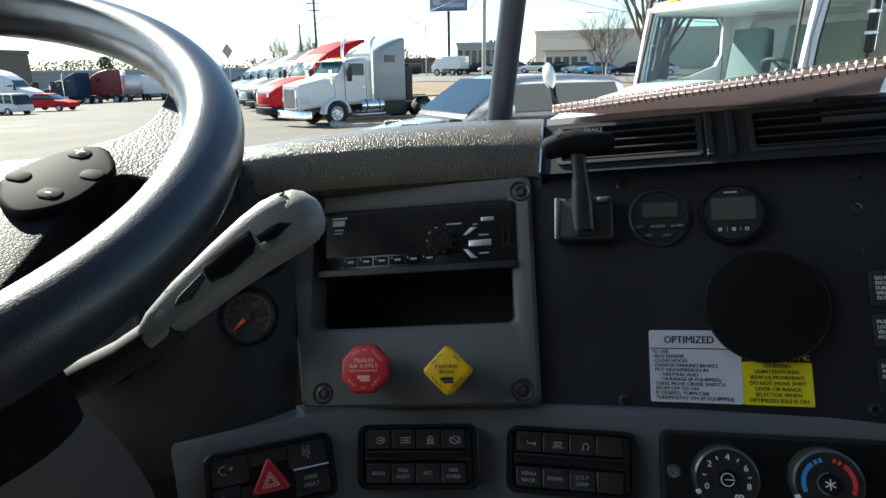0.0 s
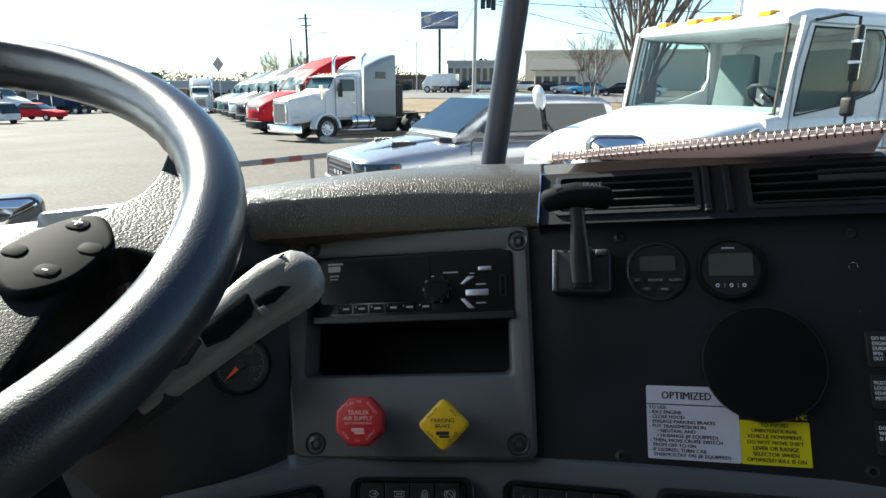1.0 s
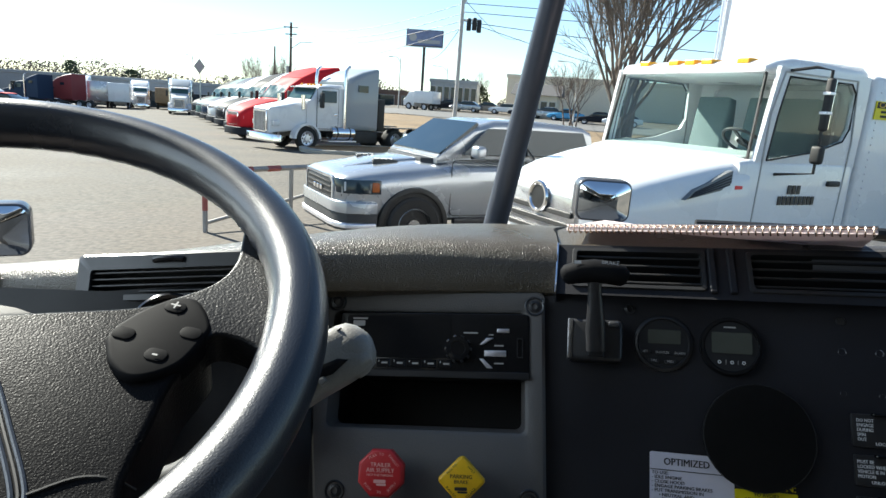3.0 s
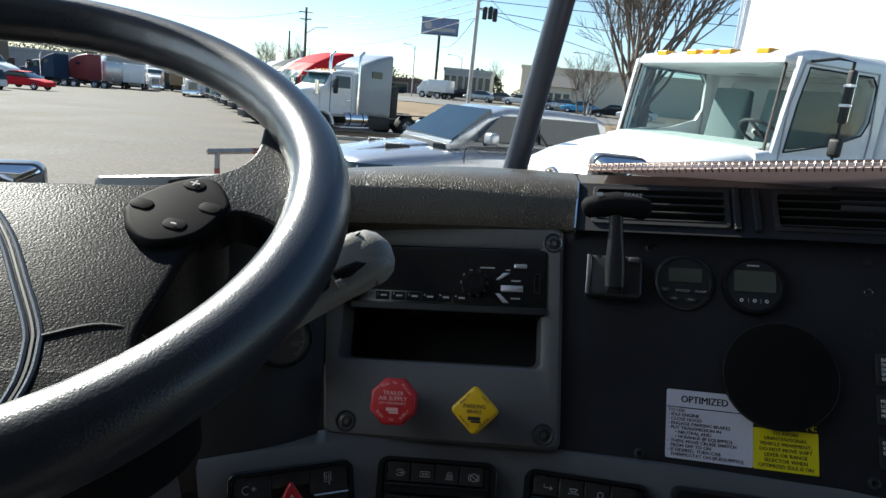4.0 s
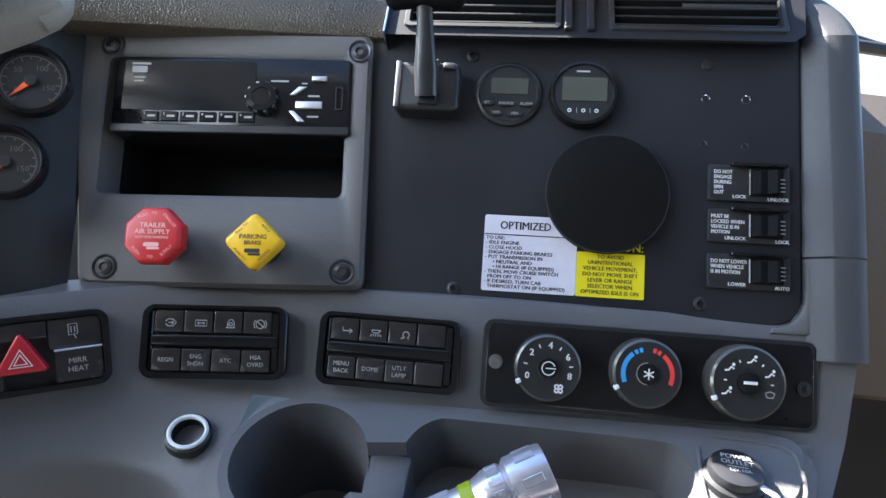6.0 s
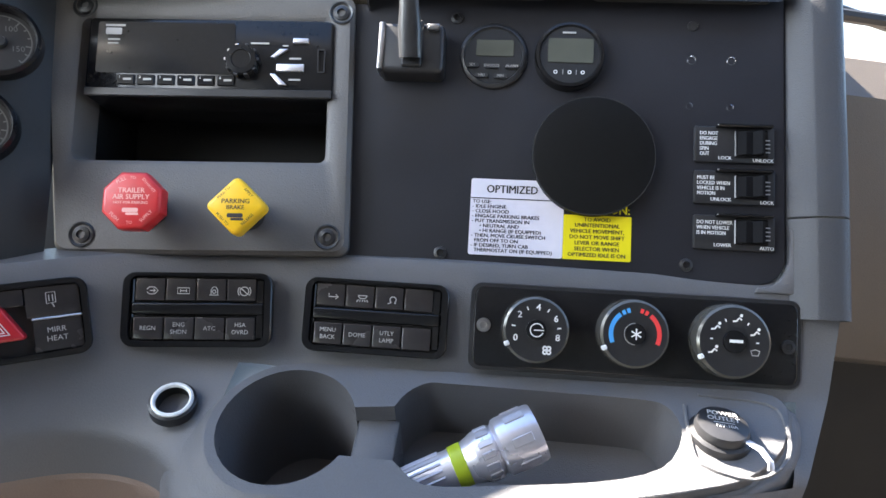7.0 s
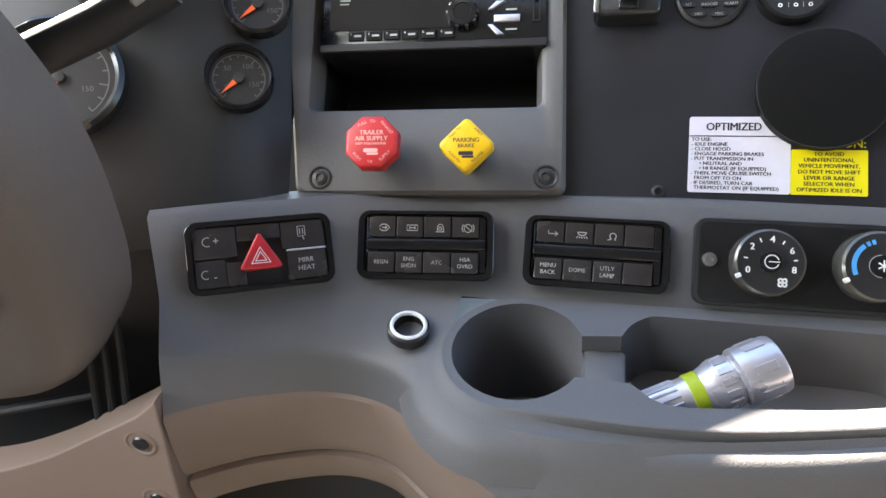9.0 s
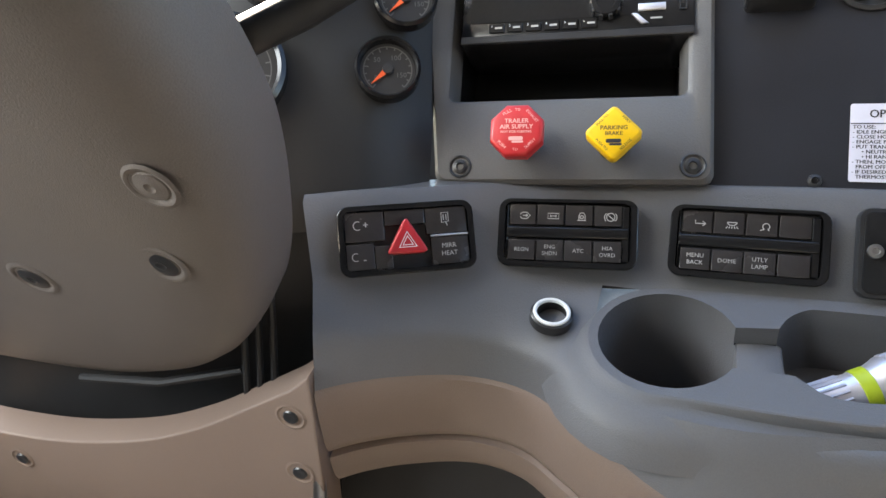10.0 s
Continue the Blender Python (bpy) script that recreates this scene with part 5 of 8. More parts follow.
gau, pz = digital_gauge("digital_gauge", "round black digital gauge with raised bezel and blank display", 0.0905, 0.1552, 0.0265, 0.0095, (-0.0165, 0.0175, -0.0065, 0.0125), None, "")
for x in (-0.0105, 0.0, 0.0098):
    strokes(gau, [arc_pts(x, -0.0145, 0.0012, 0, 360, 12)], WHITE, pz + 0.0002, 0.0007, "key_ring")
strokes(gau, [[(-0.005, -0.0165), (-0.005, -0.0125)], [(0.005, -0.0165), (0.005, -0.0125)]], DIM, pz + 0.0002, 0.0004, "divider")
bars(gau, [(-0.006, 0.004, 0.0165, 0.0178)], DIM, pz - 0.0006)

# three guarded rockers
for y0, y1, lines, a, b in ((0.0773, 0.1047, ["DO NOT", "ENGAGE", "DURING", "SPIN", "OUT"], "LOCK", "UNLOCK"), (0.046, 0.0709, ["MUST BE", "LOCKED WHEN", "VEHICLE IS IN", "MOTION"], "UNLOCK", "LOCK"), (0.0122, 0.0376, ["DO NOT LOWER", "WHEN VEHICLE", "IS IN MOTION"], "LOWER", "AUTO")):
    t = thing("rocker_switch", FB, "black guarded rocker switch with white warning print, " + a.lower() + " and " + b.lower(), "switch", "guarded rocker switches")
    bm = bmesh.new()
    prism(bm, rrect(0.185, 0.2425, y0, y1, 0.0015, 3), 0.0, 0.003, 0.0008, 2)
    part("plate", bm, SATIN, t)
    bm = bmesh.new()
    box(bm, 0.2135, 0.2375, y0 + 0.004, y1 - 0.0025, 0.003, 0.0045, 0.0008, 1)
    part("rocker_frame", bm, GLOSS, t)
    bm = bmesh.new()
    prism(bm, [(0.2155, 0.0045), (0.2205, 0.0075), (0.2255, 0.0068), (0.2305, 0.011), (0.2325, 0.0105), (0.233, 0.0045)], y0 + 0.0055, y1 - 0.004, 0.0008, 1, m=Matrix(((1, 0, 0, 0), (0, 0, 1, 0), (0, 1, 0, 0), (0, 0, 0, 1))))
    part("rocker", bm, PODM, t)
    bm = bmesh.new()
    box(bm, 0.2, 0.24, y1 - 0.0015, y1 + 0.0008, 0.002, 0.0085, 0.0008, 1)
    part("guard", bm, GLOSS, t, "glossy guard bar above the rocker")
    strokes(t, [[(0.2352, y0 + 0.008 + 0.003 * k), (0.2385, y0 + 0.008 + 0.003 * k)] for k in range(4)], DIM, 0.0047, 0.0009, "grip_mark")
    h = (y1 - y0)
    for i, line in enumerate(lines):
        lettering(line, 0.0039, WHITE, t, 0.1868 if len(lines) < 5 else 0.1885, y1 - 0.0056 - 0.0039 * i, 0.0033, bold=0.006, squeeze=0.84)
    lettering(a, 0.0036, WHITE, t, 0.2115, y0 + 0.0032, 0.0033, "RIGHT", bold=0.006)
    lettering(b, 0.0036, WHITE, t, 0.2415, y0 + 0.002, 0.0033, "RIGHT", bold=0.006)

# trailer hand brake lever
tb = thing("trailer_brake_lever", FB, "black trailer hand brake lever on a square base", "brake lever")
bm = bmesh.new()
prism(bm, rrect(-0.0545, -0.0045, 0.1335, 0.1725, 0.005, 4), 0.0, 0.02, 0.004, 3)
part("base", bm, SATIN, tb)
bm = bmesh.new()
box(bm, -0.0545, -0.05, 0.1345, 0.172, 0.004, 0.0215, 0.001, 2)
part("edge_plate", bm, STEEL, tb, "worn bright steel edge")
bm = bmesh.new()
box(bm, -0.036, -0.021, 0.137, 0.1735, 0.018, 0.0225, 0.001, 1)
part("slot", bm, DEEP, tb)
bm = bmesh.new()
box(bm, -0.0175, -0.0085, 0.1655, 0.1705, 0.018, 0.0235, 0.0012, 2)
part("bolt", bm, STEEL, tb)
Lh = FB.inverted() @ Vector((0.129, 0.556, 2.136))
bm = bmesh.new()
a, b = Vector((-0.0285, 0.142, 0.026)), Vector((Lh.x, Lh.y - 0.008, Lh.z))
tube(bm, [a, a.lerp(b, 0.3), a.lerp(b, 0.55), a.lerp(b, 0.8), b], 0.006, 12, taper=[0.0085, 0.0088, 0.0072, 0.006, 0.0065], squash=0.6, up=Vector((0, 0, 1)))
part("stem", bm, SATIN, tb)
bm = bmesh.new()
tube(bm, [Lh + Vector((x, -0.002 - 0.006 * (x / 0.03) ** 2, 0)) for x in (-0.0295, -0.0285, -0.025, -0.012, 0.0, 0.012, 0.025, 0.0285, 0.0295)], 0.009, 16, taper=[0.003, 0.0062, 0.0092, 0.0105, 0.011, 0.0105, 0.0092, 0.0062, 0.003], squash=1.1)
hnd = part("handle", bm, PODM, tb, "rounded black T handle")
lettering("BRAKE", 0.0052, DIM, hnd, Lh.x + 0.0135, Lh.y + 0.0035, Lh.z + 0.0102, "CENTER", turn=-4)
bars(hnd, [(Lh.x - 0.018, Lh.x - 0.012, Lh.y + 0.002, Lh.y + 0.005)], DIM, Lh.z + 0.0104)

# ---- instrument gauges behind the wheel ----
DIALP = material("dial_face", (0.018, 0.018, 0.02), 0.35, vary=0.1)
SCALE = material("dim_gauge_print", (0.11, 0.11, 0.11), 0.5, vary=0.05)
NEEDLE = material("orange_needle", (0.8, 0.11, 0.03), 0.4, vary=0.05)
for x, z, rr, ang in ((-0.151, 1.988, 0.0235, 222), (-0.1475, 2.042, 0.0235, 222), (-0.262, 1.985, 0.04, 230), (-0.24, 2.06, 0.03, 230)):
    yb = 0.44 + (0.006 if x > -0.2 else -0.045) + (z - 1.898) * 0.565 + (x + 0.15) * 0.5 * (1 if x > -0.2 else 0)
    F = axes((x, yb - 0.006, z), (0.94, 0.33, 0.05), (0.28, -0.82, 0.47))
    t = thing("dial_gauge", F, "round dial gauge with white scale and orange needle", "gauge", "dial gauges")
    bm = bmesh.new()
    lathe(bm, [(rr * 1.12, -0.008), (rr * 1.12, 0.003), (rr * 1.04, 0.0055), (rr * 0.96, 0.003), (rr * 0.94, -0.003)], 44)
    part("bezel", bm, GLOSS, t)
    bm = bmesh.new()
    lathe(bm, [(rr * 0.95, -0.003), (0, -0.003)], 44)
    fc = part("face", bm, DIALP, t)
    strokes(fc, [arc_pts(0, 0, rr * 0.82, -50, 230, 40)], SCALE, -0.0027, 0.0009, "scale_arc")
    for k in range(15):
        q = radians(230 - 20 * k)
        strokes(fc, [[(rr * (0.66 if k % 3 == 0 else 0.72) * math.cos(q), rr * (0.66 if k % 3 == 0 else 0.72) * math.sin(q)), (rr * 0.82 * math.cos(q), rr * 0.82 * math.sin(q))]], SCALE, -0.0026, 0.001, "tick")
    for k, n in enumerate((0, 50, 100, 150)):
        q = radians(215 - 80 * k)
        lettering(str(n), 0.0058, SCALE, fc, rr * 0.5 * math.cos(q), rr * 0.5 * math.sin(q), -0.0026, "CENTER", name="number")
    bm = bmesh.new()
    q = radians(ang)
    d = Vector((math.cos(q), math.sin(q), 0))
    pd = Vector((-d.y, d.x, 0))
    pts = [d * rr * 0.78, d * rr * 0.1 + pd * 0.0022, -d * 0.004 + pd * 0.0012, -d * 0.004 - pd * 0.0012, d * rr * 0.1 - pd * 0.0022]
    prism(bm, [(p.x, p.y) for p in pts], -0.002, -0.0008)
    part("needle", bm, NEEDLE, t, "orange needle")
    bm = bmesh.new()
    lathe(bm, [(0.0045, -0.0025), (0.004, 0.0005), (0, 0.001)], 20)
    part("needle_hub", bm, SATIN, t)

# ---- notebook on the dash top ----
NL, NR = Vector((0.107, 0.645, 2.155)), Vector((0.348, 0.535, 2.195))
FN = axes(NL, NR - NL, (NR - NL).cross(Vector((0.0, 0.66, 0.75))))
note = thing("notebook", FN, "pale pink spiral notebook with brass wire on the dash top", "notebook")
PAGE = material("pinkish_paper", (0.66, 0.57, 0.58), 0.7, vary=0.06, scale=60)
# sunlit paper glows through
nt = PAGE.node_tree
thin, blend = nt.nodes.new("ShaderNodeBsdfTranslucent"), nt.nodes.new("ShaderNodeMixShader")
thin.inputs["Color"].default_value, blend.inputs[0].default_value = (0.7, 0.62, 0.62, 1), 0.22
nt.links.new(nt.nodes["Principled BSDF"].outputs[0], blend.inputs[1])
nt.links.new(thin.outputs[0], blend.inputs[2])
nt.links.new(blend.outputs[0], nt.nodes["Material Output"].inputs["Surface"])
BRASS = material("brass_wire", (0.85, 0.62, 0.48), 0.25, metal=1.0, vary=0.1)
length = (NR - NL).length
bm = bmesh.new()
back_l, back_r = FN.inverted() @ (NL + Vector((0.055, 0.125, -0.012))), FN.inverted() @ (NR + Vector((0.052, 0.135, -0.046)))
grid = []
for k in range(13):
    f = k / 12
    near, far = Vector((length * f, -0.002, 0.0)), back_l.lerp(back_r, f)
    up = Vector((0, 0.006, 0))
    grid.append([near, near.lerp(far, 0.5), far, far + up, near.lerp(far, 0.5) + up, near + up * 0.7])
rows = [[tuple(p) for p in r] for r in grid]
skin(bm, rows, close=True)
bm.verts.ensure_lookup_table()
bm.faces.new([bm.verts[i] for i in range(6)])
bm.faces.new([bm.verts[i] for i in range(72, 78)])
part("page_block", bm, PAGE, note)
bm = bmesh.new()
tube(bm, [(0, 0.004, 0.001), (length * 0.5, 0.0045, 0.001), (length, 0.004, 0.001)], 0.0014, 8)
part("binding_rod", bm, BRASS, note)
coil = bmesh.new()
lathe(coil, [(0.0044 + 0.0007 * math.cos(2 * math.pi * k / 6), 0.0007 * math.sin(2 * math.pi * k / 6)) for k in range(6)], 14, closed=True)
coil_mesh = mesh_of("wire_loop", coil, BRASS)
for k in range(46):
    ob = part("wire_loop", coil_mesh, None, note, m=Matrix.Translation((length * (k + 0.5) / 46, 0.0015, -0.0015)) @ pose(0, 0, 0, 0, 90, 0))

# ---- cab shell and windscreen ----
cab = thing("truck_cab", Matrix(), "dark grey truck cab interior shell with open windows", "cab")
tagged(cab, kind="structure")
LINER = material("grey_cab_liner", (0.2, 0.19, 0.18), 0.8, bump=0.001, scale=200, vary=0.1)
POSTM = material("dark_post_trim", (0.035, 0.046, 0.07), 0.38, bump=0.0003, scale=500, vary=0.12)
POST = Vector((0.026, 0.978, 2.12))
POST_UP = Vector((0.163, -0.6616, 1.0)).normalized()


def slab(name, x0, x1, y0, y1, z0, z1, mat, label=""):
    bm = bmesh.new()
    box(bm, x0, x1, y0, y1, z0, z1, 0.01, 2)
    return part(name, bm, mat, cab, label)


bm = bmesh.new()
tube(bm, [POST - POST_UP * 0.12, POST + POST_UP * 0.4, POST + POST_UP * 1.05], 0.0165, 12, squash=1.0, up=Vector((1, 0, 0)), taper=[0.02, 0.0142, 0.0105])
part("windscreen_post", bm, POSTM, cab, "dark centre post between the two windscreen panes")
DOORM = material("dark_door_trim", (0.05, 0.045, 0.042), 0.7, bump=0.0005, scale=300, vary=0.15)
slab("roof", -0.95, 1.55, -1.3, 0.25, 2.86, 2.92, LINER)
slab("rear_wall", -0.95, 1.55, -1.32, -1.26, 0.9, 2.9, LINER)
slab("floor", -0.95, 1.55, -1.3, 0.95, 0.85, 0.9, material("grey_floor_mat", (0.12, 0.115, 0.11), 0.85, bump=0.001, scale=150, vary=0.2))
slab("door_left", -0.95, -0.87, -1.3, 0.75, 0.9, 1.9, LINER)
# right sill raised and unseen rear pillar widened to block side light
slab("door_right", 1.46, 1.53, -1.3, 0.9, 0.9, 2.12, DOORM)
slab("pillar_left_rear", -0.95, -0.87, -1.3, -0.5, 2.0, 2.9, LINER)
slab("pillar_right_rear", 1.46, 1.53, -1.3, -0.15, 2.12, 2.9, LINER)
slab("firewall", -0.95, 1.55, 0.93, 0.97, 0.9, 1.88, DEEP)
BODY = material("dark_truck_body", (0.03, 0.032, 0.036), 0.4, vary=0.1, coat=0.3)
slab("hood", -0.8, 1.4, 0.99, 2.5, 0.85, 1.62, BODY, "dark hood ahead of the windscreen")
slab("fender", -1.65, -0.82, 1.2, 2.2, 0.6, 1.42, BODY)
slab("cab_underside", -0.9, 1.5, -1.25, 2.4, 0.2, 0.84, BODY)
for x, label in ((-0.9, "left"), (1.49, "right")):
    bm = bmesh.new()
    tube(bm, [(x, 0.78, 2.0), (x * 0.97, 0.45, 2.4), (x * 0.93, 0.18, 2.88)], 0.03, 10)
    part("windscreen_pillar", bm, POSTM, cab)
bm = bmesh.new()
tube(bm, [(-0.86, 0.2, 2.88), (0.2, 0.08, 2.9), (1.42, 0.2, 2.88)], 0.035, 10)
part("windscreen_header", bm, POSTM, cab)
PANE = glass("windscreen_glass", (0.97, 0.985, 0.98), gloss=0.0)
top_mid = POST + POST_UP * 1.1
for name, pts in (("pane", [(-0.9, 0.8, 2.02), tuple(POST), tuple(top_mid), (-0.86, 0.2, 2.88)]), ("pane", [tuple(POST), (1.49, 0.8, 2.02), (1.42, 0.2, 2.88), tuple(top_mid)])):
    bm = bmesh.new()
    bm.faces.new([bm.verts.new(Vector(p) + Vector((0, 0.03, 0.02))) for p in pts])
    g = part(name, bm, PANE, cab, "clear windscreen pane")
    g.visible_shadow = False

# ---- passenger side of the dashboard ----
FASCIA = material("brown_fascia_plastic", (0.15, 0.125, 0.105), 0.6, bump=0.00025, scale=900, vary=0.1, big=6)
pas = thing("passenger_dash", Matrix(), "taupe passenger dash with glovebox recess beyond the console", "dashboard")
bm = bmesh.new()
prof = [(0.95, 2.1), (0.72, 2.112), (0.64, 2.1), (0.61, 2.07), (0.6, 1.97), (0.605, 1.85), (0.615, 1.815), (0.635, 1.8), (0.7, 1.795), (0.95, 1.795)]
skin(bm, [[(x, y, z) for y, z in prof] for x in (0.42, 0.6, 0.9, 1.2, 1.46)])
part("fascia", bm, FASCIA, pas)
# black panel, the passenger footwell's shade put into its colour
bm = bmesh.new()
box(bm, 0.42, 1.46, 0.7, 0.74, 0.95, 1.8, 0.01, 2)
part("lower_panel", bm, DEEP, pas, "black panel under the passenger dash, footwell shade in its colour")
bm = bmesh.new()
frame_bar(bm, rrect(0.66, 1.3, 1.84, 1.96, 0.02, 4), rrect(0.668, 1.292, 1.848, 1.952, 0.015, 4), -0.02, 0.004, 0.003)
put(bm, bm.verts[:], Matrix(((1, 0, 0, 0), (0, 0, -1, 0.6), (0, 1, 0, 0), (0, 0, 0, 1))))
part("recess_frame", bm, SATIN, pas)
bm = bmesh.new()
box(bm, 0.668, 1.292, 0.592, 0.6, 1.848, 1.952, 0.002, 1)
part("glovebox_lid", bm, FASCIA, pas)
vent_slats(pas, axes((0.62, 0.635, 2.03), (1, 0, 0), (0, -0.8, 0.6)), 0.0, 0.16, -0.02, 0.015, 4)

# ---- vents in the left dash top ----
FLV = axes((-0.34, 0.502, 2.08), (0.99, 0.03, 0.135), (0.0, -0.9, 0.43))
lv = thing("left_air_vent", FLV, "black air vent with thumb tab set in the dash top", "air vent", "dash air vents")
bm = bmesh.new()
frame_bar(bm, rrect(-0.002, 0.172, -0.012, 0.033, 0.005, 4), rrect(0.012, 0.162, -0.006, 0.018, 0.003, 4), -0.012, 0.005, 0.002)
part("vent_frame", bm, SATIN, lv)
bm = bmesh.new()
box(bm, 0.0, 0.17, -0.02, 0.031, -0.05, -0.031, 0.003, 2)
part("vent_housing", bm, SATIN, lv)
bm = bmesh.new()
box(bm, 0.008, 0.166, -0.008, 0.02, -0.03, -0.027)
part("vent_duct", bm, DEEP, lv)
for i in range(4):
    bm = bmesh.new()
    box(bm, 0.012, 0.162, -0.0035 + 0.006 * i, -0.0015 + 0.006 * i, -0.018, 0.0015, 0.0006, 1)
    part("vent_slat", bm, SATIN, lv)
bm = bmesh.new()
tube(bm, [(0.073, 0.0255, 0.0055), (0.08, 0.0262, 0.0075), (0.094, 0.0262, 0.0075), (0.101, 0.0255, 0.0055)], 0.003, 8)
part("thumb_tab", bm, GLOSS, lv)
copy_thing(lv, axes((-0.6, 0.49, 2.035), (0.985, 0.06, 0.13), (0.0, -0.9, 0.43)))

# ---- own mirrors on the hood ----
MIRR = material("mirror_glass", (0.9, 0.92, 0.94), 0.02, metal=1.0, vary=0.01)
SHELL = material("grey_mirror_shell", (0.12, 0.12, 0.13), 0.25, metal=0.5, vary=0.1)


def hood_mirror(x, y, z, yaw, wd, ht):
    m = pose(x, y, z, 90, 0, yaw)
    t = thing("hood_mirror", m, "dark rounded hood mirror reflecting the lot", "mirror", "hood mirrors")
    bm = bmesh.new()
    prism(bm, rrect(-wd / 2, wd / 2, -ht / 2, ht / 2, ht * 0.22, 6), -0.07, 0.0, 0.012, 4)
    part("shell", bm, SHELL, t)
    bm = bmesh.new()
    lp = rrect(-wd / 2 + 0.007, wd / 2 - 0.007, -ht / 2 + 0.007, ht / 2 - 0.007, ht * 0.18, 6)
    rows = [[(x * f, y * f, 0.001 + 0.022 * (1 - f * f)) for x, y in lp] for f in (1.0, 0.85, 0.65, 0.45, 0.25, 0.08)]
    g = skin(bm, rows, close=True)
    bm.faces.new(g[-1])
    part("mirror_pane", bm, MIRR, t)
    bm = bmesh.new()
    tube(bm, [(0, -ht / 2 + 0.01, -0.03), (0, -ht / 2 - 0.35, -0.05)], 0.02, 10)
    part("stem", bm, SHELL, t)


hood_mirror(0.32, 2.0, 2.017, 6, 0.172, 0.132)
hood_mirror(-1.46, 1.6, 1.825, 34, 0.22, 0.16)

# wiper resting along the foot of the right pane
wp = thing("wiper", Matrix(), "black windscreen wiper resting at the glass", "wiper")
bm = bmesh.new()
tube(bm, [(0.3, 0.885, 2.135), (0.6, 0.87, 2.15), (1.0, 0.83, 2.14)], 0.008, 8)
part("blade", bm, DEEP, wp)
bm = bmesh.new()
tube(bm, [(0.95, 0.86, 2.1), (0.62, 0.88, 2.16)], 0.007, 8)
part("arm", bm, SATIN, wp)

# ---- outside: ground ----
def ground_z(x, y):
    lot = 0.022 * (max(-90.0, min(12.0, x)) + 9.7)
    t = max(0.0, min(1.0, (y - 42 - max(0.0, -x - 15) * 1.2) / 60))
    return lot * (1 - t * 0.6) + 2.0 * t * t * (3 - 2 * t)


ASPHALT = material("worn_asphalt", (0.09, 0.077, 0.061), 0.9, bump=0.012, scale=11, vary=0.8, big=0.3)
ROADM = material("road_asphalt", (0.13, 0.125, 0.12), 0.85, bump=0.004, scale=20, vary=0.15, big=0.2)
DRY = material("dry_winter_grass", (0.19, 0.13, 0.07), 0.95, bump=0.03, scale=9, vary=0.35, big=0.4)
CONC = material("kerb_concrete", (0.42, 0.38, 0.32), 0.85, bump=0.003, scale=30, vary=0.18, big=1.2)
MULCH = material("orange_mulch", (0.36, 0.2, 0.09), 0.95, bump=0.02, scale=30, vary=0.3, big=2)
PAINT = material("white_truck_paint", (0.74, 0.74, 0.75), 0.3, vary=0.03, coat=0.5, big=1)
REDPAINT = material("red_truck_paint", (0.5, 0.02, 0.03), 0.6, vary=0.06, spec=0.08, big=1)
DARKP = material("black_truck_paint", (0.02, 0.022, 0.028), 0.6, vary=0.1, spec=0.08, big=1)
BLUEP = material("dark_blue_truck_paint", (0.03, 0.05, 0.09), 0.6, vary=0.1, spec=0.08, big=1)
TEAL = material("teal_truck_paint", (0.12, 0.22, 0.21), 0.6, vary=0.1, spec=0.08, big=1)
SILVER = material("silver_pickup_paint", (0.42, 0.435, 0.46), 0.24, metal=0.5, vary=0.05, coat=0.7, big=1)
RUBBER = material("tyre_rubber", (0.022, 0.021, 0.02), 0.8, bump=0.002, scale=60, vary=0.2)
CHASSIS = material("black_chassis", (0.02, 0.019, 0.018), 0.6, vary=0.2, scale=20)
DARKGLASS = material("tinted_glass", (0.014, 0.026, 0.036), 0.06, vary=0.05, spec=0.5)
TEALGLASS = material("teal_windscreen_glass", (0.05, 0.1, 0.1), 0.12, vary=0.12, big=2, spec=0.4)
AMBER = material("amber_lens", (0.85, 0.38, 0.01), 0.3, vary=0.05)
LENS = material("clear_lamp_lens", (0.6, 0.62, 0.65), 0.1, vary=0.1, spec=0.8)
MIRROR_OUT = material("vehicle_mirror_glass", (0.8, 0.82, 0.85), 0.05, metal=1.0, vary=0.02)

bm = bmesh.new()
xs = [-1500, -600, -200] + [-90 + 6 * i for i in range(24)] + [100, 250, 600, 1500]
ys = [-400, -100, -40] + [-16 + 6 * i for i in range(24)] + [160, 300, 700, 2000]
skin(bm, [[(x, y, ground_z(x, y)) for x in xs] for y in ys])
ground = part("ground", bm, ASPHALT)
tagged(ground, "worn brown-grey asphalt truck lot", "ground", kind="structure")


def lay(name, pts, mat, lift, label, kind="structure", cat="ground", n=10):
    """A sheet over the ground between two edges given as point rows."""
    a, b = (spline([(x, y, 0) for x, y in e], n) for e in pts)
    bm = bmesh.new()
    rows = []
    for p, q in zip(a, b):
        rows.append([(p.lerp(q, k / 8).x, p.lerp(q, k / 8).y, ground_z(p.lerp(q, k / 8).x, p.lerp(q, k / 8).y) + lift) for k in range(9)])
    skin(bm, rows)
    return tagged(part(name, bm, mat), label, cat, kind=kind)


lay("verge", ([(-26, 62), (-8, 46), (8, 36), (40, 26), (120, 10)], [(-30, 82), (-8, 70), (10, 62), (50, 55), (130, 45)]), DRY, 0.06, "brown dry winter grass strip along the street")
lay("road", ([(-34, 84), (-8, 71.5), (10, 63.5), (50, 56.5), (130, 46)], [(-36, 98), (-8, 84), (12, 76), (52, 68), (132, 58)]), ROADM, 0.04, "grey asphalt street beyond the grass", cat="road")


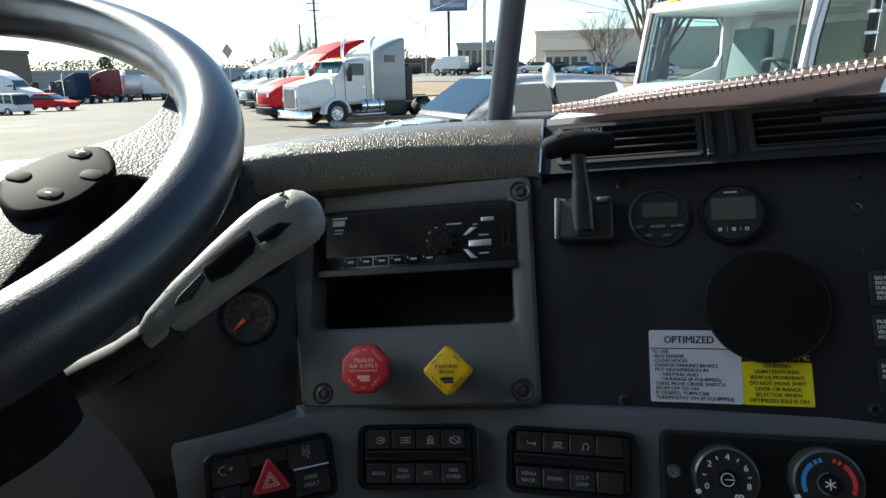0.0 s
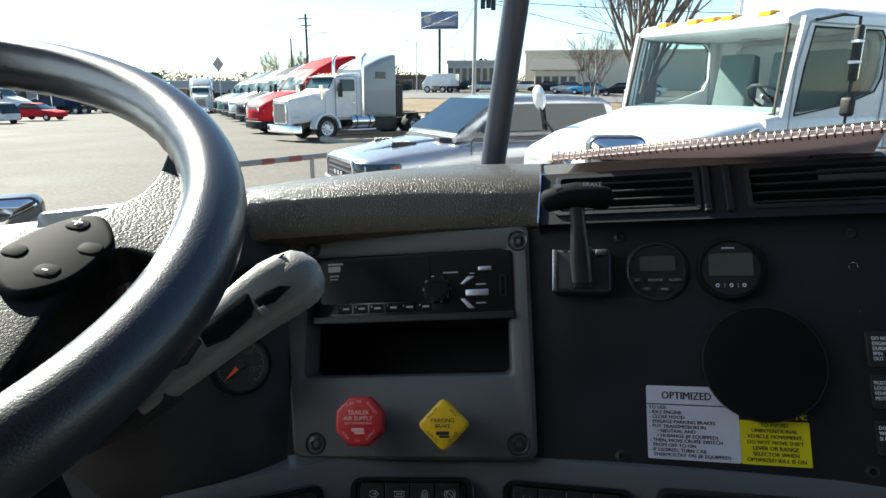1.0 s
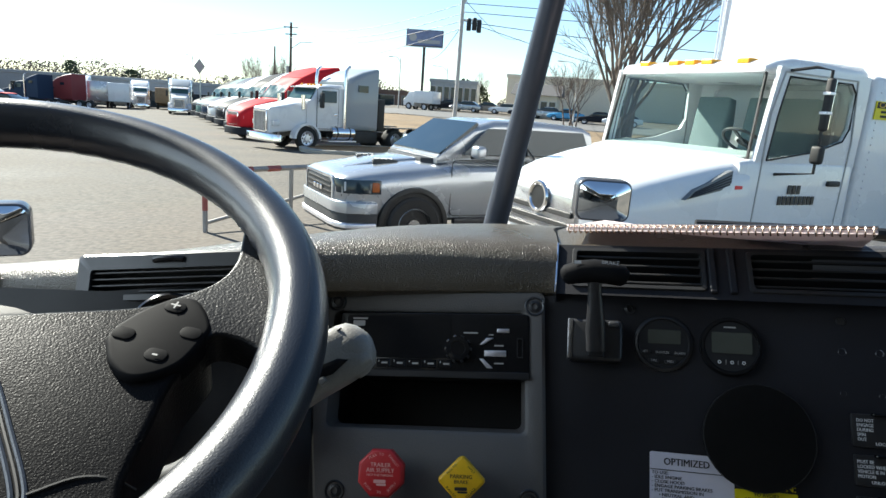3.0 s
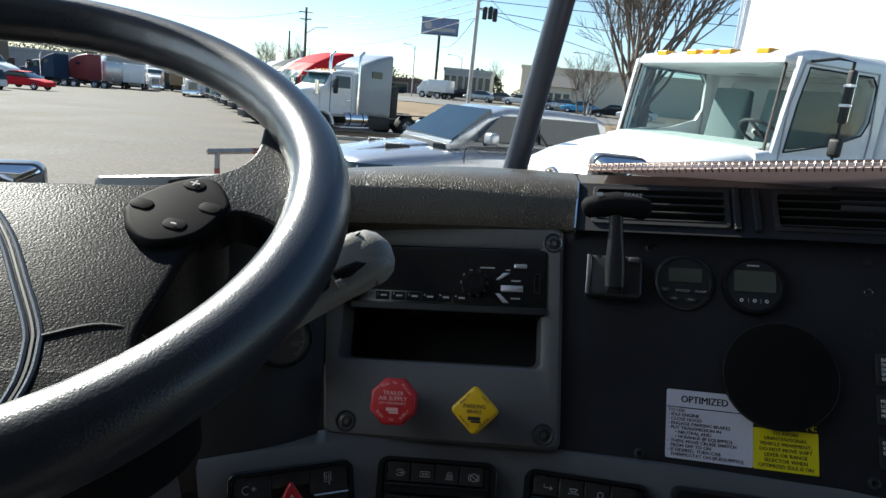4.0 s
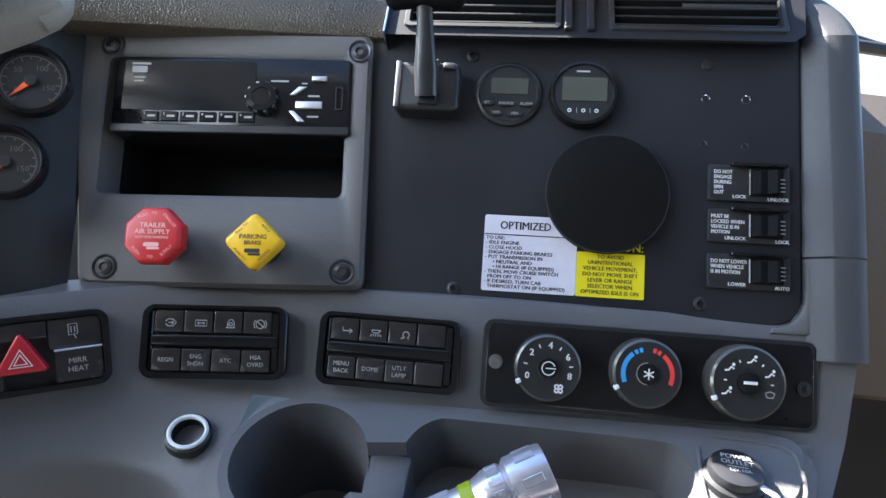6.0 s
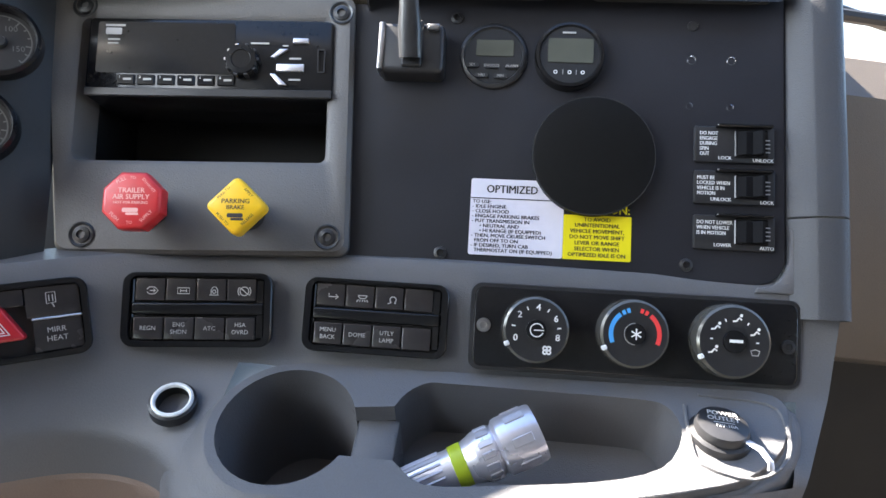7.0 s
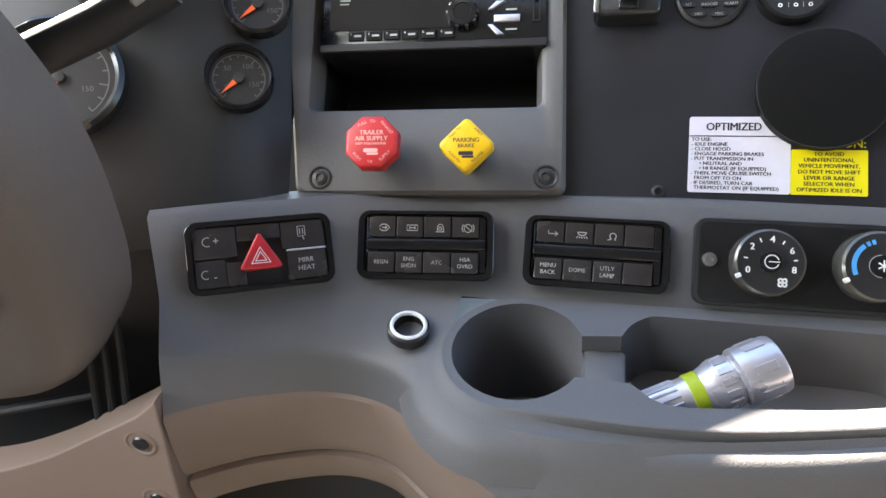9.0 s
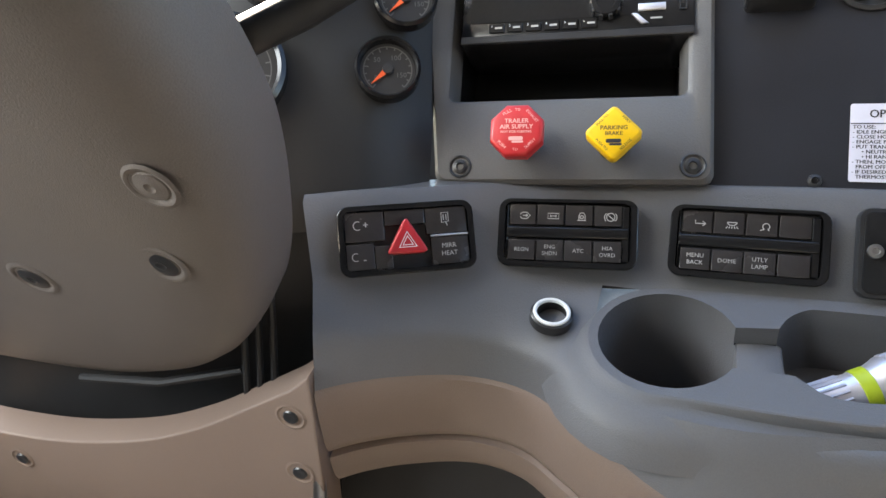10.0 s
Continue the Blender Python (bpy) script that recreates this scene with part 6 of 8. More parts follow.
def place(x, y, yaw, z=None):
    """Vehicle frame: x back from the nose, y to its right, z up."""
    a = radians(yaw)
    c, s = math.cos(a), math.sin(a)
    return Matrix(((-c, s, 0, x), (-s, -c, 0, y), (0, 0, 1, ground_z(x, y) if z is None else z), (0, 0, 0, 1)))


# in vehicle frames: x back from the nose, z up, the vehicle's left side is y < 0
def loft(sections, mat_index=None):
    """Body from cross sections: (x, half width, z low, z high, roundness)."""
    bm = bmesh.new()
    rows = []
    for x, hw, z0, z1, r in sections:
        loop = rrect(-hw, hw, z0, z1, max(0.01, min(r, hw * 0.95, (z1 - z0) * 0.48)), 4)
        rows.append([(x, a, b) for a, b in loop])
    g = skin(bm, rows, close=True)
    bm.faces.new(g[0][::-1])
    bm.faces.new(g[-1])
    return bm


def panel_on(parent, name, pts, mat, label="", thick=0.02):
    """A thick pane through 3D corner points."""
    P = [Vector(p) for p in pts]
    n = (P[1] - P[0]).cross(P[2] - P[0]).normalized()
    bm = bmesh.new()
    a = [bm.verts.new(p + n * thick / 2) for p in P]
    b = [bm.verts.new(p - n * thick / 2) for p in P]
    k = len(P)
    bm.faces.new(a)
    bm.faces.new(b[::-1])
    for i in range(k):
        bm.faces.new((a[i], b[i], b[(i + 1) % k], a[(i + 1) % k]))
    return part(name, bm, mat, parent, label, smooth=0)


def wheel_at(parent, x, y, r, width, rim_mat, lugs=8):
    m = Matrix.Translation((x, y, r)) @ pose(0, 0, 0, 90 if y < 0 else -90, 0, 0)
    bm = bmesh.new()
    lathe(bm, [(r * 0.6, -width * 0.5), (r * 0.9, -width * 0.5), (r * 0.98, -width * 0.4), (r, -width * 0.2), (r, width * 0.2), (r * 0.98, width * 0.4), (r * 0.9, width * 0.5), (r * 0.62, width * 0.48), (r * 0.6, width * 0.3)], 36)
    wh = part("wheel", bm, RUBBER, parent, m=m)
    bm = bmesh.new()
    lathe(bm, [(r * 0.62, width * 0.42), (r * 0.58, width * 0.46), (r * 0.54, width * 0.25), (r * 0.4, width * 0.15), (r * 0.25, width * 0.2), (r * 0.22, width * 0.42), (0, width * 0.44)], 32)
    rim = part("rim", bm, rim_mat, wh)
    for k in range(lugs):
        a = 2 * math.pi * k / lugs
        bm = bmesh.new()
        prism(bm, circle(r * 0.4 * math.cos(a), r * 0.4 * math.sin(a), r * 0.07, 10), width * 0.1, width * 0.21)
        part("rim_hole", bm, CHASSIS, rim)


SLEEPG = material("blue_grey_sleeper_paint", (0.3, 0.33, 0.36), 0.35, vary=0.04, coat=0.4, big=1)


def semi(x, y, yaw, paint, kind="classic", detail=True, label="white semi truck tractor with sleeper parked on the lot", z=None, group="parked semi trucks"):
    t = thing("semi_truck", place(x, y, yaw, z), label, "truck", group)
    aero = kind == "aero"
    # hood
    if aero:
        hood = loft([(-0.05, 0.6, 0.6, 1.2, 0.25), (0.05, 0.8, 0.55, 1.42, 0.3), (0.3, 0.95, 0.52, 1.62, 0.35), (0.8, 1.06, 0.6, 1.82, 0.35), (1.5, 1.12, 0.95, 2.02, 0.28), (2.0, 1.12, 0.95, 2.12, 0.22)])
        cabm = loft([(1.75, 1.02, 0.9, 2.02, 0.1), (2.05, 1.05, 0.9, 2.15, 0.12), (2.6, 1.08, 0.9, 2.85, 0.15), (3.3, 1.1, 0.9, 3.3, 0.2)])
        sleep = loft([(3.3, 1.15, 0.9, 3.32, 0.2), (4.2, 1.2, 0.9, 3.75, 0.22), (5.3, 1.24, 0.9, 4.0, 0.22), (5.6, 1.24, 0.9, 4.02, 0.2)])
        ws = [(2.08, -0.95, 2.18), (2.62, -0.88, 2.84), (2.62, 0.88, 2.84), (2.08, 0.95, 2.18)]
        wheel_x = 1.15
    else:
        hood = loft([(-0.15, 0.62, 0.75, 1.7, 0.08), (-0.1, 0.68, 0.7, 1.75, 0.1), (0.5, 0.78, 0.75, 1.88, 0.12), (1.55, 0.88, 0.9, 2.1, 0.15)])
        cabm = loft([(1.5, 0.95, 0.85, 2.1, 0.08), (1.75, 1.0, 0.85, 2.2, 0.1), (2.1, 1.02, 0.85, 2.75, 0.15), (2.6, 1.03, 0.85, 2.86, 0.18), (3.35, 1.03, 0.85, 2.9, 0.18)])
        sleep = loft([(3.4, 1.0, 0.9, 3.05, 0.25), (3.7, 1.15, 0.9, 3.25, 0.3), (4.4, 1.2, 0.9, 3.55, 0.28), (5.1, 1.22, 0.9, 3.74, 0.2), (5.2, 1.22, 0.9, 3.74, 0.15)])
        ws = [(1.72, -0.86, 2.2), (2.02, -0.82, 2.68), (2.02, 0.82, 2.68), (1.72, 0.86, 2.2)]
        wheel_x = 1.45
    part("hood", hood, paint, t)
    part("cab", cabm, paint, t)
    part("sleeper", sleep, paint if aero or not detail else SLEEPG, t)
    panel_on(t, "windscreen", ws, TEALGLASS, thick=0.05)
    bm = bmesh.new()
    box(bm, 1.0, 7.9, -0.45, 0.45, 0.55, 0.85, 0.03, 1)
    part("chassis", bm, CHASSIS, t)
    bm = bmesh.new()
    if aero:
        prism(bm, [(-0.1, -0.75), (0.05, -1.02), (0.3, -1.17), (0.62, -1.18), (0.62, 1.18), (0.3, 1.17), (0.05, 1.02), (-0.1, 0.75)], 0.3, 0.66, 0.06, 3)
    else:
        prism(bm, [(-0.3, -0.95), (-0.22, -1.1), (0.0, -1.16), (0.12, -1.16), (0.12, 1.16), (0.0, 1.16), (-0.22, 1.1), (-0.3, 0.95)], 0.36, 0.68, 0.04, 2)
    part("bumper", bm, DARKP if aero else CHROME, t)
    for sy in (-1, 1):
        bm = bmesh.new()
        arch = [(wheel_x + 0.68 * math.cos(radians(a)), 0.52 + 0.66 * math.sin(radians(a))) for a in range(0, 181, 12)]
        inner = [(wheel_x + 0.58 * math.cos(radians(a)), 0.52 + 0.57 * math.sin(radians(a))) for a in range(180, -1, -12)]
        prism(bm, arch + inner, 0, 0.42, 0.03, 2, m=Matrix(((1, 0, 0, 0), (0, 0, -1 if sy > 0 else 1, 1.16 * sy), (0, 1, 0, 0), (0, 0, 0, 1))))
        part("fender", bm, paint, t)
        wheel_at(t, wheel_x, 0.98 * sy, 0.52, 0.3, ALU)
        if detail or sy < 0:
            for wx in (6.45, 7.75):
                wheel_at(t, wx, 0.92 * sy, 0.52, 0.55, ALU)
        x0, x1 = (2.7, 3.2) if aero else (2.25, 2.95)
        zs = 2.2 if aero else 2.1
        xa = x0 - 0.25
        panel_on(t, "side_window", [(xa, 1.075 * sy, zs), (x1, 1.085 * sy, zs), (x1, 1.06 * sy, zs + 0.5), (xa + 0.2, 1.05 * sy, zs + 0.5)], DARKGLASS, thick=0.03)
        bm = bmesh.new()
        lathe(bm, [(0, -0.62), (0.3, -0.62), (0.31, -0.58), (0.31, 0.58), (0.3, 0.62), (0, 0.62)], 28, m=Matrix.Translation((3.3, 0.95 * sy, 0.78)) @ pose(0, 0, 0, 0, 90, 0))
        tank = part("fuel_tank", bm, CHROME, t)
        for sx in (2.95, 3.65):
            bm = bmesh.new()
            lathe(bm, [(0.315, -0.03), (0.322, -0.02), (0.322, 0.02), (0.315, 0.03)], 24, m=Matrix.Translation((sx, 0.95 * sy, 0.78)) @ pose(0, 0, 0, 0, 90, 0))
            part("tank_strap", bm, CHASSIS, tank)
        bm = bmesh.new()
        box(bm, 2.45, 4.0, 0.95 * sy - 0.3, 0.95 * sy + 0.3, 0.4, 0.46, 0.01, 1)
        part("step", bm, ALU, t)
        bm = bmesh.new()
        prism(bm, rrect(0.0, 0.32, 1.0, 1.22, 0.04, 3), 0, 0.12, 0.02, 2, m=Matrix(((1, 0, 0, -0.08 if not aero else 0.1), (0, 0, sy, (0.72 if not aero else 0.72) * sy), (0, 1, 0, 0), (0, 0, 0, 1))))
        part("headlight", bm, LENS, t)
        bm = bmesh.new()
        box(bm, 1.95, 2.1, 1.3 * sy - 0.1, 1.3 * sy + 0.1, 1.85, 2.5, 0.04, 2)
        mr = part("mirror", bm, CHASSIS, t)
        bm = bmesh.new()
        tube(bm, [(2.15, 1.02 * sy, 2.35), (2.05, 1.3 * sy, 2.35)], 0.02, 8)
        part("mirror_arm", bm, CHASSIS, mr)
        if not aero:
            bm = bmesh.new()
            tube(bm, [(3.37, 1.12 * sy, 0.9), (3.37, 1.12 * sy, 3.2), (3.42, 1.12 * sy, 3.55), (3.6, 1.12 * sy, 3.72)], 0.07, 12)
            part("exhaust_stack", bm, CHROME, t)
            bm = bmesh.new()
            tube(bm, [(1.3, 0.95 * sy, 1.75), (1.3, 0.95 * sy, 2.35)], 0.09, 12)
            part("air_cleaner", bm, CHROME, t)
        panel_on(t, "sleeper_window", [(4.05, 1.215 * sy, 2.65), (4.6, 1.225 * sy, 2.65), (4.6, 1.225 * sy, 2.95), (4.05, 1.21 * sy, 2.95)], DARKGLASS, thick=0.03)
        if detail:
            bm = bmesh.new()
            frame_bar(bm, rrect(1.95, 3.1, 0.95, 2.72, 0.08, 3), rrect(1.965, 3.085, 0.965, 2.705, 0.07, 3), -0.01, 0.004)
            put(bm, bm.verts[:], Matrix(((1, 0, 0, 0), (0, 0, sy, 1.032 * sy), (0, 1, 0, 0), (0, 0, 0, 1))))
            part("door_seam", bm, CHASSIS, t)
            bm = bmesh.new()
            box(bm, 2.85, 3.02, 1.035 * sy - 0.02, 1.035 * sy + 0.03, 1.55, 1.62, 0.012, 2)
            part("door_handle", bm, CHROME, t)
            bm = bmesh.new()
            box(bm, 3.95, 5.35, 1.02 * sy - 0.06, 1.02 * sy + 0.06, 0.35, 0.9, 0.03, 2)
            part("side_skirt", bm, CHASSIS, t, "dark chassis skirt")
            bm = bmesh.new()
            box(bm, 6.0, 8.1, 0.92 * sy - 0.3, 0.92 * sy + 0.3, 1.06, 1.1, 0.02, 2)
            part("rear_fender", bm, CHASSIS, t)
            bm = bmesh.new()
            box(bm, 1.78, 2.05, -0.85, 0.85, 2.66, 2.72, 0.02, 2)
            part("sun_visor", bm, paint, t)
    # grille
    gx = -0.17 if not aero else 0.0
    bm = bmesh.new()
    frame_bar(bm, rrect(-0.52, 0.52, 0.72, 1.62 if not aero else 1.4, 0.06, 3), rrect(-0.46, 0.46, 0.78, 1.56 if not aero else 1.34, 0.05, 3), 0, 0.05, 0.02)
    put(bm, bm.verts[:], Matrix(((0, 0, -1, gx), (1, 0, 0, 0), (0, 1, 0, 0), (0, 0, 0, 1))))
    gr = part("grille", bm, CHROME, t)
    for k in range(9):
        bm = bmesh.new()
        yy = -0.42 + 0.105 * k
        box(bm, gx - 0.04, gx - 0.01, yy - 0.015, yy + 0.015, 0.78, 1.56 if not aero else 1.34, 0.005, 1)
        part("grille_bar", bm, ALU, gr)
    bm = bmesh.new()
    box(bm, gx - 0.012, gx - 0.002, -0.48, 0.48, 0.76, 1.58 if not aero else 1.36)
    part("grille_mesh", bm, CHASSIS, gr)
    if detail:
        for k in range(5):
            bm = bmesh.new()
            yy = (-0.75, -0.25, 0, 0.25, 0.75)[k]
            box(bm, 2.28, 2.36, yy - 0.05, yy + 0.05, 2.8 if not aero else 2.62, 2.87 if not aero else 2.7, 0.015, 2)
            part("roof_marker", bm, AMBER, t)
        bm = bmesh.new()
        box(bm, 5.35, 5.75, -1.1, 1.1, 0.9, 2.4, 0.04, 2)
        part("rear_guard", bm, CHASSIS, t, "black frame behind the sleeper")
        bm = bmesh.new()
        prism(bm, circle(7.1, 0, 0.45, 24), 0.85, 1.05, 0.03, 2)
        part("fifth_wheel", bm, CHASSIS, t)
        for sy in (-1, 1):
            bm = bmesh.new()
            box(bm, 8.05, 8.1, 0.92 * sy - 0.3, 0.92 * sy + 0.3, 0.3, 1.0, 0.01, 1)
            part("mud_flap", bm, CHASSIS, t)
    return t


semi(-10.98, 26.29, 232.9, PAINT, "classic", True, "white long-nosed semi truck with grey sleeper and chrome tank")
ROW = ((REDPAINT, "red aerodynamic semi truck with tall roof fairing in the row"), (PAINT, "white aerodynamic semi truck parked in the row"), (DARKP, "black aerodynamic semi truck parked in the row"), (PAINT, "white aerodynamic semi truck parked in the row"), (BLUEP, "dark blue aerodynamic semi truck parked in the row"), (TEAL, "teal semi truck parked in the row"), (DARKP, "black aerodynamic semi truck parked in the row"))
for k, (paint, label) in enumerate(ROW):
    dx, dy = (-3.6, 4.7) if k == 0 else (-2.95 * (k + 1), 4.65 * (k + 1))
    semi(-10.98 + dx, 26.29 + dy, 232.9, paint, "aero", False, label)

# ---- silver pickup ----
AMBERD = material("dull_amber_lens", (0.4, 0.1, 0.02), 0.25, vary=0.08)
BUMPD = material("dark_lower_bumper", (0.03, 0.03, 0.032), 0.55, vary=0.15, scale=20)


def pickup(x, y, yaw):
    t = thing("pickup_truck", place(x, y, yaw), "silver grey crew cab pickup with tinted windows, parked", "pickup")
    rows = []
    for px, hw, zl, zs, zt in ((-0.02, 0.7, 0.66, 1.0, 1.05), (0.03, 0.84, 0.56, 1.05, 1.09), (0.14, 0.93, 0.5, 1.08, 1.14), (0.35, 0.985, 0.46, 1.11, 1.19), (0.7, 1.015, 0.45, 1.15, 1.25), (1.2, 1.03, 0.45, 1.19, 1.31), (1.65, 1.03, 0.45, 1.24, 1.34), (2.9, 1.03, 0.45, 1.27, 1.33), (4.25, 1.03, 0.45, 1.3, 1.34), (4.36, 1.03, 0.47, 1.38, 1.4), (5.6, 1.01, 0.5, 1.39, 1.41), (5.75, 0.98, 0.54, 1.36, 1.4)):
        half = [(0.0, zl), (0.8 * hw, zl), (0.955 * hw, zl + 0.07), (0.985 * hw, zl + 0.26), (hw, zs - 0.2), (0.99 * hw, zs - 0.08), (0.955 * hw, zs - 0.01), (0.86 * hw, zs + (zt - zs) * 0.45), (0.6 * hw, zs + (zt - zs) * 0.85), (0.3 * hw, zt)]
        rows.append([(px, a, b) for a, b in half] + [(px, 0.0, zt + 0.004)] + [(px, -a, b) for a, b in half[:0:-1]])
    body = bmesh.new()
    g = skin(body, rows, close=True)
    body.faces.new(g[0][::-1])
    body.faces.new(g[-1])
    part("body", body, SILVER, t, smooth=50)
    roof = loft([(1.45, 0.86, 1.3, 1.4, 0.03), (1.75, 0.82, 1.3, 1.62, 0.08), (2.1, 0.76, 1.3, 1.85, 0.12), (2.5, 0.74, 1.3, 1.96, 0.14), (3.4, 0.76, 1.3, 1.98, 0.14), (4.18, 0.77, 1.3, 1.94, 0.12), (4.34, 0.8, 1.3, 1.86, 0.1), (4.42, 0.84, 1.3, 1.45, 0.05)])
    part("roof", roof, SILVER, t)
    panel_on(t, "windscreen", [(1.5, -0.84, 1.43), (2.18, -0.72, 1.9), (2.18, 0.72, 1.9), (1.5, 0.84, 1.43)], DARKGLASS, thick=0.05)
    for sy in (-1, 1):
        panel_on(t, "side_window", [(1.85, 0.905 * sy, 1.44), (2.9, 0.905 * sy, 1.45), (2.9, 0.79 * sy, 1.84), (2.3, 0.8 * sy, 1.83)], DARKGLASS, thick=0.06)
        panel_on(t, "side_window", [(3.0, 0.905 * sy, 1.45), (4.24, 0.905 * sy, 1.48), (4.14, 0.8 * sy, 1.84), (3.0, 0.79 * sy, 1.84)], DARKGLASS, thick=0.06)
        for x0, x1 in ((1.62, 2.95), (2.97, 4.1)):
            bm = bmesh.new()
            frame_bar(bm, rrect(x0, x1, 0.55, 1.38, 0.08, 3), rrect(x0 + 0.012, x1 - 0.012, 0.562, 1.368, 0.07, 3), -0.01, 0.002)
            put(bm, bm.verts[:], Matrix(((1, 0, 0, 0), (0, 0, sy, 1.021 * sy), (0, 1, 0, 0), (0, 0, 0, 1))))
            part("door_seam", bm, CHASSIS, t)
            bm = bmesh.new()
            box(bm, x1 - 0.26, x1 - 0.06, 1.02 * sy - 0.03, 1.02 * sy + 0.03, 1.2, 1.25, 0.012, 2)
            part("door_handle", bm, SILVER, t)
        bm = bmesh.new()
        tube(bm, [(1.95, 1.0 * sy, 1.42), (1.98, 1.12 * sy, 1.45)], 0.03, 8)
        mr = part("mirror_arm", bm, CHASSIS, t)
        bm = bmesh.new()
        box(bm, 1.86, 2.02, 1.12 * sy - 0.03 if sy > 0 else 1.12 * sy - 0.2, 1.12 * sy + 0.2 if sy > 0 else 1.12 * sy + 0.03, 1.42, 1.6, 0.05, 3)
        part("mirror", bm, SILVER, mr)
        plan = [(-0.03, 0.6), (-0.005, 0.78), (0.08, 0.905), (0.25, 0.975), (0.5, 1.012), (0.54, 1.005), (0.5, 0.97), (0.25, 0.93), (0.1, 0.86), (0.03, 0.6)]
        bm = bmesh.new()
        prism(bm, [(a, b * sy) for a, b in plan], 0.87, 1.06, 0.012, 2)
        hl = part("headlight", bm, DARKGLASS, t)
        for nm, x0, x1, mt in (("lamp", 0.05, 0.19, LENS), ("lamp", 0.21, 0.34, LENS), ("indicator", 0.41, 0.5, AMBERD)):
            bm = bmesh.new()
            ya, yb = 0.87 + (x0 - 0.05) * 0.36, 0.87 + (x1 - 0.05) * 0.36
            prism(bm, [(x0, (ya + 0.012) * sy), (x1, (yb + 0.006) * sy), (x1, (yb - 0.05) * sy), (x0, (ya - 0.05) * sy)], 0.9, 1.03, 0.01, 2)
            part(nm, bm, mt, hl)
        for wx in (1.05, 4.75):
            bm = bmesh.new()
            arch = [(wx + 0.55 * math.cos(radians(a)), 0.42 + 0.55 * math.sin(radians(a))) for a in range(0, 181, 12)]
            inner = [(wx + 0.47 * math.cos(radians(a)), 0.42 + 0.47 * math.sin(radians(a))) for a in range(180, -1, -12)]
            prism(bm, arch + inner, -0.05, 0.03, 0.015, 2, m=Matrix(((1, 0, 0, 0), (0, 0, sy, 1.02 * sy), (0, 1, 0, 0), (0, 0, 0, 1))))
            part("wheel_arch", bm, CHASSIS, t)
            bm = bmesh.new()
            prism(bm, inner, -0.12, 0.012, 0, m=Matrix(((1, 0, 0, 0), (0, 0, sy, 1.012 * sy), (0, 1, 0, 0), (0, 0, 0, 1))))
            part("wheel_well", bm, DEEP, t)
            wheel_at(t, wx, 0.93 * sy, 0.42, 0.3, STEEL, 6)
    part("hood_bulge", loft([(0.25, 0.3, 1.0, 1.175, 0.05), (0.7, 0.42, 1.05, 1.285, 0.07), (1.5, 0.5, 1.05, 1.365, 0.07)]), SILVER, t)
    for sy in (-1, 1):
        bm = bmesh.new()
        prism(bm, [(0.62, 0.34 * sy - 0.11), (0.98, 0.4 * sy - 0.12), (1.0, 0.4 * sy + 0.12), (0.68, 0.34 * sy + 0.11)], 1.2, 1.3, 0.01, 1)
        hv2 = part("hood_vent", bm, BUMPD, t, "black louvred hood vent")
        for k in range(4):
            bm = bmesh.new()
            box(bm, 0.7 + 0.07 * k, 0.73 + 0.07 * k, 0.37 * sy - 0.1, 0.37 * sy + 0.1, 1.298, 1.312, 0.004, 1)
            part("louvre", bm, SATIN, hv2)
        bm = bmesh.new()
        tube(bm, [(1.5, 0.1 * sy, 1.4), (1.62, 0.75 * sy, 1.48)], 0.012, 6)
        part("wiper", bm, CHASSIS, t)
    bm = bmesh.new()
    prism(bm, [(1.3, -0.62), (1.53, -0.8), (1.53, 0.8), (1.3, 0.62)], 1.28, 1.37, 0.02, 2)
    part("cowl", bm, BUMPD, t, "black raised cowl below the windscreen")
    nose = Matrix(((0, 0, -1, 0.0), (1, 0, 0, 0), (0, 1, 0, 0), (0, 0, 0, 1)))
    bm = bmesh.new()
    prism(bm, rrect(-0.6, 0.6, 0.64, 1.04, 0.09, 5), -0.05, 0.035, 0.02, 2, m=nose)
    gr = part("grille", bm, BUMPD, t, "black grille with bright bar")
    bm = bmesh.new()
    frame_bar(bm, rrect(-0.66, 0.66, 0.6, 1.08, 0.12, 5), rrect(-0.6, 0.6, 0.65, 1.035, 0.09, 5), 0.0, 0.045, 0.012)
    put(bm, bm.verts[:], nose)
    part("grille_frame", bm, SILVER, gr)
    for k in range(5):
        bm = bmesh.new()
        box(bm, -0.05, -0.03, -0.55, 0.55, 0.69 + 0.07 * k, 0.705 + 0.07 * k)
        part("grille_bar", bm, SATIN, gr)
    for k in range(3):
        bm = bmesh.new()
        box(bm, -0.06, -0.045, -0.2 + 0.15 * k, -0.1 + 0.15 * k, 0.82, 0.89, 0.006, 1)
        part("badge_bar", bm, CHROME, gr)
    front = [(-0.07, -0.6), (-0.04, -0.8), (0.06, -0.96), (0.3, -1.035), (0.48, -1.04), (0.48, 1.04), (0.3, 1.035), (0.06, 0.96), (-0.04, 0.8), (-0.07, 0.6)]
    for nm, z0, z1, grow, mt, lb in (("bumper", 0.6, 0.76, 0.0, SILVER, "silver bumper band under the headlamps"), ("lower_bumper", 0.36, 0.61, -0.012, BUMPD, "dark lower bumper"), ("bumper_lip", 0.4, 0.47, 0.012, ALU, "bright lower bumper lip")):
        bm = bmesh.new()
        prism(bm, [(a - grow, b * (1 + grow)) for a, b in front], z0, z1, 0.025, 3)
        part(nm, bm, mt, t, lb)
    for sy in (-1, 1):
        bm = bmesh.new()
        box(bm, 1.7, 4.3, 1.0 * sy - 0.06, 1.0 * sy + 0.05, 0.42, 0.52, 0.03, 2)
        part("running_board", bm, BUMPD, t)
    return t


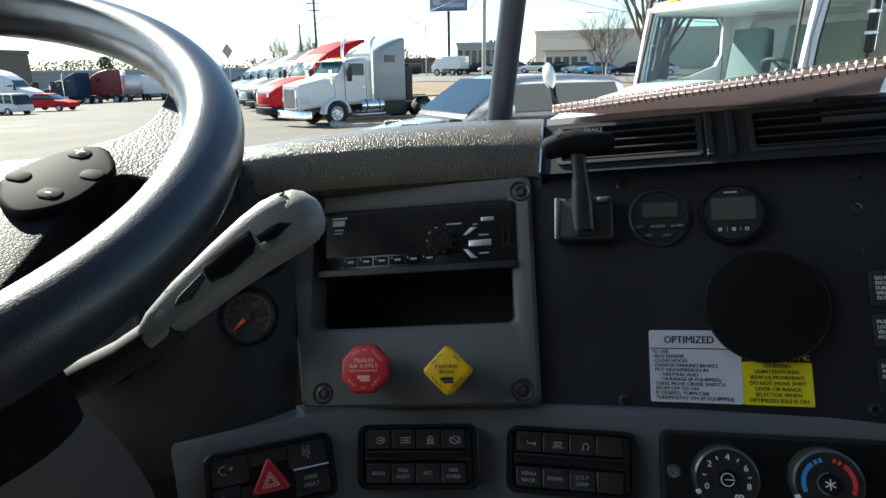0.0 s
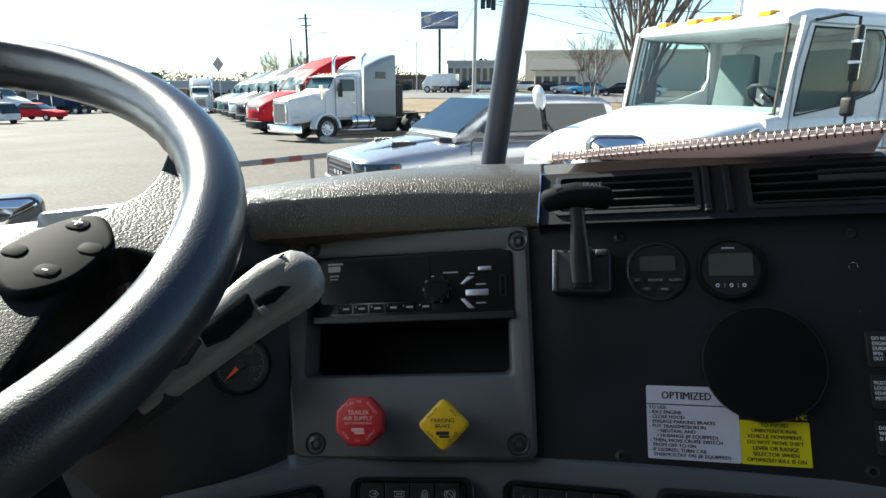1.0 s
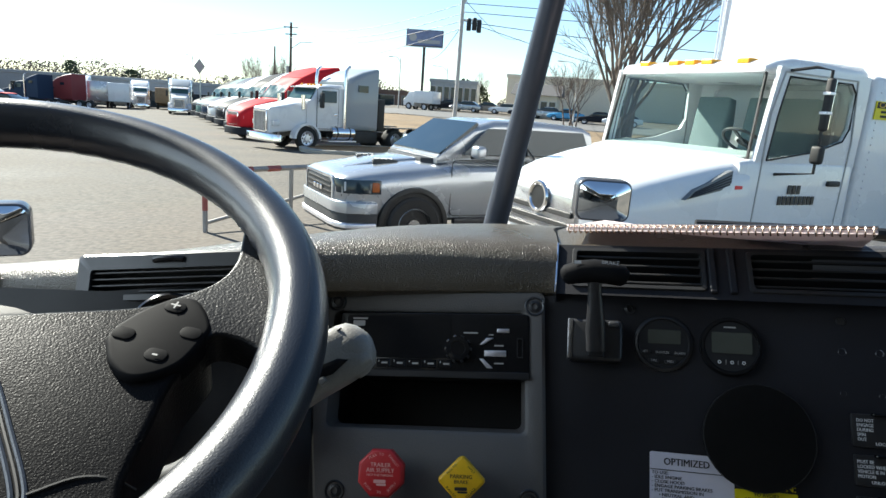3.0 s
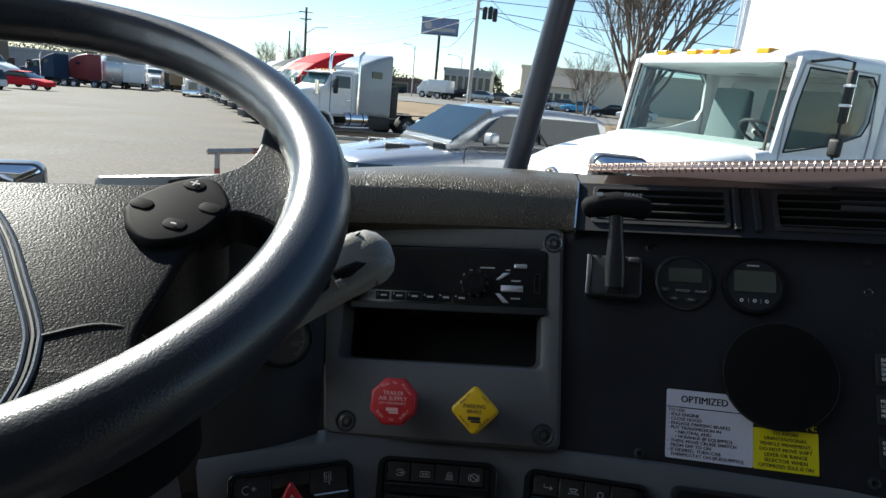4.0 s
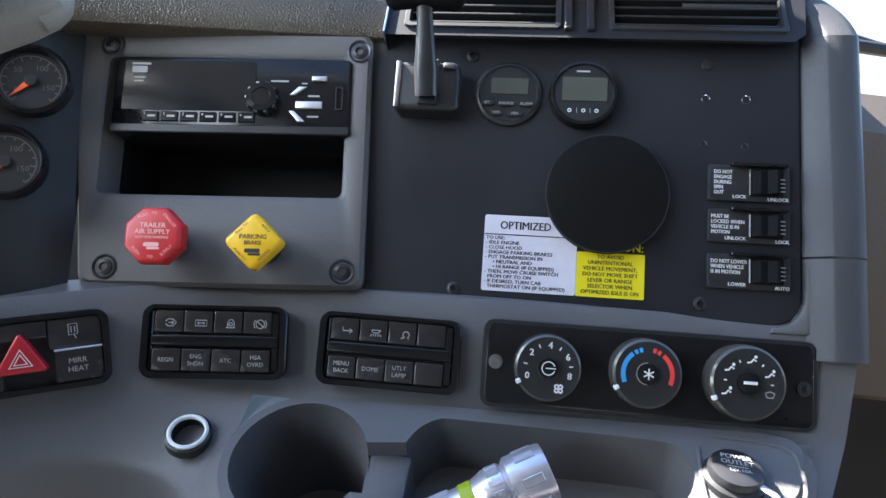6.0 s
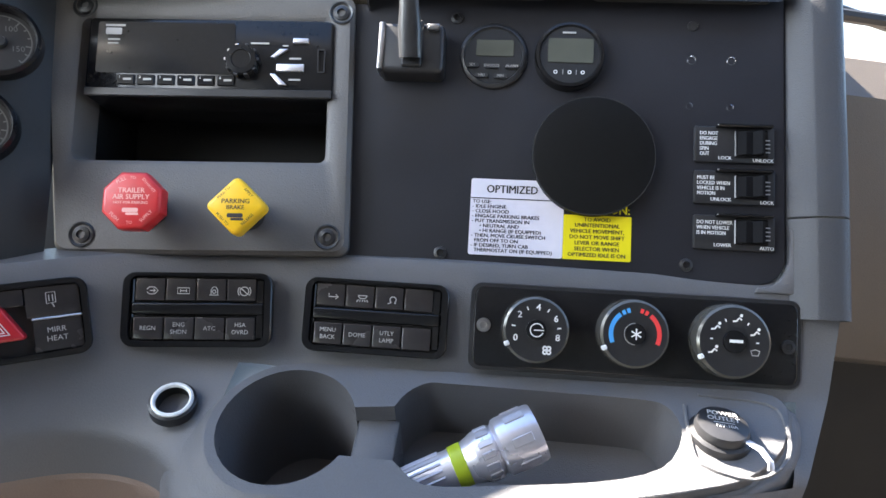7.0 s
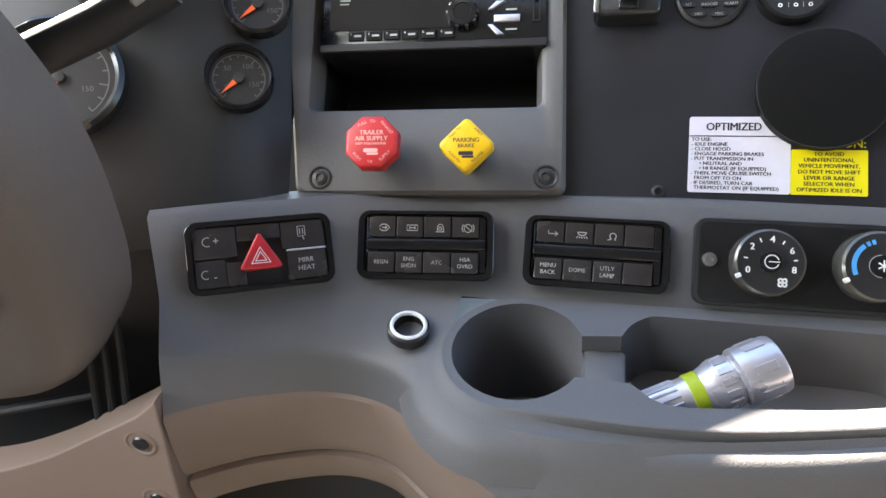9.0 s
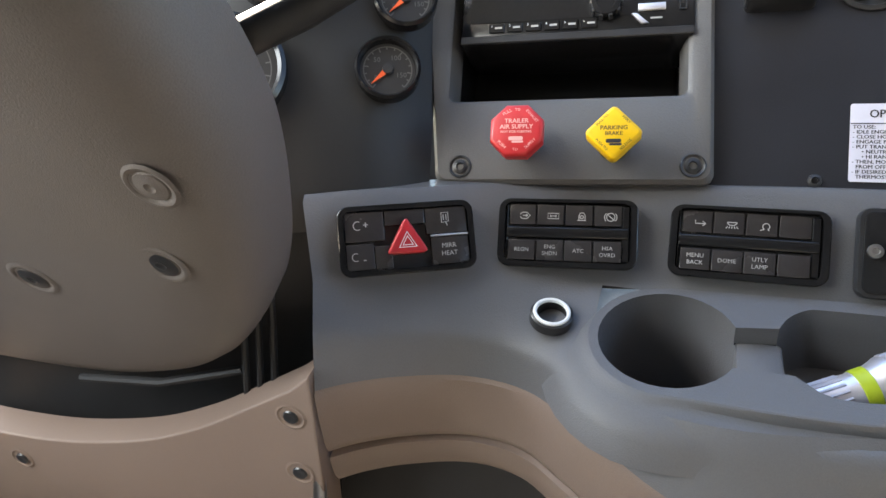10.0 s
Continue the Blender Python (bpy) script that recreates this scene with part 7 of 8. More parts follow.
pickup(-2.85, 9.03, 215.3)

# ---- white box truck beside the pickup ----
def box_truck(x, y, yaw, z):
    t = thing("box_truck", place(x, y, yaw, z), "white conventional box truck with teal windscreen, parked close by", "truck")
    hood = loft([(0.05, 0.62, 0.75, 1.3, 0.15), (0.14, 0.78, 0.7, 1.38, 0.2), (0.5, 0.92, 0.7, 1.5, 0.22), (1.0, 1.0, 0.7, 1.62, 0.22), (1.5, 1.03, 0.7, 1.71, 0.2)])
    part("hood", hood, PAINT, t)
    cabm = loft([(1.38, 1.0, 0.6, 1.68, 0.05), (1.5, 1.02, 0.6, 1.7, 0.04), (2.85, 1.02, 0.6, 1.7, 0.04), (2.95, 1.0, 0.6, 1.7, 0.04)])
    part("cab", cabm, PAINT, t)
    part("cab_roof", loft([(1.61, 0.9, 2.45, 2.5, 0.03), (1.69, 0.96, 2.43, 2.55, 0.05), (1.88, 0.98, 2.43, 2.59, 0.07), (2.85, 0.99, 2.43, 2.6, 0.07), (2.95, 0.97, 2.43, 2.56, 0.05)]), PAINT, t)
    bm = bmesh.new()
    frame_bar(bm, rrect(-0.98, 0.98, 1.6, 2.52, 0.06, 3), rrect(-0.75, 0.75, 1.82, 2.38, 0.06, 3), 0.0, 0.05)
    put(bm, bm.verts[:], Matrix(((0, 0, 1, 2.9), (1, 0, 0, 0), (0, 1, 0, 0), (0, 0, 0, 1))))
    part("rear_wall", bm, PAINT, t)
    VENTG = material("grey_vent_plastic", (0.16, 0.165, 0.17), 0.5, vary=0.1, scale=60)
    SCREEN = glass("teal_windscreen_pane", (0.82, 0.95, 0.93), gloss=0.024)
    SIDE = glass("smoked_side_pane", (0.62, 0.68, 0.66), gloss=0.015)
    SEATM = material("grey_seat_fabric", (0.11, 0.15, 0.15), 0.8, vary=0.15, scale=30)
    DASHM = material("grey_dash_plastic", (0.35, 0.4, 0.38), 0.6, vary=0.1, scale=20)
    bm = bmesh.new()
    k6 = [(1.51, -0.95, 1.69), (1.63, -0.9, 2.47), (1.63, 0.9, 2.47), (1.51, 0.95, 1.69)]
    k6i = [(1.514, -0.932, 1.708), (1.627, -0.884, 2.453), (1.627, 0.884, 2.453), (1.514, 0.932, 1.708)]
    a, b = [bm.verts.new(p) for p in k6], [bm.verts.new(p) for p in k6i]
    c, d = [bm.verts.new(Vector(p) + Vector((0.025, 0, -0.01))) for p in k6], [bm.verts.new(Vector(p) + Vector((0.025, 0, -0.01))) for p in k6i]
    for i in range(4):
        j = (i + 1) % 4
        for q in ((a[i], a[j], b[j], b[i]), (c[j], c[i], d[i], d[j]), (a[j], a[i], c[i], c[j]), (b[i], b[j], d[j], d[i])):
            bm.faces.new(q)
    part("windscreen_seal", bm, CHASSIS, t)
    bm = bmesh.new()
    bm.faces.new([bm.verts.new(Vector(p) + Vector((0.02, 0, 0))) for p in k6i])
    ws = part("windscreen", bm, SCREEN, t, "teal tinted windscreen", smooth=0)
    ws.visible_shadow = False
    bm = bmesh.new()
    prism(bm, [(1.46, 1.55), (1.9, 1.55), (1.92, 1.68), (1.8, 1.76), (1.5, 1.72)], -0.92, 0.92, 0.02, 2, m=Matrix(((1, 0, 0, 0), (0, 0, -1, 0), (0, 1, 0, 0), (0, 0, 0, 1))))
    part("dash_top", bm, DASHM, t)
    bm = bmesh.new()
    lathe(bm, [(0.21 + 0.016 * math.cos(2 * math.pi * q / 8), 0.016 * math.sin(2 * math.pi * q / 8)) for q in range(8)], 32, closed=True)
    lathe(bm, [(0.07, -0.01), (0.05, 0.01), (0, 0.012)], 16)
    box(bm, -0.2, 0.2, -0.015, 0.015, -0.01, 0.005)
    part("steering_wheel", bm, CHASSIS, t, m=Matrix.Translation((2.02, -0.48, 1.83)) @ pose(0, 0, 0, 0, 35, 0))
    for yy, hw in ((-0.48, 0.24), (0.38, 0.42)):
        bm = bmesh.new()
        prism(bm, [(2.48, 1.3), (2.66, 1.3), (2.74, 2.0), (2.72, 2.26), (2.62, 2.28), (2.58, 2.0)], yy - hw, yy + hw, 0.05, 3, m=Matrix(((1, 0, 0, 0), (0, 0, -1, 0), (0, 1, 0, 0), (0, 0, 0, 1))), both=True)
        part("seat_back", bm, SEATM, t)
    for yy in (-0.62, -0.21, 0.0, 0.21, 0.62):
        bm = bmesh.new()
        prism(bm, [(1.7, -0.06), (1.76, -0.075), (1.88, -0.06), (1.88, 0.06), (1.76, 0.075), (1.7, 0.06)], 2.53, 2.578, 0.012, 3, m=Matrix.Translation((-0.05, yy, 0)))
        part("roof_marker", bm, AMBER, t, "amber roof marker lamp")
    for sy in (-1, 1):
        win = [(1.675, 1.035 * sy, 1.7), (2.3, 1.035 * sy, 1.79), (2.68, 1.035 * sy, 1.9), (2.75, 1.03 * sy, 2.02), (2.74, 1.0 * sy, 2.34), (2.66, 1.0 * sy, 2.42), (1.79, 1.0 * sy, 2.42), (1.725, 1.02 * sy, 2.1)]
        bm = bmesh.new()
        bm.faces.new([bm.verts.new((x, 0.995 * sy, z)) for x, y, z in win])
        sw = part("side_window", bm, SIDE, t, "tinted side window", smooth=0)
        sw.visible_shadow = False
        bm = bmesh.new()
        around = [(1.53, 1.66), (2.3, 1.66), (2.93, 1.66), (2.94, 2.02), (2.94, 2.4), (2.93, 2.5), (1.665, 2.5), (1.6, 2.1)]
        frame_bar(bm, around, [(x, z) for x, y, z in win], -0.04, 0.0)
        put(bm, bm.verts[:], Matrix(((1, 0, 0, 0), (0, 0, sy, 1.015 * sy), (0, 1, 0, 0), (0, 0, 0, 1))))
        part("door_upper", bm, PAINT, t)
        bm = bmesh.new()
        tube(bm, [(x, 1.018 * sy, z) for x, y, z in win + win[:1]], 0.009, 6)
        part("window_seal", bm, CHASSIS, t)
        bm = bmesh.new()
        lp = [(1.6, 0.85), (2.78, 0.85), (2.82, 1.9), (2.74, 2.46), (1.72, 2.46), (1.62, 2.1)]
        lp2 = [(1.612, 0.862), (2.77, 0.862), (2.808, 1.9), (2.73, 2.448), (1.726, 2.448), (1.632, 2.1)]
        frame_bar(bm, lp, lp2, -0.02, 0.003)
        put(bm, bm.verts[:], Matrix(((1, 0, 0, 0), (0, 0, sy, 1.024 * sy), (0, 1, 0, 0), (0, 0, 0, 1))))
        part("door_seam", bm, DIM, t)
        bm = bmesh.new()
        box(bm, 2.56, 2.74, 1.03 * sy - 0.02, 1.03 * sy + 0.035, 1.48, 1.53, 0.012, 2)
        part("door_handle", bm, CHASSIS, t)
        # fender vent
        bm = bmesh.new()
        prism(bm, [(0.78, 1.345), (1.3, 1.45), (1.3, 1.6), (1.26, 1.595), (0.88, 1.43)], -0.03, 0.012, 0.006, 2, m=Matrix(((1, 0, 0, 0), (0, 0, sy, 1.0 * sy), (0, 1, 0, 0), (0, 0, 0, 1))))
        fv = part("fender_vent", bm, VENTG, t, "grey louvred fender vent")
        for k in range(4):
            f = 0.2 + 0.2 * k
            bm = bmesh.new()
            tube(bm, [(0.81 + 0.08 * f, 1.012 * sy, 1.352 + 0.07 * f), (1.28, 1.012 * sy, 1.455 + 0.13 * f)], 0.007, 6)
            part("louvre", bm, SATIN, fv)
        bm = bmesh.new()
        box(bm, 1.335, 1.43, 1.015 * sy - 0.012, 1.015 * sy + 0.012, 1.44, 1.475, 0.006, 1)
        part("side_marker", bm, REDP, t)
        # mirrors
        bm = bmesh.new()
        tube(bm, [(1.78, 1.02 * sy, 2.47), (1.86, 1.2 * sy, 2.5), (1.95, 1.28 * sy, 2.48), (1.95, 1.28 * sy, 1.62), (1.8, 1.02 * sy, 1.58)], 0.013, 8)
        ma = part("mirror_arm", bm, CHASSIS, t)
        bm = bmesh.new()
        box(bm, 1.93, 1.99, 1.28 * sy - 0.032, 1.28 * sy + 0.032, 1.98, 2.42, 0.02, 3)
        mh = part("mirror", bm, CHASSIS, ma)
        bm = bmesh.new()
        box(bm, 1.99, 1.996, 1.28 * sy - 0.026, 1.28 * sy + 0.026, 2.0, 2.4)
        part("mirror_pane", bm, MIRROR_OUT, mh)
        bm = bmesh.new()
        box(bm, 1.92, 1.99, 1.28 * sy - 0.055, 1.28 * sy + 0.055, 1.7, 1.86, 0.03, 3)
        part("mirror", bm, CHASSIS, ma)
        for zz in (2.12, 2.28):
            bm = bmesh.new()
            box(bm, 1.925, 1.995, 1.28 * sy - 0.038, 1.28 * sy + 0.038, zz, zz + 0.025, 0.005, 1)
            part("mirror_clamp", bm, ALU, ma)
        wheel_at(t, 0.95, 0.9 * sy, 0.48, 0.28, ALU)
        wheel_at(t, 6.2, 0.85 * sy, 0.48, 0.5, ALU)
        bm = bmesh.new()
        prism(bm, rrect(0.0, 0.35, 0.92, 1.14, 0.05, 3), -0.05, 0.03, 0.02, 2, m=Matrix(((0.6, 0, -0.8, 0.12), (0.8 * sy, 0, 0.6 * sy, 0.66 * sy), (0, 1, 0, 0), (0, 0, 0, 1))))
        part("headlight", bm, LENS, t)
    # door print: two rows of plain bars
    for x0, x1, z0, z1 in ((2.02, 2.21, 1.405, 1.485), (1.91, 2.43, 1.305, 1.385)):
        n = max(1, int((x1 - x0) / 0.055))
        for k in range(n):
            bm = bmesh.new()
            xa = x0 + (x1 - x0) * k / n
            box(bm, xa, xa + (x1 - x0) / n * 0.7, -1.032, -1.026, z0, z1)
            part("print_bar", bm, SATIN, t)
    # chrome grille with a ring badge
    bm = bmesh.new()
    prism(bm, rrect(-0.62, 0.62, 0.86, 1.3, 0.1, 4), -0.04, 0.04, 0.03, 3, m=Matrix(((0, 0, -1, 0.09), (1, 0, 0, 0), (0, 1, 0, 0), (0, 0, 0, 1))))
    gr = part("grille", bm, CHROME, t, "chrome grille surround")
    for k in range(3):
        bm = bmesh.new()
        box(bm, 0.025, 0.055, -0.5, 0.5, 0.9 + 0.1 * k, 0.95 + 0.1 * k, 0.008, 1)
        part("grille_slot", bm, CHASSIS, gr)
    bm = bmesh.new()
    lathe(bm, [(0.105, 0), (0.12, 0.02), (0.14, 0.02), (0.15, 0.0)], 32, m=Matrix(((0, 0, -1, 0.03), (1, 0, 0, 0), (0, 1, 0, 1.22), (0, 0, 0, 1))))
    part("badge_ring", bm, CHROME, gr)
    bm = bmesh.new()
    lathe(bm, [(0.108, 0.006), (0, 0.01)], 28, m=Matrix(((0, 0, -1, 0.03), (1, 0, 0, 0), (0, 1, 0, 1.22), (0, 0, 0, 1))))
    part("badge_plate", bm, SATIN, gr)
    bm = bmesh.new()
    prism(bm, rrect(-1.05, 1.05, 0.4, 0.72, 0.06, 4), -0.1, 0.1, 0.05, 3, m=Matrix(((0, 0, -1, 0.02), (1, 0, 0, 0), (0, 1, 0, 0), (0, 0, 0, 1))))
    part("bumper", bm, PAINT, t)
    # convex fender mirror on the far side
    bm = bmesh.new()
    tube(bm, [(0.55, 0.85, 1.45), (0.5, 1.0, 1.6), (0.48, 1.05, 1.72)], 0.012, 8)
    fm = part("fender_mirror_arm", bm, CHASSIS, t)
    bm = bmesh.new()
    lathe(bm, [(0, -0.05), (0.06, -0.045), (0.1, -0.02), (0.108, 0.0), (0.1, 0.012), (0, 0.03)], 28, m=Matrix.Translation((0.48, 1.07, 1.82)) @ pose(0, 0, 0, 0, 78, 0) @ Matrix.Diagonal((1.25, 1, 1, 1)))
    part("fender_mirror", bm, LENS, fm, "round convex fender mirror")
    # cargo body with a lower rounded bulkhead in front of it
    bm = bmesh.new()
    box(bm, 3.16, 9.6, -1.03, 1.03, 0.95, 3.95, 0.04, 2)
    cb = part("cargo_body", bm, PAINT, t, "tall white cargo body")
    bm = bmesh.new()
    box(bm, 2.98, 3.9, -1.036, 1.036, 0.95, 2.53, 0.05, 4)
    bh = part("bulkhead", bm, PAINT, t, "low white riveted bulkhead behind the cab")
    for sy in (-1, 1):
        bm = bmesh.new()
        tube(bm, [(3.15, 1.03 * sy, 2.5), (3.13, 1.03 * sy, 3.95)], 0.02, 8)
        part("corner_post", bm, ALU, cb)
        for k in range(20):
            bm = bmesh.new()
            lathe(bm, [(0.012, 0), (0.008, 0.006), (0, 0.007)], 8, m=Matrix.Translation((3.1, 1.036 * sy, 1.05 + 0.07 * k)) @ pose(0, 0, 0, -90 * sy, 0, 0))
            part("rivet", bm, ALU, bh)
    bm = bmesh.new()
    box(bm, 3.035, 3.61, -1.052, -1.04, 2.13, 2.3)
    sg = part("caution_sign", bm, material("yellow_sign_vinyl", (0.8, 0.68, 0.02), 0.5, vary=0.05), bh, "yellow caution sign on the bulkhead")
    bm = bmesh.new()
    box(bm, 3.045, 3.6, -1.0545, -1.0525, 2.235, 2.293)
    part("black_band", bm, INK, sg)
    ob = lettering("CAUTION", 0.075, YELLOW, sg, 0, 0, 0, "CENTER")
    ob.matrix_local = Matrix(((1.5, 0, 0, 3.32), (0, 0, -1, -1.057), (0, 1, 0, 2.264), (0, 0, 0, 1)))
    for k in range(2):
        bm = bmesh.new()
        box(bm, 3.12, 3.53, -1.0545, -1.0525, 2.15 + 0.042 * k, 2.172 + 0.042 * k)
        part("print_bar", bm, INK, sg)
    bm = bmesh.new()
    box(bm, 1.0, 9.2, -0.45, 0.45, 0.5, 0.85, 0.02, 1)
    part("chassis", bm, CHASSIS, t)
    return t


box_truck(0.21, 5.81, -146.7, 0.31)

# ---- far side: buildings, poles, trees ----
TAN = material("tan_stucco", (0.72, 0.63, 0.5), 0.85, vary=0.06, scale=3, big=0.2)
GREYB = material("grey_blue_wall_panel", (0.3, 0.33, 0.36), 0.7, vary=0.1, scale=2, big=0.15)
BROWN = material("brown_brick_wall", (0.2, 0.13, 0.1), 0.85, vary=0.15, scale=6, big=0.3)
ROOFD = material("dark_shingle_roof", (0.09, 0.085, 0.085), 0.85, vary=0.15, scale=4)
WOODP = material("weathered_pole_wood", (0.12, 0.095, 0.075), 0.9, vary=0.2, scale=6)
POLEM = material("galvanised_pole", (0.5, 0.49, 0.47), 0.6, metal=0.0, vary=0.1, scale=4)
BARK = material("grey_bark", (0.16, 0.13, 0.11), 0.95, bump=0.01, scale=14, vary=0.3)
WIRE = material("black_cable", (0.015, 0.015, 0.016), 0.6, vary=0.1)


def building(name, x, y, yaw, L, D, H, mat, label, windows=0, roof=None, wz=(0.9, 2.6), z=None):
    t = thing(name, Matrix.Translation((x, y, ground_z(x, y) if z is None else z)) @ pose(0, 0, 0, 0, 0, yaw), label, "building", "far buildings")
    bm = bmesh.new()
    box(bm, 0, L, 0, D, -1.5, H, 0.05, 1)
    part("wall", bm, mat, t)
    bm = bmesh.new()
    if roof == "gable":
        prism(bm, [(-0.6, H), (D + 0.6, H), (D / 2, H + D * 0.22)], -0.6, L + 0.6, m=Matrix(((0, 0, 1, 0), (1, 0, 0, 0), (0, 1, 0, 0), (0, 0, 0, 1))))
        part("roof", bm, ROOFD, t)
    else:
        box(bm, -0.15, L + 0.15, -0.15, D + 0.15, H - 0.35, H + 0.15, 0.04, 1)
        part("parapet", bm, mat, t)
    for k in range(windows):
        w0 = L * (k + 0.15) / windows
        w1 = L * (k + 0.85) / windows
        bm = bmesh.new()
        box(bm, w0 - 0.08, w1 + 0.08, -0.06, 0.04, wz[0] - 0.08, wz[1] + 0.08, 0.02, 1)
        fr = part("window", bm, POLEM, t)
        bm = bmesh.new()
        box(bm, w0, w1, -0.075, -0.05, wz[0], wz[1])
        part("pane", bm, DARKGLASS, fr)
    return t


BROWNB = material("brown_metal_siding", (0.13, 0.105, 0.085), 0.7, vary=0.12, scale=2, big=0.3)
building("warehouse", -110, 93, 0, 64, 20, 4.6, GREYB, "long low grey-blue warehouse across the lot", 9, wz=(0.4, 3.0), z=-1.6)
building("brown_shed", -97, 74, 0, 26, 5, 6.9, BROWNB, "tall plain brown metal shed across the lot", 0, z=-1.4)
building("glass_office", -15.3, 101, 2, 7.4, 10, 4.3, GREYB, "two storey office with tall dark windows and white frames", 7, wz=(0.6, 3.3))
building("tan_store", -3.2, 96, -4, 46, 22, 5.4, TAN, "large flat-roofed tan store building", 0)
building("small_office", -1.6, 86, -6, 5.4, 7, 2.8, TAN, "low tan building with dark gabled roof", 5, "gable", (0.8, 2.0))
building("roadside_shop", -40, 104, 8, 14, 10, 4.4, GREYB, "grey roadside shop with dark windows", 6, wz=(0.5, 3.0))
building("low_shed", -42, 112, 6, 24, 8, 3.4, BROWN, "low brown shed along the street", 5)


def pole(name, x, y, h, r0, r1, mat, label, z=None):
    zz = ground_z(x, y) if z is None else z
    t = thing(name, Matrix.Translation((x, y, zz)), label, "pole", "street poles")
    bm = bmesh.new()
    tube(bm, [(0, 0, -0.3), (0.02, 0, h * 0.5), (0, 0, h)], r0, 12, taper=[r0, (r0 + r1) / 2, r1])
    part("shaft", bm, mat, t)
    return t


# tall light pole by the street, with transformers and lamp arm
lp = pole("light_pole", -5.25, 48.0, 14.5, 0.16, 0.12, POLEM, "tall grey street pole with lamp arm and transformers")
bm = bmesh.new()
tube(bm, [(0, 0, 9.3), (0.6, 0, 10.2), (1.5, -0.1, 10.6), (2.6, -0.2, 10.5)], 0.05, 8)
arm = part("lamp_arm", bm, POLEM, lp)
bm = bmesh.new()
box(bm, 2.4, 3.1, -0.35, -0.05, 10.38, 10.55, 0.06, 2)
part("lamp_head", bm, POLEM, arm)
for dx, dz in ((0.55, 8.0), (0.95, 8.05), (1.3, 7.9)):
    bm = bmesh.new()
    lathe(bm, [(0, -0.42), (0.15, -0.42), (0.17, -0.36), (0.17, 0.36), (0.12, 0.44), (0, 0.44)], 16, m=Matrix.Translation((dx, 0, dz)))
    part("transformer", bm, CHASSIS, lp)
bm = bmesh.new()
tube(bm, [(0, 0, 8.3), (1.45, 0, 8.35)], 0.06, 6)
part("cross_bar", bm, POLEM, lp)
# wooden utility pole behind the truck row
up = pole("utility_pole", -28.6, 76.0, 10.6, 0.19, 0.13, WOODP, "weathered wooden utility pole with cross bars")
for hz, ln in ((10.0, 0.9), (9.2, 0.7)):
    bm = bmesh.new()
    box(bm, -ln, ln, -0.06, 0.06, hz, hz + 0.12, 0.01, 1)
    part("cross_bar", bm, WOODP, up)
bm = bmesh.new()
tube(bm, [(0, 0, 7.6), (1.2, 0, 8.4), (2.7, 0, 8.5)], 0.05, 8)
part("lamp_arm", bm, POLEM, up)
bm = bmesh.new()
lathe(bm, [(0, -0.4), (0.2, -0.4), (0.2, 0.4), (0, 0.42)], 14, m=Matrix.Translation((-0.35, 0, 5.2)))
part("transformer", bm, POLEM, up)
pole("utility_pole", -31.8, 79.0, 8.1, 0.15, 0.1, WOODP, "slim wooden pole behind the trucks")
# billboard
bb = pole("billboard", -15.6, 95.0, 8.9, 0.2, 0.2, CHASSIS, "roadside billboard with faded blue poster on one post", z=1.55)
bm = bmesh.new()
box(bm, -2.7, 2.7, -0.15, 0.15, 9.0, 11.3, 0.03, 1)
panel = part("board", bm, CHASSIS, bb)
bm = bmesh.new()
box(bm, -2.6, 2.6, -0.19, -0.16, 9.1, 11.2)
part("poster", bm, material("faded_blue_poster", (0.18, 0.22, 0.36), 0.6, vary=0.4, scale=1.2, big=0.5), panel, "faded blue poster")
bm = bmesh.new()
box(bm, -1.0, 2.3, -0.215, -0.195, 9.4, 9.9)
part("print_bar", bm, DIM, panel)
bm = bmesh.new()
lathe(bm, [(0, 0), (0.55, 0), (0.55, 0.02), (0, 0.02)], 20, m=Matrix.Translation((-1.7, -0.22, 10.2)) @ pose(0, 0, 0, 90, 0, 0))
part("print_disc", bm, DIM, panel)
bm = bmesh.new()
box(bm, -2.8, 2.8, -0.9, -0.2, 8.85, 8.92, 0.01, 1)
part("catwalk", bm, POLEM, bb)
# slim street lamps
for x, y, h, arm_dx in ((-18.4, 92.0, 6.9, -1.2), (-13.6, 108.0, 6.6, -2.0), (5.3, 74.0, 6.6, -1.9), (-54.0, 100.0, 8.0, -0.8)):
    s = pole("street_lamp", x, y, h, 0.1, 0.06, POLEM, "slim grey street lamp with arm")
    bm = bmesh.new()
    tube(bm, [(0, 0, h - 0.6), (arm_dx * 0.4, 0, h + 0.1), (arm_dx, 0, h + 0.15)], 0.04, 8)
    a = part("lamp_arm", bm, POLEM, s)
    bm = bmesh.new()
    box(bm, arm_dx - 0.5, arm_dx + 0.1, -0.12, 0.12, h + 0.08, h + 0.2, 0.03, 1)
    part("lamp_head", bm, POLEM, a)
# diamond street sign seen from behind
sg = pole("road_sign", -30.6, 58.0, 4.5, 0.06, 0.05, POLEM, "diamond road sign seen from the back on a post")
bm = bmesh.new()
prism(bm, [(0, -0.7), (0.56, 0), (0, 0.7), (-0.56, 0)], -0.02, 0.02, m=Matrix(((1, 0, 0, 0), (0, 0, -1, -0.08), (0, 1, 0, 4.75), (0, 0, 0, 1))))
part("plate", bm, material("grey_pink_sign_back", (0.4, 0.34, 0.34), 0.5, vary=0.06), sg)
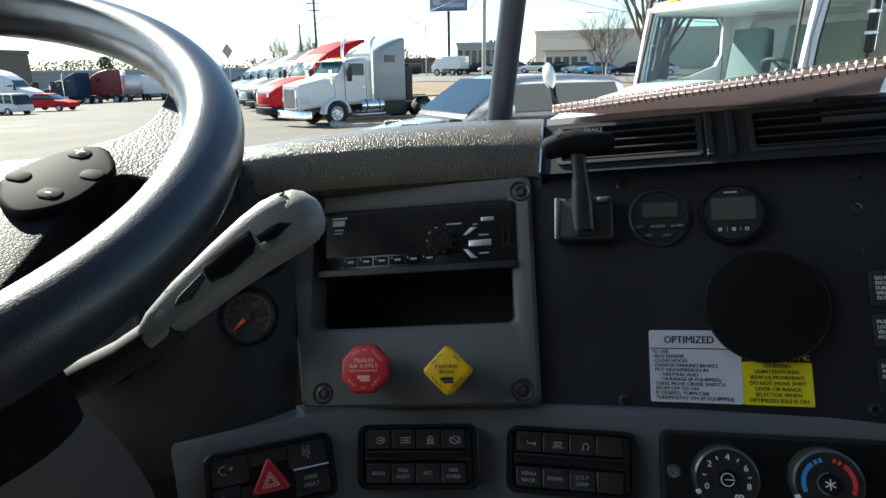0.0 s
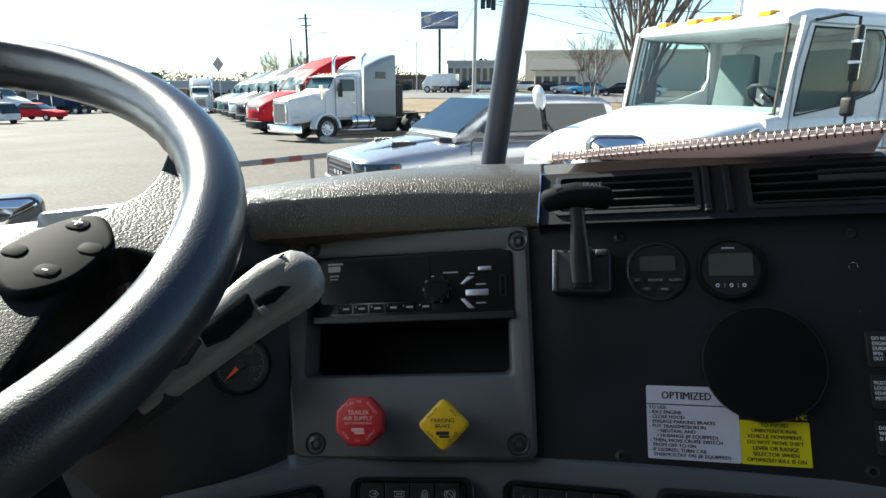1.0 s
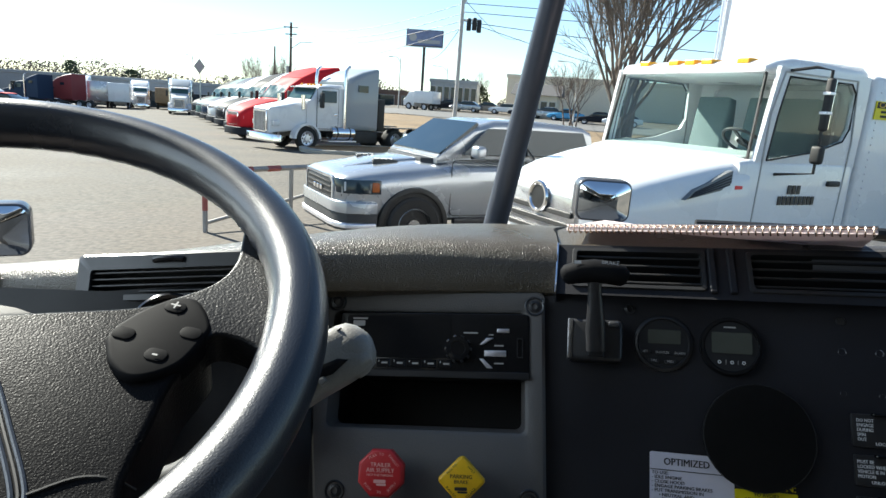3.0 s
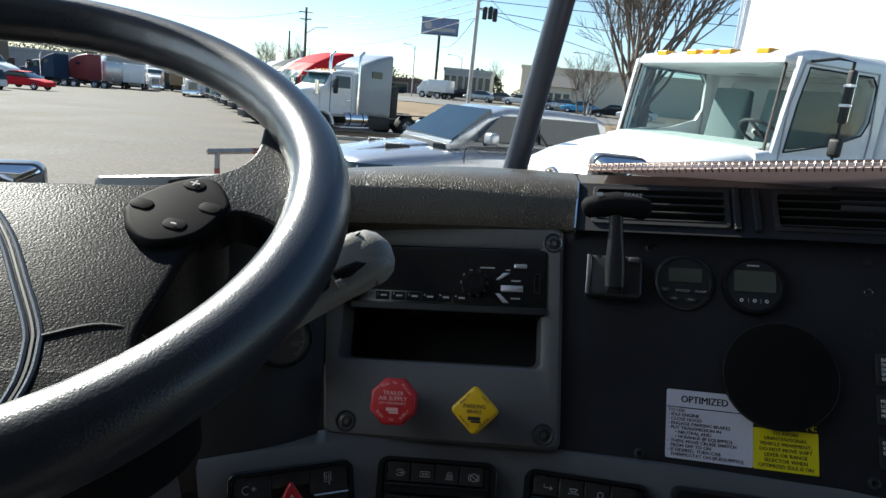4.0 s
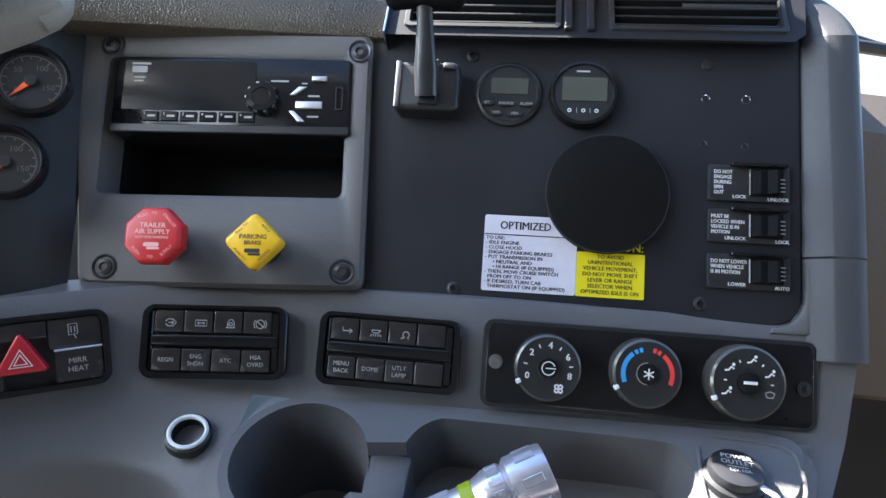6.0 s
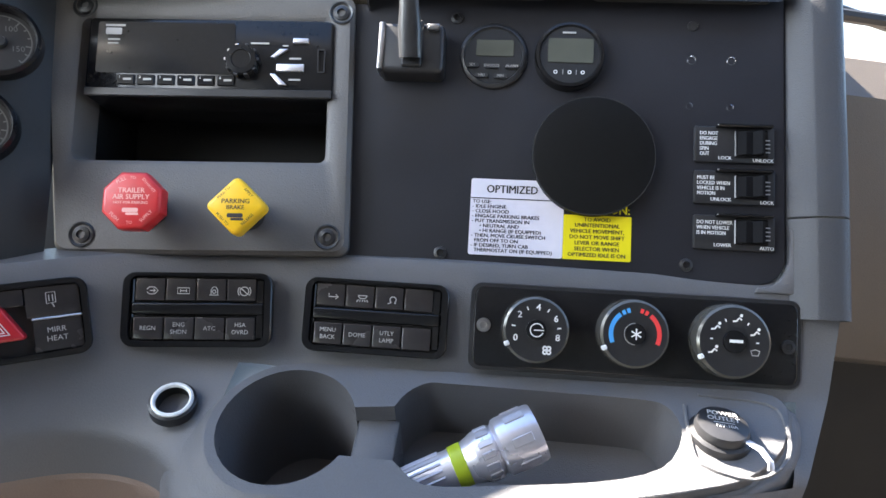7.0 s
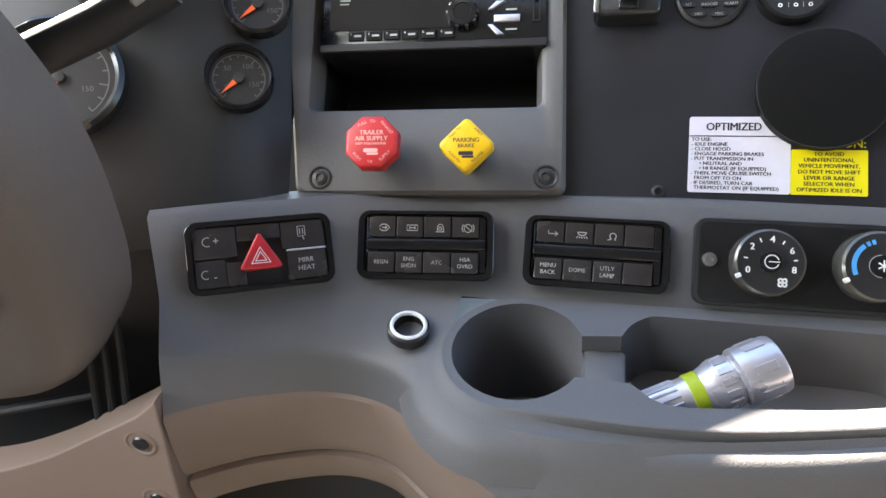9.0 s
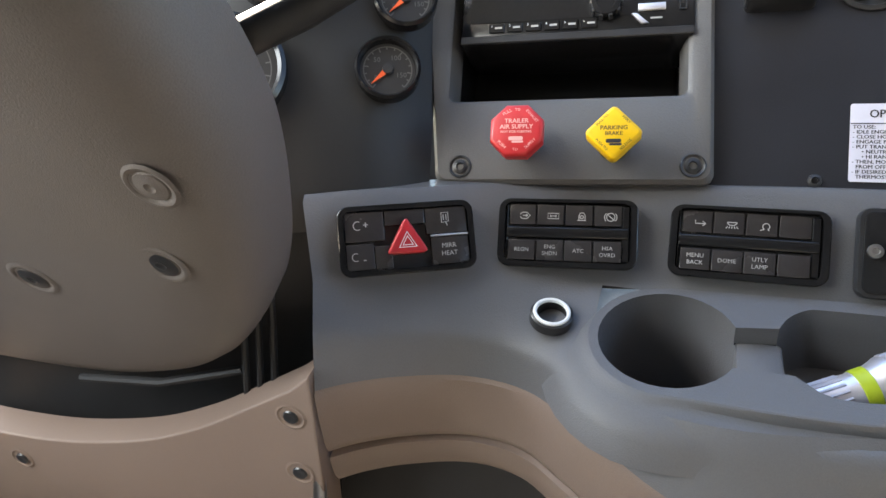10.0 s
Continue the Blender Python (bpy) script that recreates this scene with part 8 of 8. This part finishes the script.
# overhead cables
cab_ends = [((-28.6, 76, 10.2), (-5.1, 48, 9.6)), ((-28.3, 76, 9.5), (-4.9, 48, 9.0)), ((-28.9, 76, 9.0), (-5.1, 48, 8.4)), ((-28.6, 76, 6.9), (-5.1, 48, 7.9)), ((-15, 92, 8.8), (-5.1, 48, 8.2)), ((-5.1, 48, 9.6), (60, 40, 10.5)), ((-5.1, 48, 9.0), (60, 40, 9.6)), ((-5.1, 48, 8.4), (24, 74, 6.5)), ((-5.1, 48, 9.8), (-2, 110, 14)), ((-4.5, 48, 8.3), (40, 46, 8.0)), ((-28.6, 76, 10.2), (-70, 110, 12))]
wires = thing("overhead_cables", Matrix(), "black overhead power cables sagging between poles", "cable")
for (a, b) in cab_ends:
    a, b = Vector(a), Vector(b)
    bm = bmesh.new()
    tube(bm, [a.lerp(b, k / 14) + Vector((0, 0, -1.1 * math.sin(math.pi * k / 14))) for k in range(15)], 0.024, 5)
    part("cable", bm, WIRE, wires)


# bare winter trees
def bare_tree(x, y, height, stems, seed, label, spread=0.35, depth=5, base_r=0.16, z=None, start=0.0):
    rnd = random.Random(seed)
    t = thing("bare_tree", Matrix.Translation((x, y, ground_z(x, y) if z is None else z)), label, "tree", "bare winter trees")
    limb, twig = bmesh.new(), bmesh.new()

    def grow(p, d, length, r, level):
        n = 4
        pts, rad = [p], [r]
        q, dd = p.copy(), d.copy()
        for i in range(n):
            dd = (dd + Vector((rnd.uniform(-1, 1), rnd.uniform(-1, 1), rnd.uniform(-0.2, 0.5))) * 0.13).normalized()
            q = q + dd * length / n
            pts.append(q.copy())
            rad.append(r * (1 - 0.45 * (i + 1) / n))
        tube(limb if level < 2 else twig, pts, r, 8 if level < 2 else (5 if level < 4 else 3), taper=rad, cap=False)
        if level >= depth:
            return
        kids = 4 if level < 2 else rnd.choice((4, 5, 5))
        for k in range(kids):
            f = rnd.uniform(0.45, 1.0) if k else 1.0
            i = min(n, max(1, int(round(f * n))))
            a = rnd.uniform(0, 2 * math.pi)
            side = dd.orthogonal().normalized()
            side = (Matrix.Rotation(a, 3, dd) @ side)
            nd = (dd + side * rnd.uniform(0.35, 0.85) * (spread / 0.35) * 0.7 + Vector((0, 0, 0.22))).normalized()
            grow(pts[i], nd, length * rnd.uniform(0.58, 0.8), max(0.008, rad[i] * rnd.uniform(0.58, 0.78)), level + 1)

    for s in range(stems):
        a = 2 * math.pi * s / stems + rnd.uniform(-0.3, 0.3)
        lean = rnd.uniform(0.08, 0.28) if stems > 1 else 0.03
        grow(Vector((math.cos(a) * 0.12 * (stems > 1), math.sin(a) * 0.12 * (stems > 1), start)), Vector((math.cos(a) * lean, math.sin(a) * lean, 1)).normalized(), height * 0.36, base_r * rnd.uniform(0.8, 1.1), 0)
    part("trunk", limb, BARK, t)
    ob = part("twigs", twig, BARK, t)
    return t


bare_tree(3.05, 21.5, 10.5, 7, 3, "large multi-stemmed bare tree behind the box truck", 0.4, 5, 0.12)
bare_tree(3.8, 60, 7.2, 2, 11, "small bare street tree by the tan store", 0.4, 4, 0.11)
bare_tree(4.9, 66, 6.5, 2, 12, "small bare street tree by the tan store", 0.4, 4, 0.1)
bare_tree(-33.5, 84, 8.5, 3, 21, "bare tree behind the parked trucks", 0.42, 4, 0.16)
bare_tree(-38.5, 88, 8.0, 3, 22, "bare tree behind the parked trucks", 0.45, 4, 0.16)
bare_tree(-8.5, 122, 7.5, 2, 23, "bare tree beyond the office", 0.42, 4, 0.14)

# evergreen and scrub woods along the horizon
LEAF = material("far_evergreen_leaves", (0.05, 0.065, 0.035), 0.9, vary=0.4, scale=2, big=0.5)
# scrub colour lightened to hold the distant haze
SCRUB = material("hazy_far_scrub", (0.2, 0.17, 0.15), 0.95, vary=0.3, scale=2, big=0.4)


def clump_tree(x, y, h, wd, seed, mat, z=None, name="evergreen_tree", label="dark evergreen tree on the horizon"):
    rnd = random.Random(seed)
    t = thing(name, Matrix.Translation((x, y, ground_z(x, y) if z is None else z)), label, "tree", "horizon trees")
    bm = bmesh.new()
    tube(bm, [(0, 0, -0.5), (0.1, 0, h * 0.5), (0, 0, h * 0.85)], 0.2, 7, taper=[0.22, 0.15, 0.05])
    for k in range(7):
        a = rnd.uniform(0, 6.28)
        zz = h * rnd.uniform(0.4, 0.8)
        tube(bm, [(0, 0, zz), (math.cos(a) * wd * 0.6, math.sin(a) * wd * 0.6, zz + h * 0.12)], 0.05, 5)
    part("trunk", bm, BARK, t)
    bm = bmesh.new()
    for k in range(520):
        a, q = rnd.uniform(0, 6.28), rnd.random() ** 0.6
        zz = h * rnd.uniform(0.35, 1.0)
        top = 1 - ((zz / h - 0.35) / 0.65) ** 2 * 0.75
        c = Vector((math.cos(a) * q * wd * top, math.sin(a) * q * wd * top, zz + rnd.uniform(-0.2, 0.2)))
        s = rnd.uniform(0.12, 0.3)
        n1 = Vector((rnd.uniform(-1, 1), rnd.uniform(-1, 1), rnd.uniform(-1, 1))).normalized()
        o = n1.orthogonal().normalized() * s
        o2 = n1.cross(o)
        bm.faces.new([bm.verts.new(c + v) for v in (o, o2, -o * 0.9, -o2 * 1.1)])
    part("crown", bm, mat, t, smooth=0)
    return t


for i, (x, y, h, wd) in enumerate(((-89, 118, 7.4, 2.6), (-80, 124, 6.4, 3.2), (-11.5, 118, 5.2, 2.8), (-16, 121, 4.4, 3.0), (-9, 116, 4.6, 2.6))):
    clump_tree(x, y, h, wd, 40 + i, LEAF)
rnd = random.Random(5)
bm = bmesh.new()
for k in range(30000):
    x = rnd.uniform(-150, 110)
    y = 132 + rnd.uniform(0, 14) - 0.12 * x * (x > 0)
    hump = 3.9 + 1.0 * math.sin(x * 0.11) + 0.7 * math.sin(x * 0.37 + 1) + 0.5 * math.sin(x * 1.1)
    c = Vector((x, y, 1.5 + rnd.random() ** 1.1 * hump))
    s = rnd.uniform(0.15, 0.42)
    n1 = Vector((rnd.uniform(-1, 1), rnd.uniform(-1, 1), rnd.uniform(-1, 1))).normalized()
    o = n1.orthogonal().normalized() * s
    o2 = n1.cross(o) * 0.5
    bm.faces.new([bm.verts.new(c + v) for v in (o, o2, -o, -o2)])
tagged(part("far_woods", bm, SCRUB, smooth=0), "bare brown woods along the horizon", "woods", kind="stuff")

# shrubs in the island
rnd = random.Random(8)
for i in range(4):
    x, y = -5.2 + 0.9 * i, 30.2 + 0.5 * i
    t = thing("shrub", Matrix.Translation((x, y, ground_z(x, y))), "low clipped green shrub in the kerbed island", "shrub", "island shrubs")
    bm = bmesh.new()
    for k in range(900):
        v = Vector((rnd.gauss(0, 1), rnd.gauss(0, 1), abs(rnd.gauss(0, 1)))).normalized() * rnd.uniform(0.55, 1.0)
        c = Vector((v.x * 0.85, v.y * 0.7, v.z * 0.85))
        n1 = Vector((rnd.uniform(-1, 1), rnd.uniform(-1, 1), rnd.uniform(-1, 1))).normalized()
        o = n1.orthogonal().normalized() * rnd.uniform(0.03, 0.08)
        o2 = n1.cross(o)
        bm.faces.new([bm.verts.new(c + q) for q in (o, o2, -o, -o2)])
    part("leaves", bm, material("shrub_leaves", (0.07, 0.1, 0.03), 0.8, vary=0.4, scale=8), t, smooth=0)
    bm = bmesh.new()
    tube(bm, [(0, 0, -0.1), (0, 0, 0.4)], 0.05, 6)
    part("stem", bm, BARK, t)

# kerbed island
isl = thing("kerb_island", Matrix(), "kerbed island with orange mulch on the lot", "kerb island")
ring = [(p.x, p.y) for p in spline([(-9.4, 26.2, 0), (-8.6, 25.2, 0), (-7.0, 25.4, 0), (-3.0, 27.6, 0), (3, 31, 0), (3, 34, 0), (-3, 32.5, 0), (-7.6, 29.6, 0), (-9.4, 27.6, 0), (-9.4, 26.2, 0)], 4)[:-1]]
cx, cy = sum(p[0] for p in ring) / len(ring), sum(p[1] for p in ring) / len(ring)
zi = ground_z(-8, 26.5)
inn = [(x + (cx - x) * 0.05, y + (cy - y) * 0.07) for x, y in ring]
bm = bmesh.new()
frame_bar(bm, ring, inn, -0.2, 0.16, 0.03)
part("kerb", bm, CONC, isl, m=Matrix.Translation((0, 0, zi)))
bm = bmesh.new()
bm.faces.new([bm.verts.new((x, y, 0.12)) for x, y in inn])
part("mulch_bed", bm, MULCH, isl, m=Matrix.Translation((0, 0, zi)))

# barrier rail by the pickup
bar = thing("barrier_rail", Matrix(), "grey steel barrier rail with red tape on posts", "barrier")
RAILM = material("grey_barrier_steel", (0.36, 0.34, 0.32), 0.6, metal=0.3, vary=0.15, scale=10)
FADED = material("faded_red_tape", (0.34, 0.09, 0.075), 0.6, vary=0.2, scale=20)
ra, rb = Vector((-4.78, 8.95, 1.05)), Vector((-3.45, 11.2, 1.06))
bm = bmesh.new()
tube(bm, [ra, rb], 0.045, 4)
part("top_rail", bm, RAILM, bar)
for k, (f, l) in enumerate(((0.3, 0.09), (0.5, 0.1), (0.84, 0.12))):
    p = ra.lerp(rb, f)
    q = ra.lerp(rb, f + l)
    bm = bmesh.new()
    tube(bm, [p, q], 0.049, 4)
    part("red_tape", bm, FADED, bar)
for f in (0.06, 0.69):
    p = ra.lerp(rb, f)
    bm = bmesh.new()
    tube(bm, [(p.x, p.y, ground_z(p.x, p.y) - 0.1), (p.x, p.y, 1.05)], 0.04, 8)
    post = part("post", bm, RAILM, bar)
    bm = bmesh.new()
    tube(bm, [(p.x, p.y, 0.45), (p.x, p.y, 0.8)], 0.044, 8)
    if f < 0.5:
        part("red_tape", bm, FADED, post)
    else:
        bm.free()
bm = bmesh.new()
a, b = ra.lerp(rb, 0.06), ra.lerp(rb, 0.95)
tube(bm, [(a.x, a.y, 0.25), (b.x, b.y, 0.62)], 0.03, 6)
part("brace", bm, RAILM, bar)

# vehicles far across the lot
semi(-36.4, 64.5, 297, PAINT, "classic", True, "white long-nosed semi truck coming along the lane", group="far vehicles")
semi(-62.0, 71.0, 178, BLUEP, "classic", False, "dark blue semi truck far across the lot", group="far vehicles")
semi(-60.0, 73.6, 178, material("dull_red_truck_paint", (0.2, 0.035, 0.04), 0.5, vary=0.1, spec=0.3, big=1), "aero", False, "dull red semi truck far across the lot", group="far vehicles")
semi(-54.9, 62.0, 2, PAINT, "aero", False, "white semi truck standing side-on across the lot", group="far vehicles")
semi(-58.6, 78.5, 300, PAINT, "aero", False, "white semi truck far across the lot", group="far vehicles")
semi(-51.8, 82.0, 303, PAINT, "classic", False, "white semi truck far across the lot", group="far vehicles")


def far_box_truck(x, y, yaw, mat, L, H, label):
    t = thing("delivery_truck", place(x, y, yaw), label, "truck", "far vehicles")
    bm = bmesh.new()
    box(bm, 1.7, L, -1.2, 1.2, 0.9, H, 0.06, 2)
    part("cargo_body", bm, mat, t)
    part("cab", loft([(0.0, 0.9, 0.5, 1.3, 0.1), (0.4, 1.0, 0.45, 1.6, 0.12), (0.8, 0.98, 0.45, 2.3, 0.15), (1.7, 1.0, 0.45, 2.4, 0.12)]), mat, t)
    panel_on(t, "windscreen", [(0.42, -0.85, 1.6), (0.8, -0.8, 2.2), (0.8, 0.8, 2.2), (0.42, 0.85, 1.6)], DARKGLASS, thick=0.06)
    for sy in (-1, 1):
        for wx in (0.9, L - 1.3):
            wheel_at(t, wx, 0.95 * sy, 0.45, 0.3, ALU, 6)
    return t


far_box_truck(-57.2, 82, 120, SILVER, 7, 3.3, "silver box truck seen from behind at the lot end")
far_box_truck(-54.4, 82, 120, PAINT, 7, 3.2, "white box truck seen from behind at the lot end")
far_box_truck(-50.6, 86, 120, material("tan_truck_paint", (0.3, 0.19, 0.1), 0.6, vary=0.12, scale=3), 5, 2.9, "tan box truck seen from behind at the lot end")
far_box_truck(-16.4, 88, 160, PAINT, 4.6, 2.5, "white delivery van with plain sides")


def car(x, y, yaw, paint, label, tall=False):
    t = thing("parked_car", place(x, y, yaw), label, "car", "far cars")
    part("body", loft([(0.0, 0.75, 0.35, 0.7, 0.12), (0.3, 0.88, 0.3, 0.82, 0.14), (1.3, 0.9, 0.3, 0.95, 0.12), (3.6, 0.9, 0.3, 1.0, 0.12), (4.3, 0.85, 0.35, 0.95, 0.12), (4.45, 0.75, 0.4, 0.85, 0.1)]), paint, t)
    if tall:
        part("cabin", loft([(1.1, 0.82, 0.85, 1.0, 0.03), (1.7, 0.76, 0.85, 1.62, 0.1), (4.05, 0.76, 0.85, 1.66, 0.1), (4.4, 0.82, 0.85, 1.05, 0.04)]), DARKGLASS, t)
        part("roof", loft([(1.72, 0.74, 1.6, 1.68, 0.03), (2.4, 0.74, 1.62, 1.75, 0.03), (4.1, 0.74, 1.62, 1.73, 0.03)]), paint, t)
        for sy in (-1, 1):
            for px in (2.3, 3.2, 4.05):
                bm = bmesh.new()
                box(bm, px - 0.06, px + 0.06, 0.76 * sy - 0.04, 0.76 * sy + 0.05, 0.9, 1.66, 0.01, 1)
                part("window_pillar", bm, paint, t)
    else:
        part("cabin", loft([(1.2, 0.78, 0.85, 0.95, 0.03), (1.9, 0.7, 0.85, 1.4, 0.12), (3.2, 0.7, 0.85, 1.45, 0.12), (4.0, 0.78, 0.85, 1.0, 0.04)]), DARKGLASS, t)
        part("roof", loft([(1.95, 0.66, 1.38, 1.44, 0.03), (2.4, 0.66, 1.4, 1.49, 0.03), (3.15, 0.66, 1.4, 1.48, 0.03)]), paint, t)
    for sy in (-1, 1):
        for wx in (0.85, 3.55):
            wheel_at(t, wx, 0.82 * sy, 0.33, 0.2, ALU, 5)


CARS = [(-13.2, 90, 172, DARKP, "black"), (-10.4, 89, 168, SILVER, "silver"), (-7.9, 89.5, 175, material("tan_car_paint", (0.3, 0.22, 0.16), 0.35, vary=0.05, coat=0.4), "tan"), (-5.0, 88, 172, PAINT, "white"), (-2.2, 83, 170, DARKP, "black"), (0.4, 82.5, 168, SILVER, "silver"), (2.6, 80, 172, material("bright_blue_car_paint", (0.05, 0.3, 0.55), 0.35, vary=0.05, coat=0.4), "bright blue"), (5.9, 76, 172, DARKP, "black"), (8.6, 75, 172, PAINT, "white"), (-46.4, 46, 174, PAINT, "white tall"), (-41.8, 50.7, 3, REDPAINT, "red")]
for i, (x, y, yaw, p, n) in enumerate(CARS):
    car(x, y, yaw, p, n + (" parked car seen far across the street" if i < 9 else " car parked across the lot"), n.endswith("tall"))
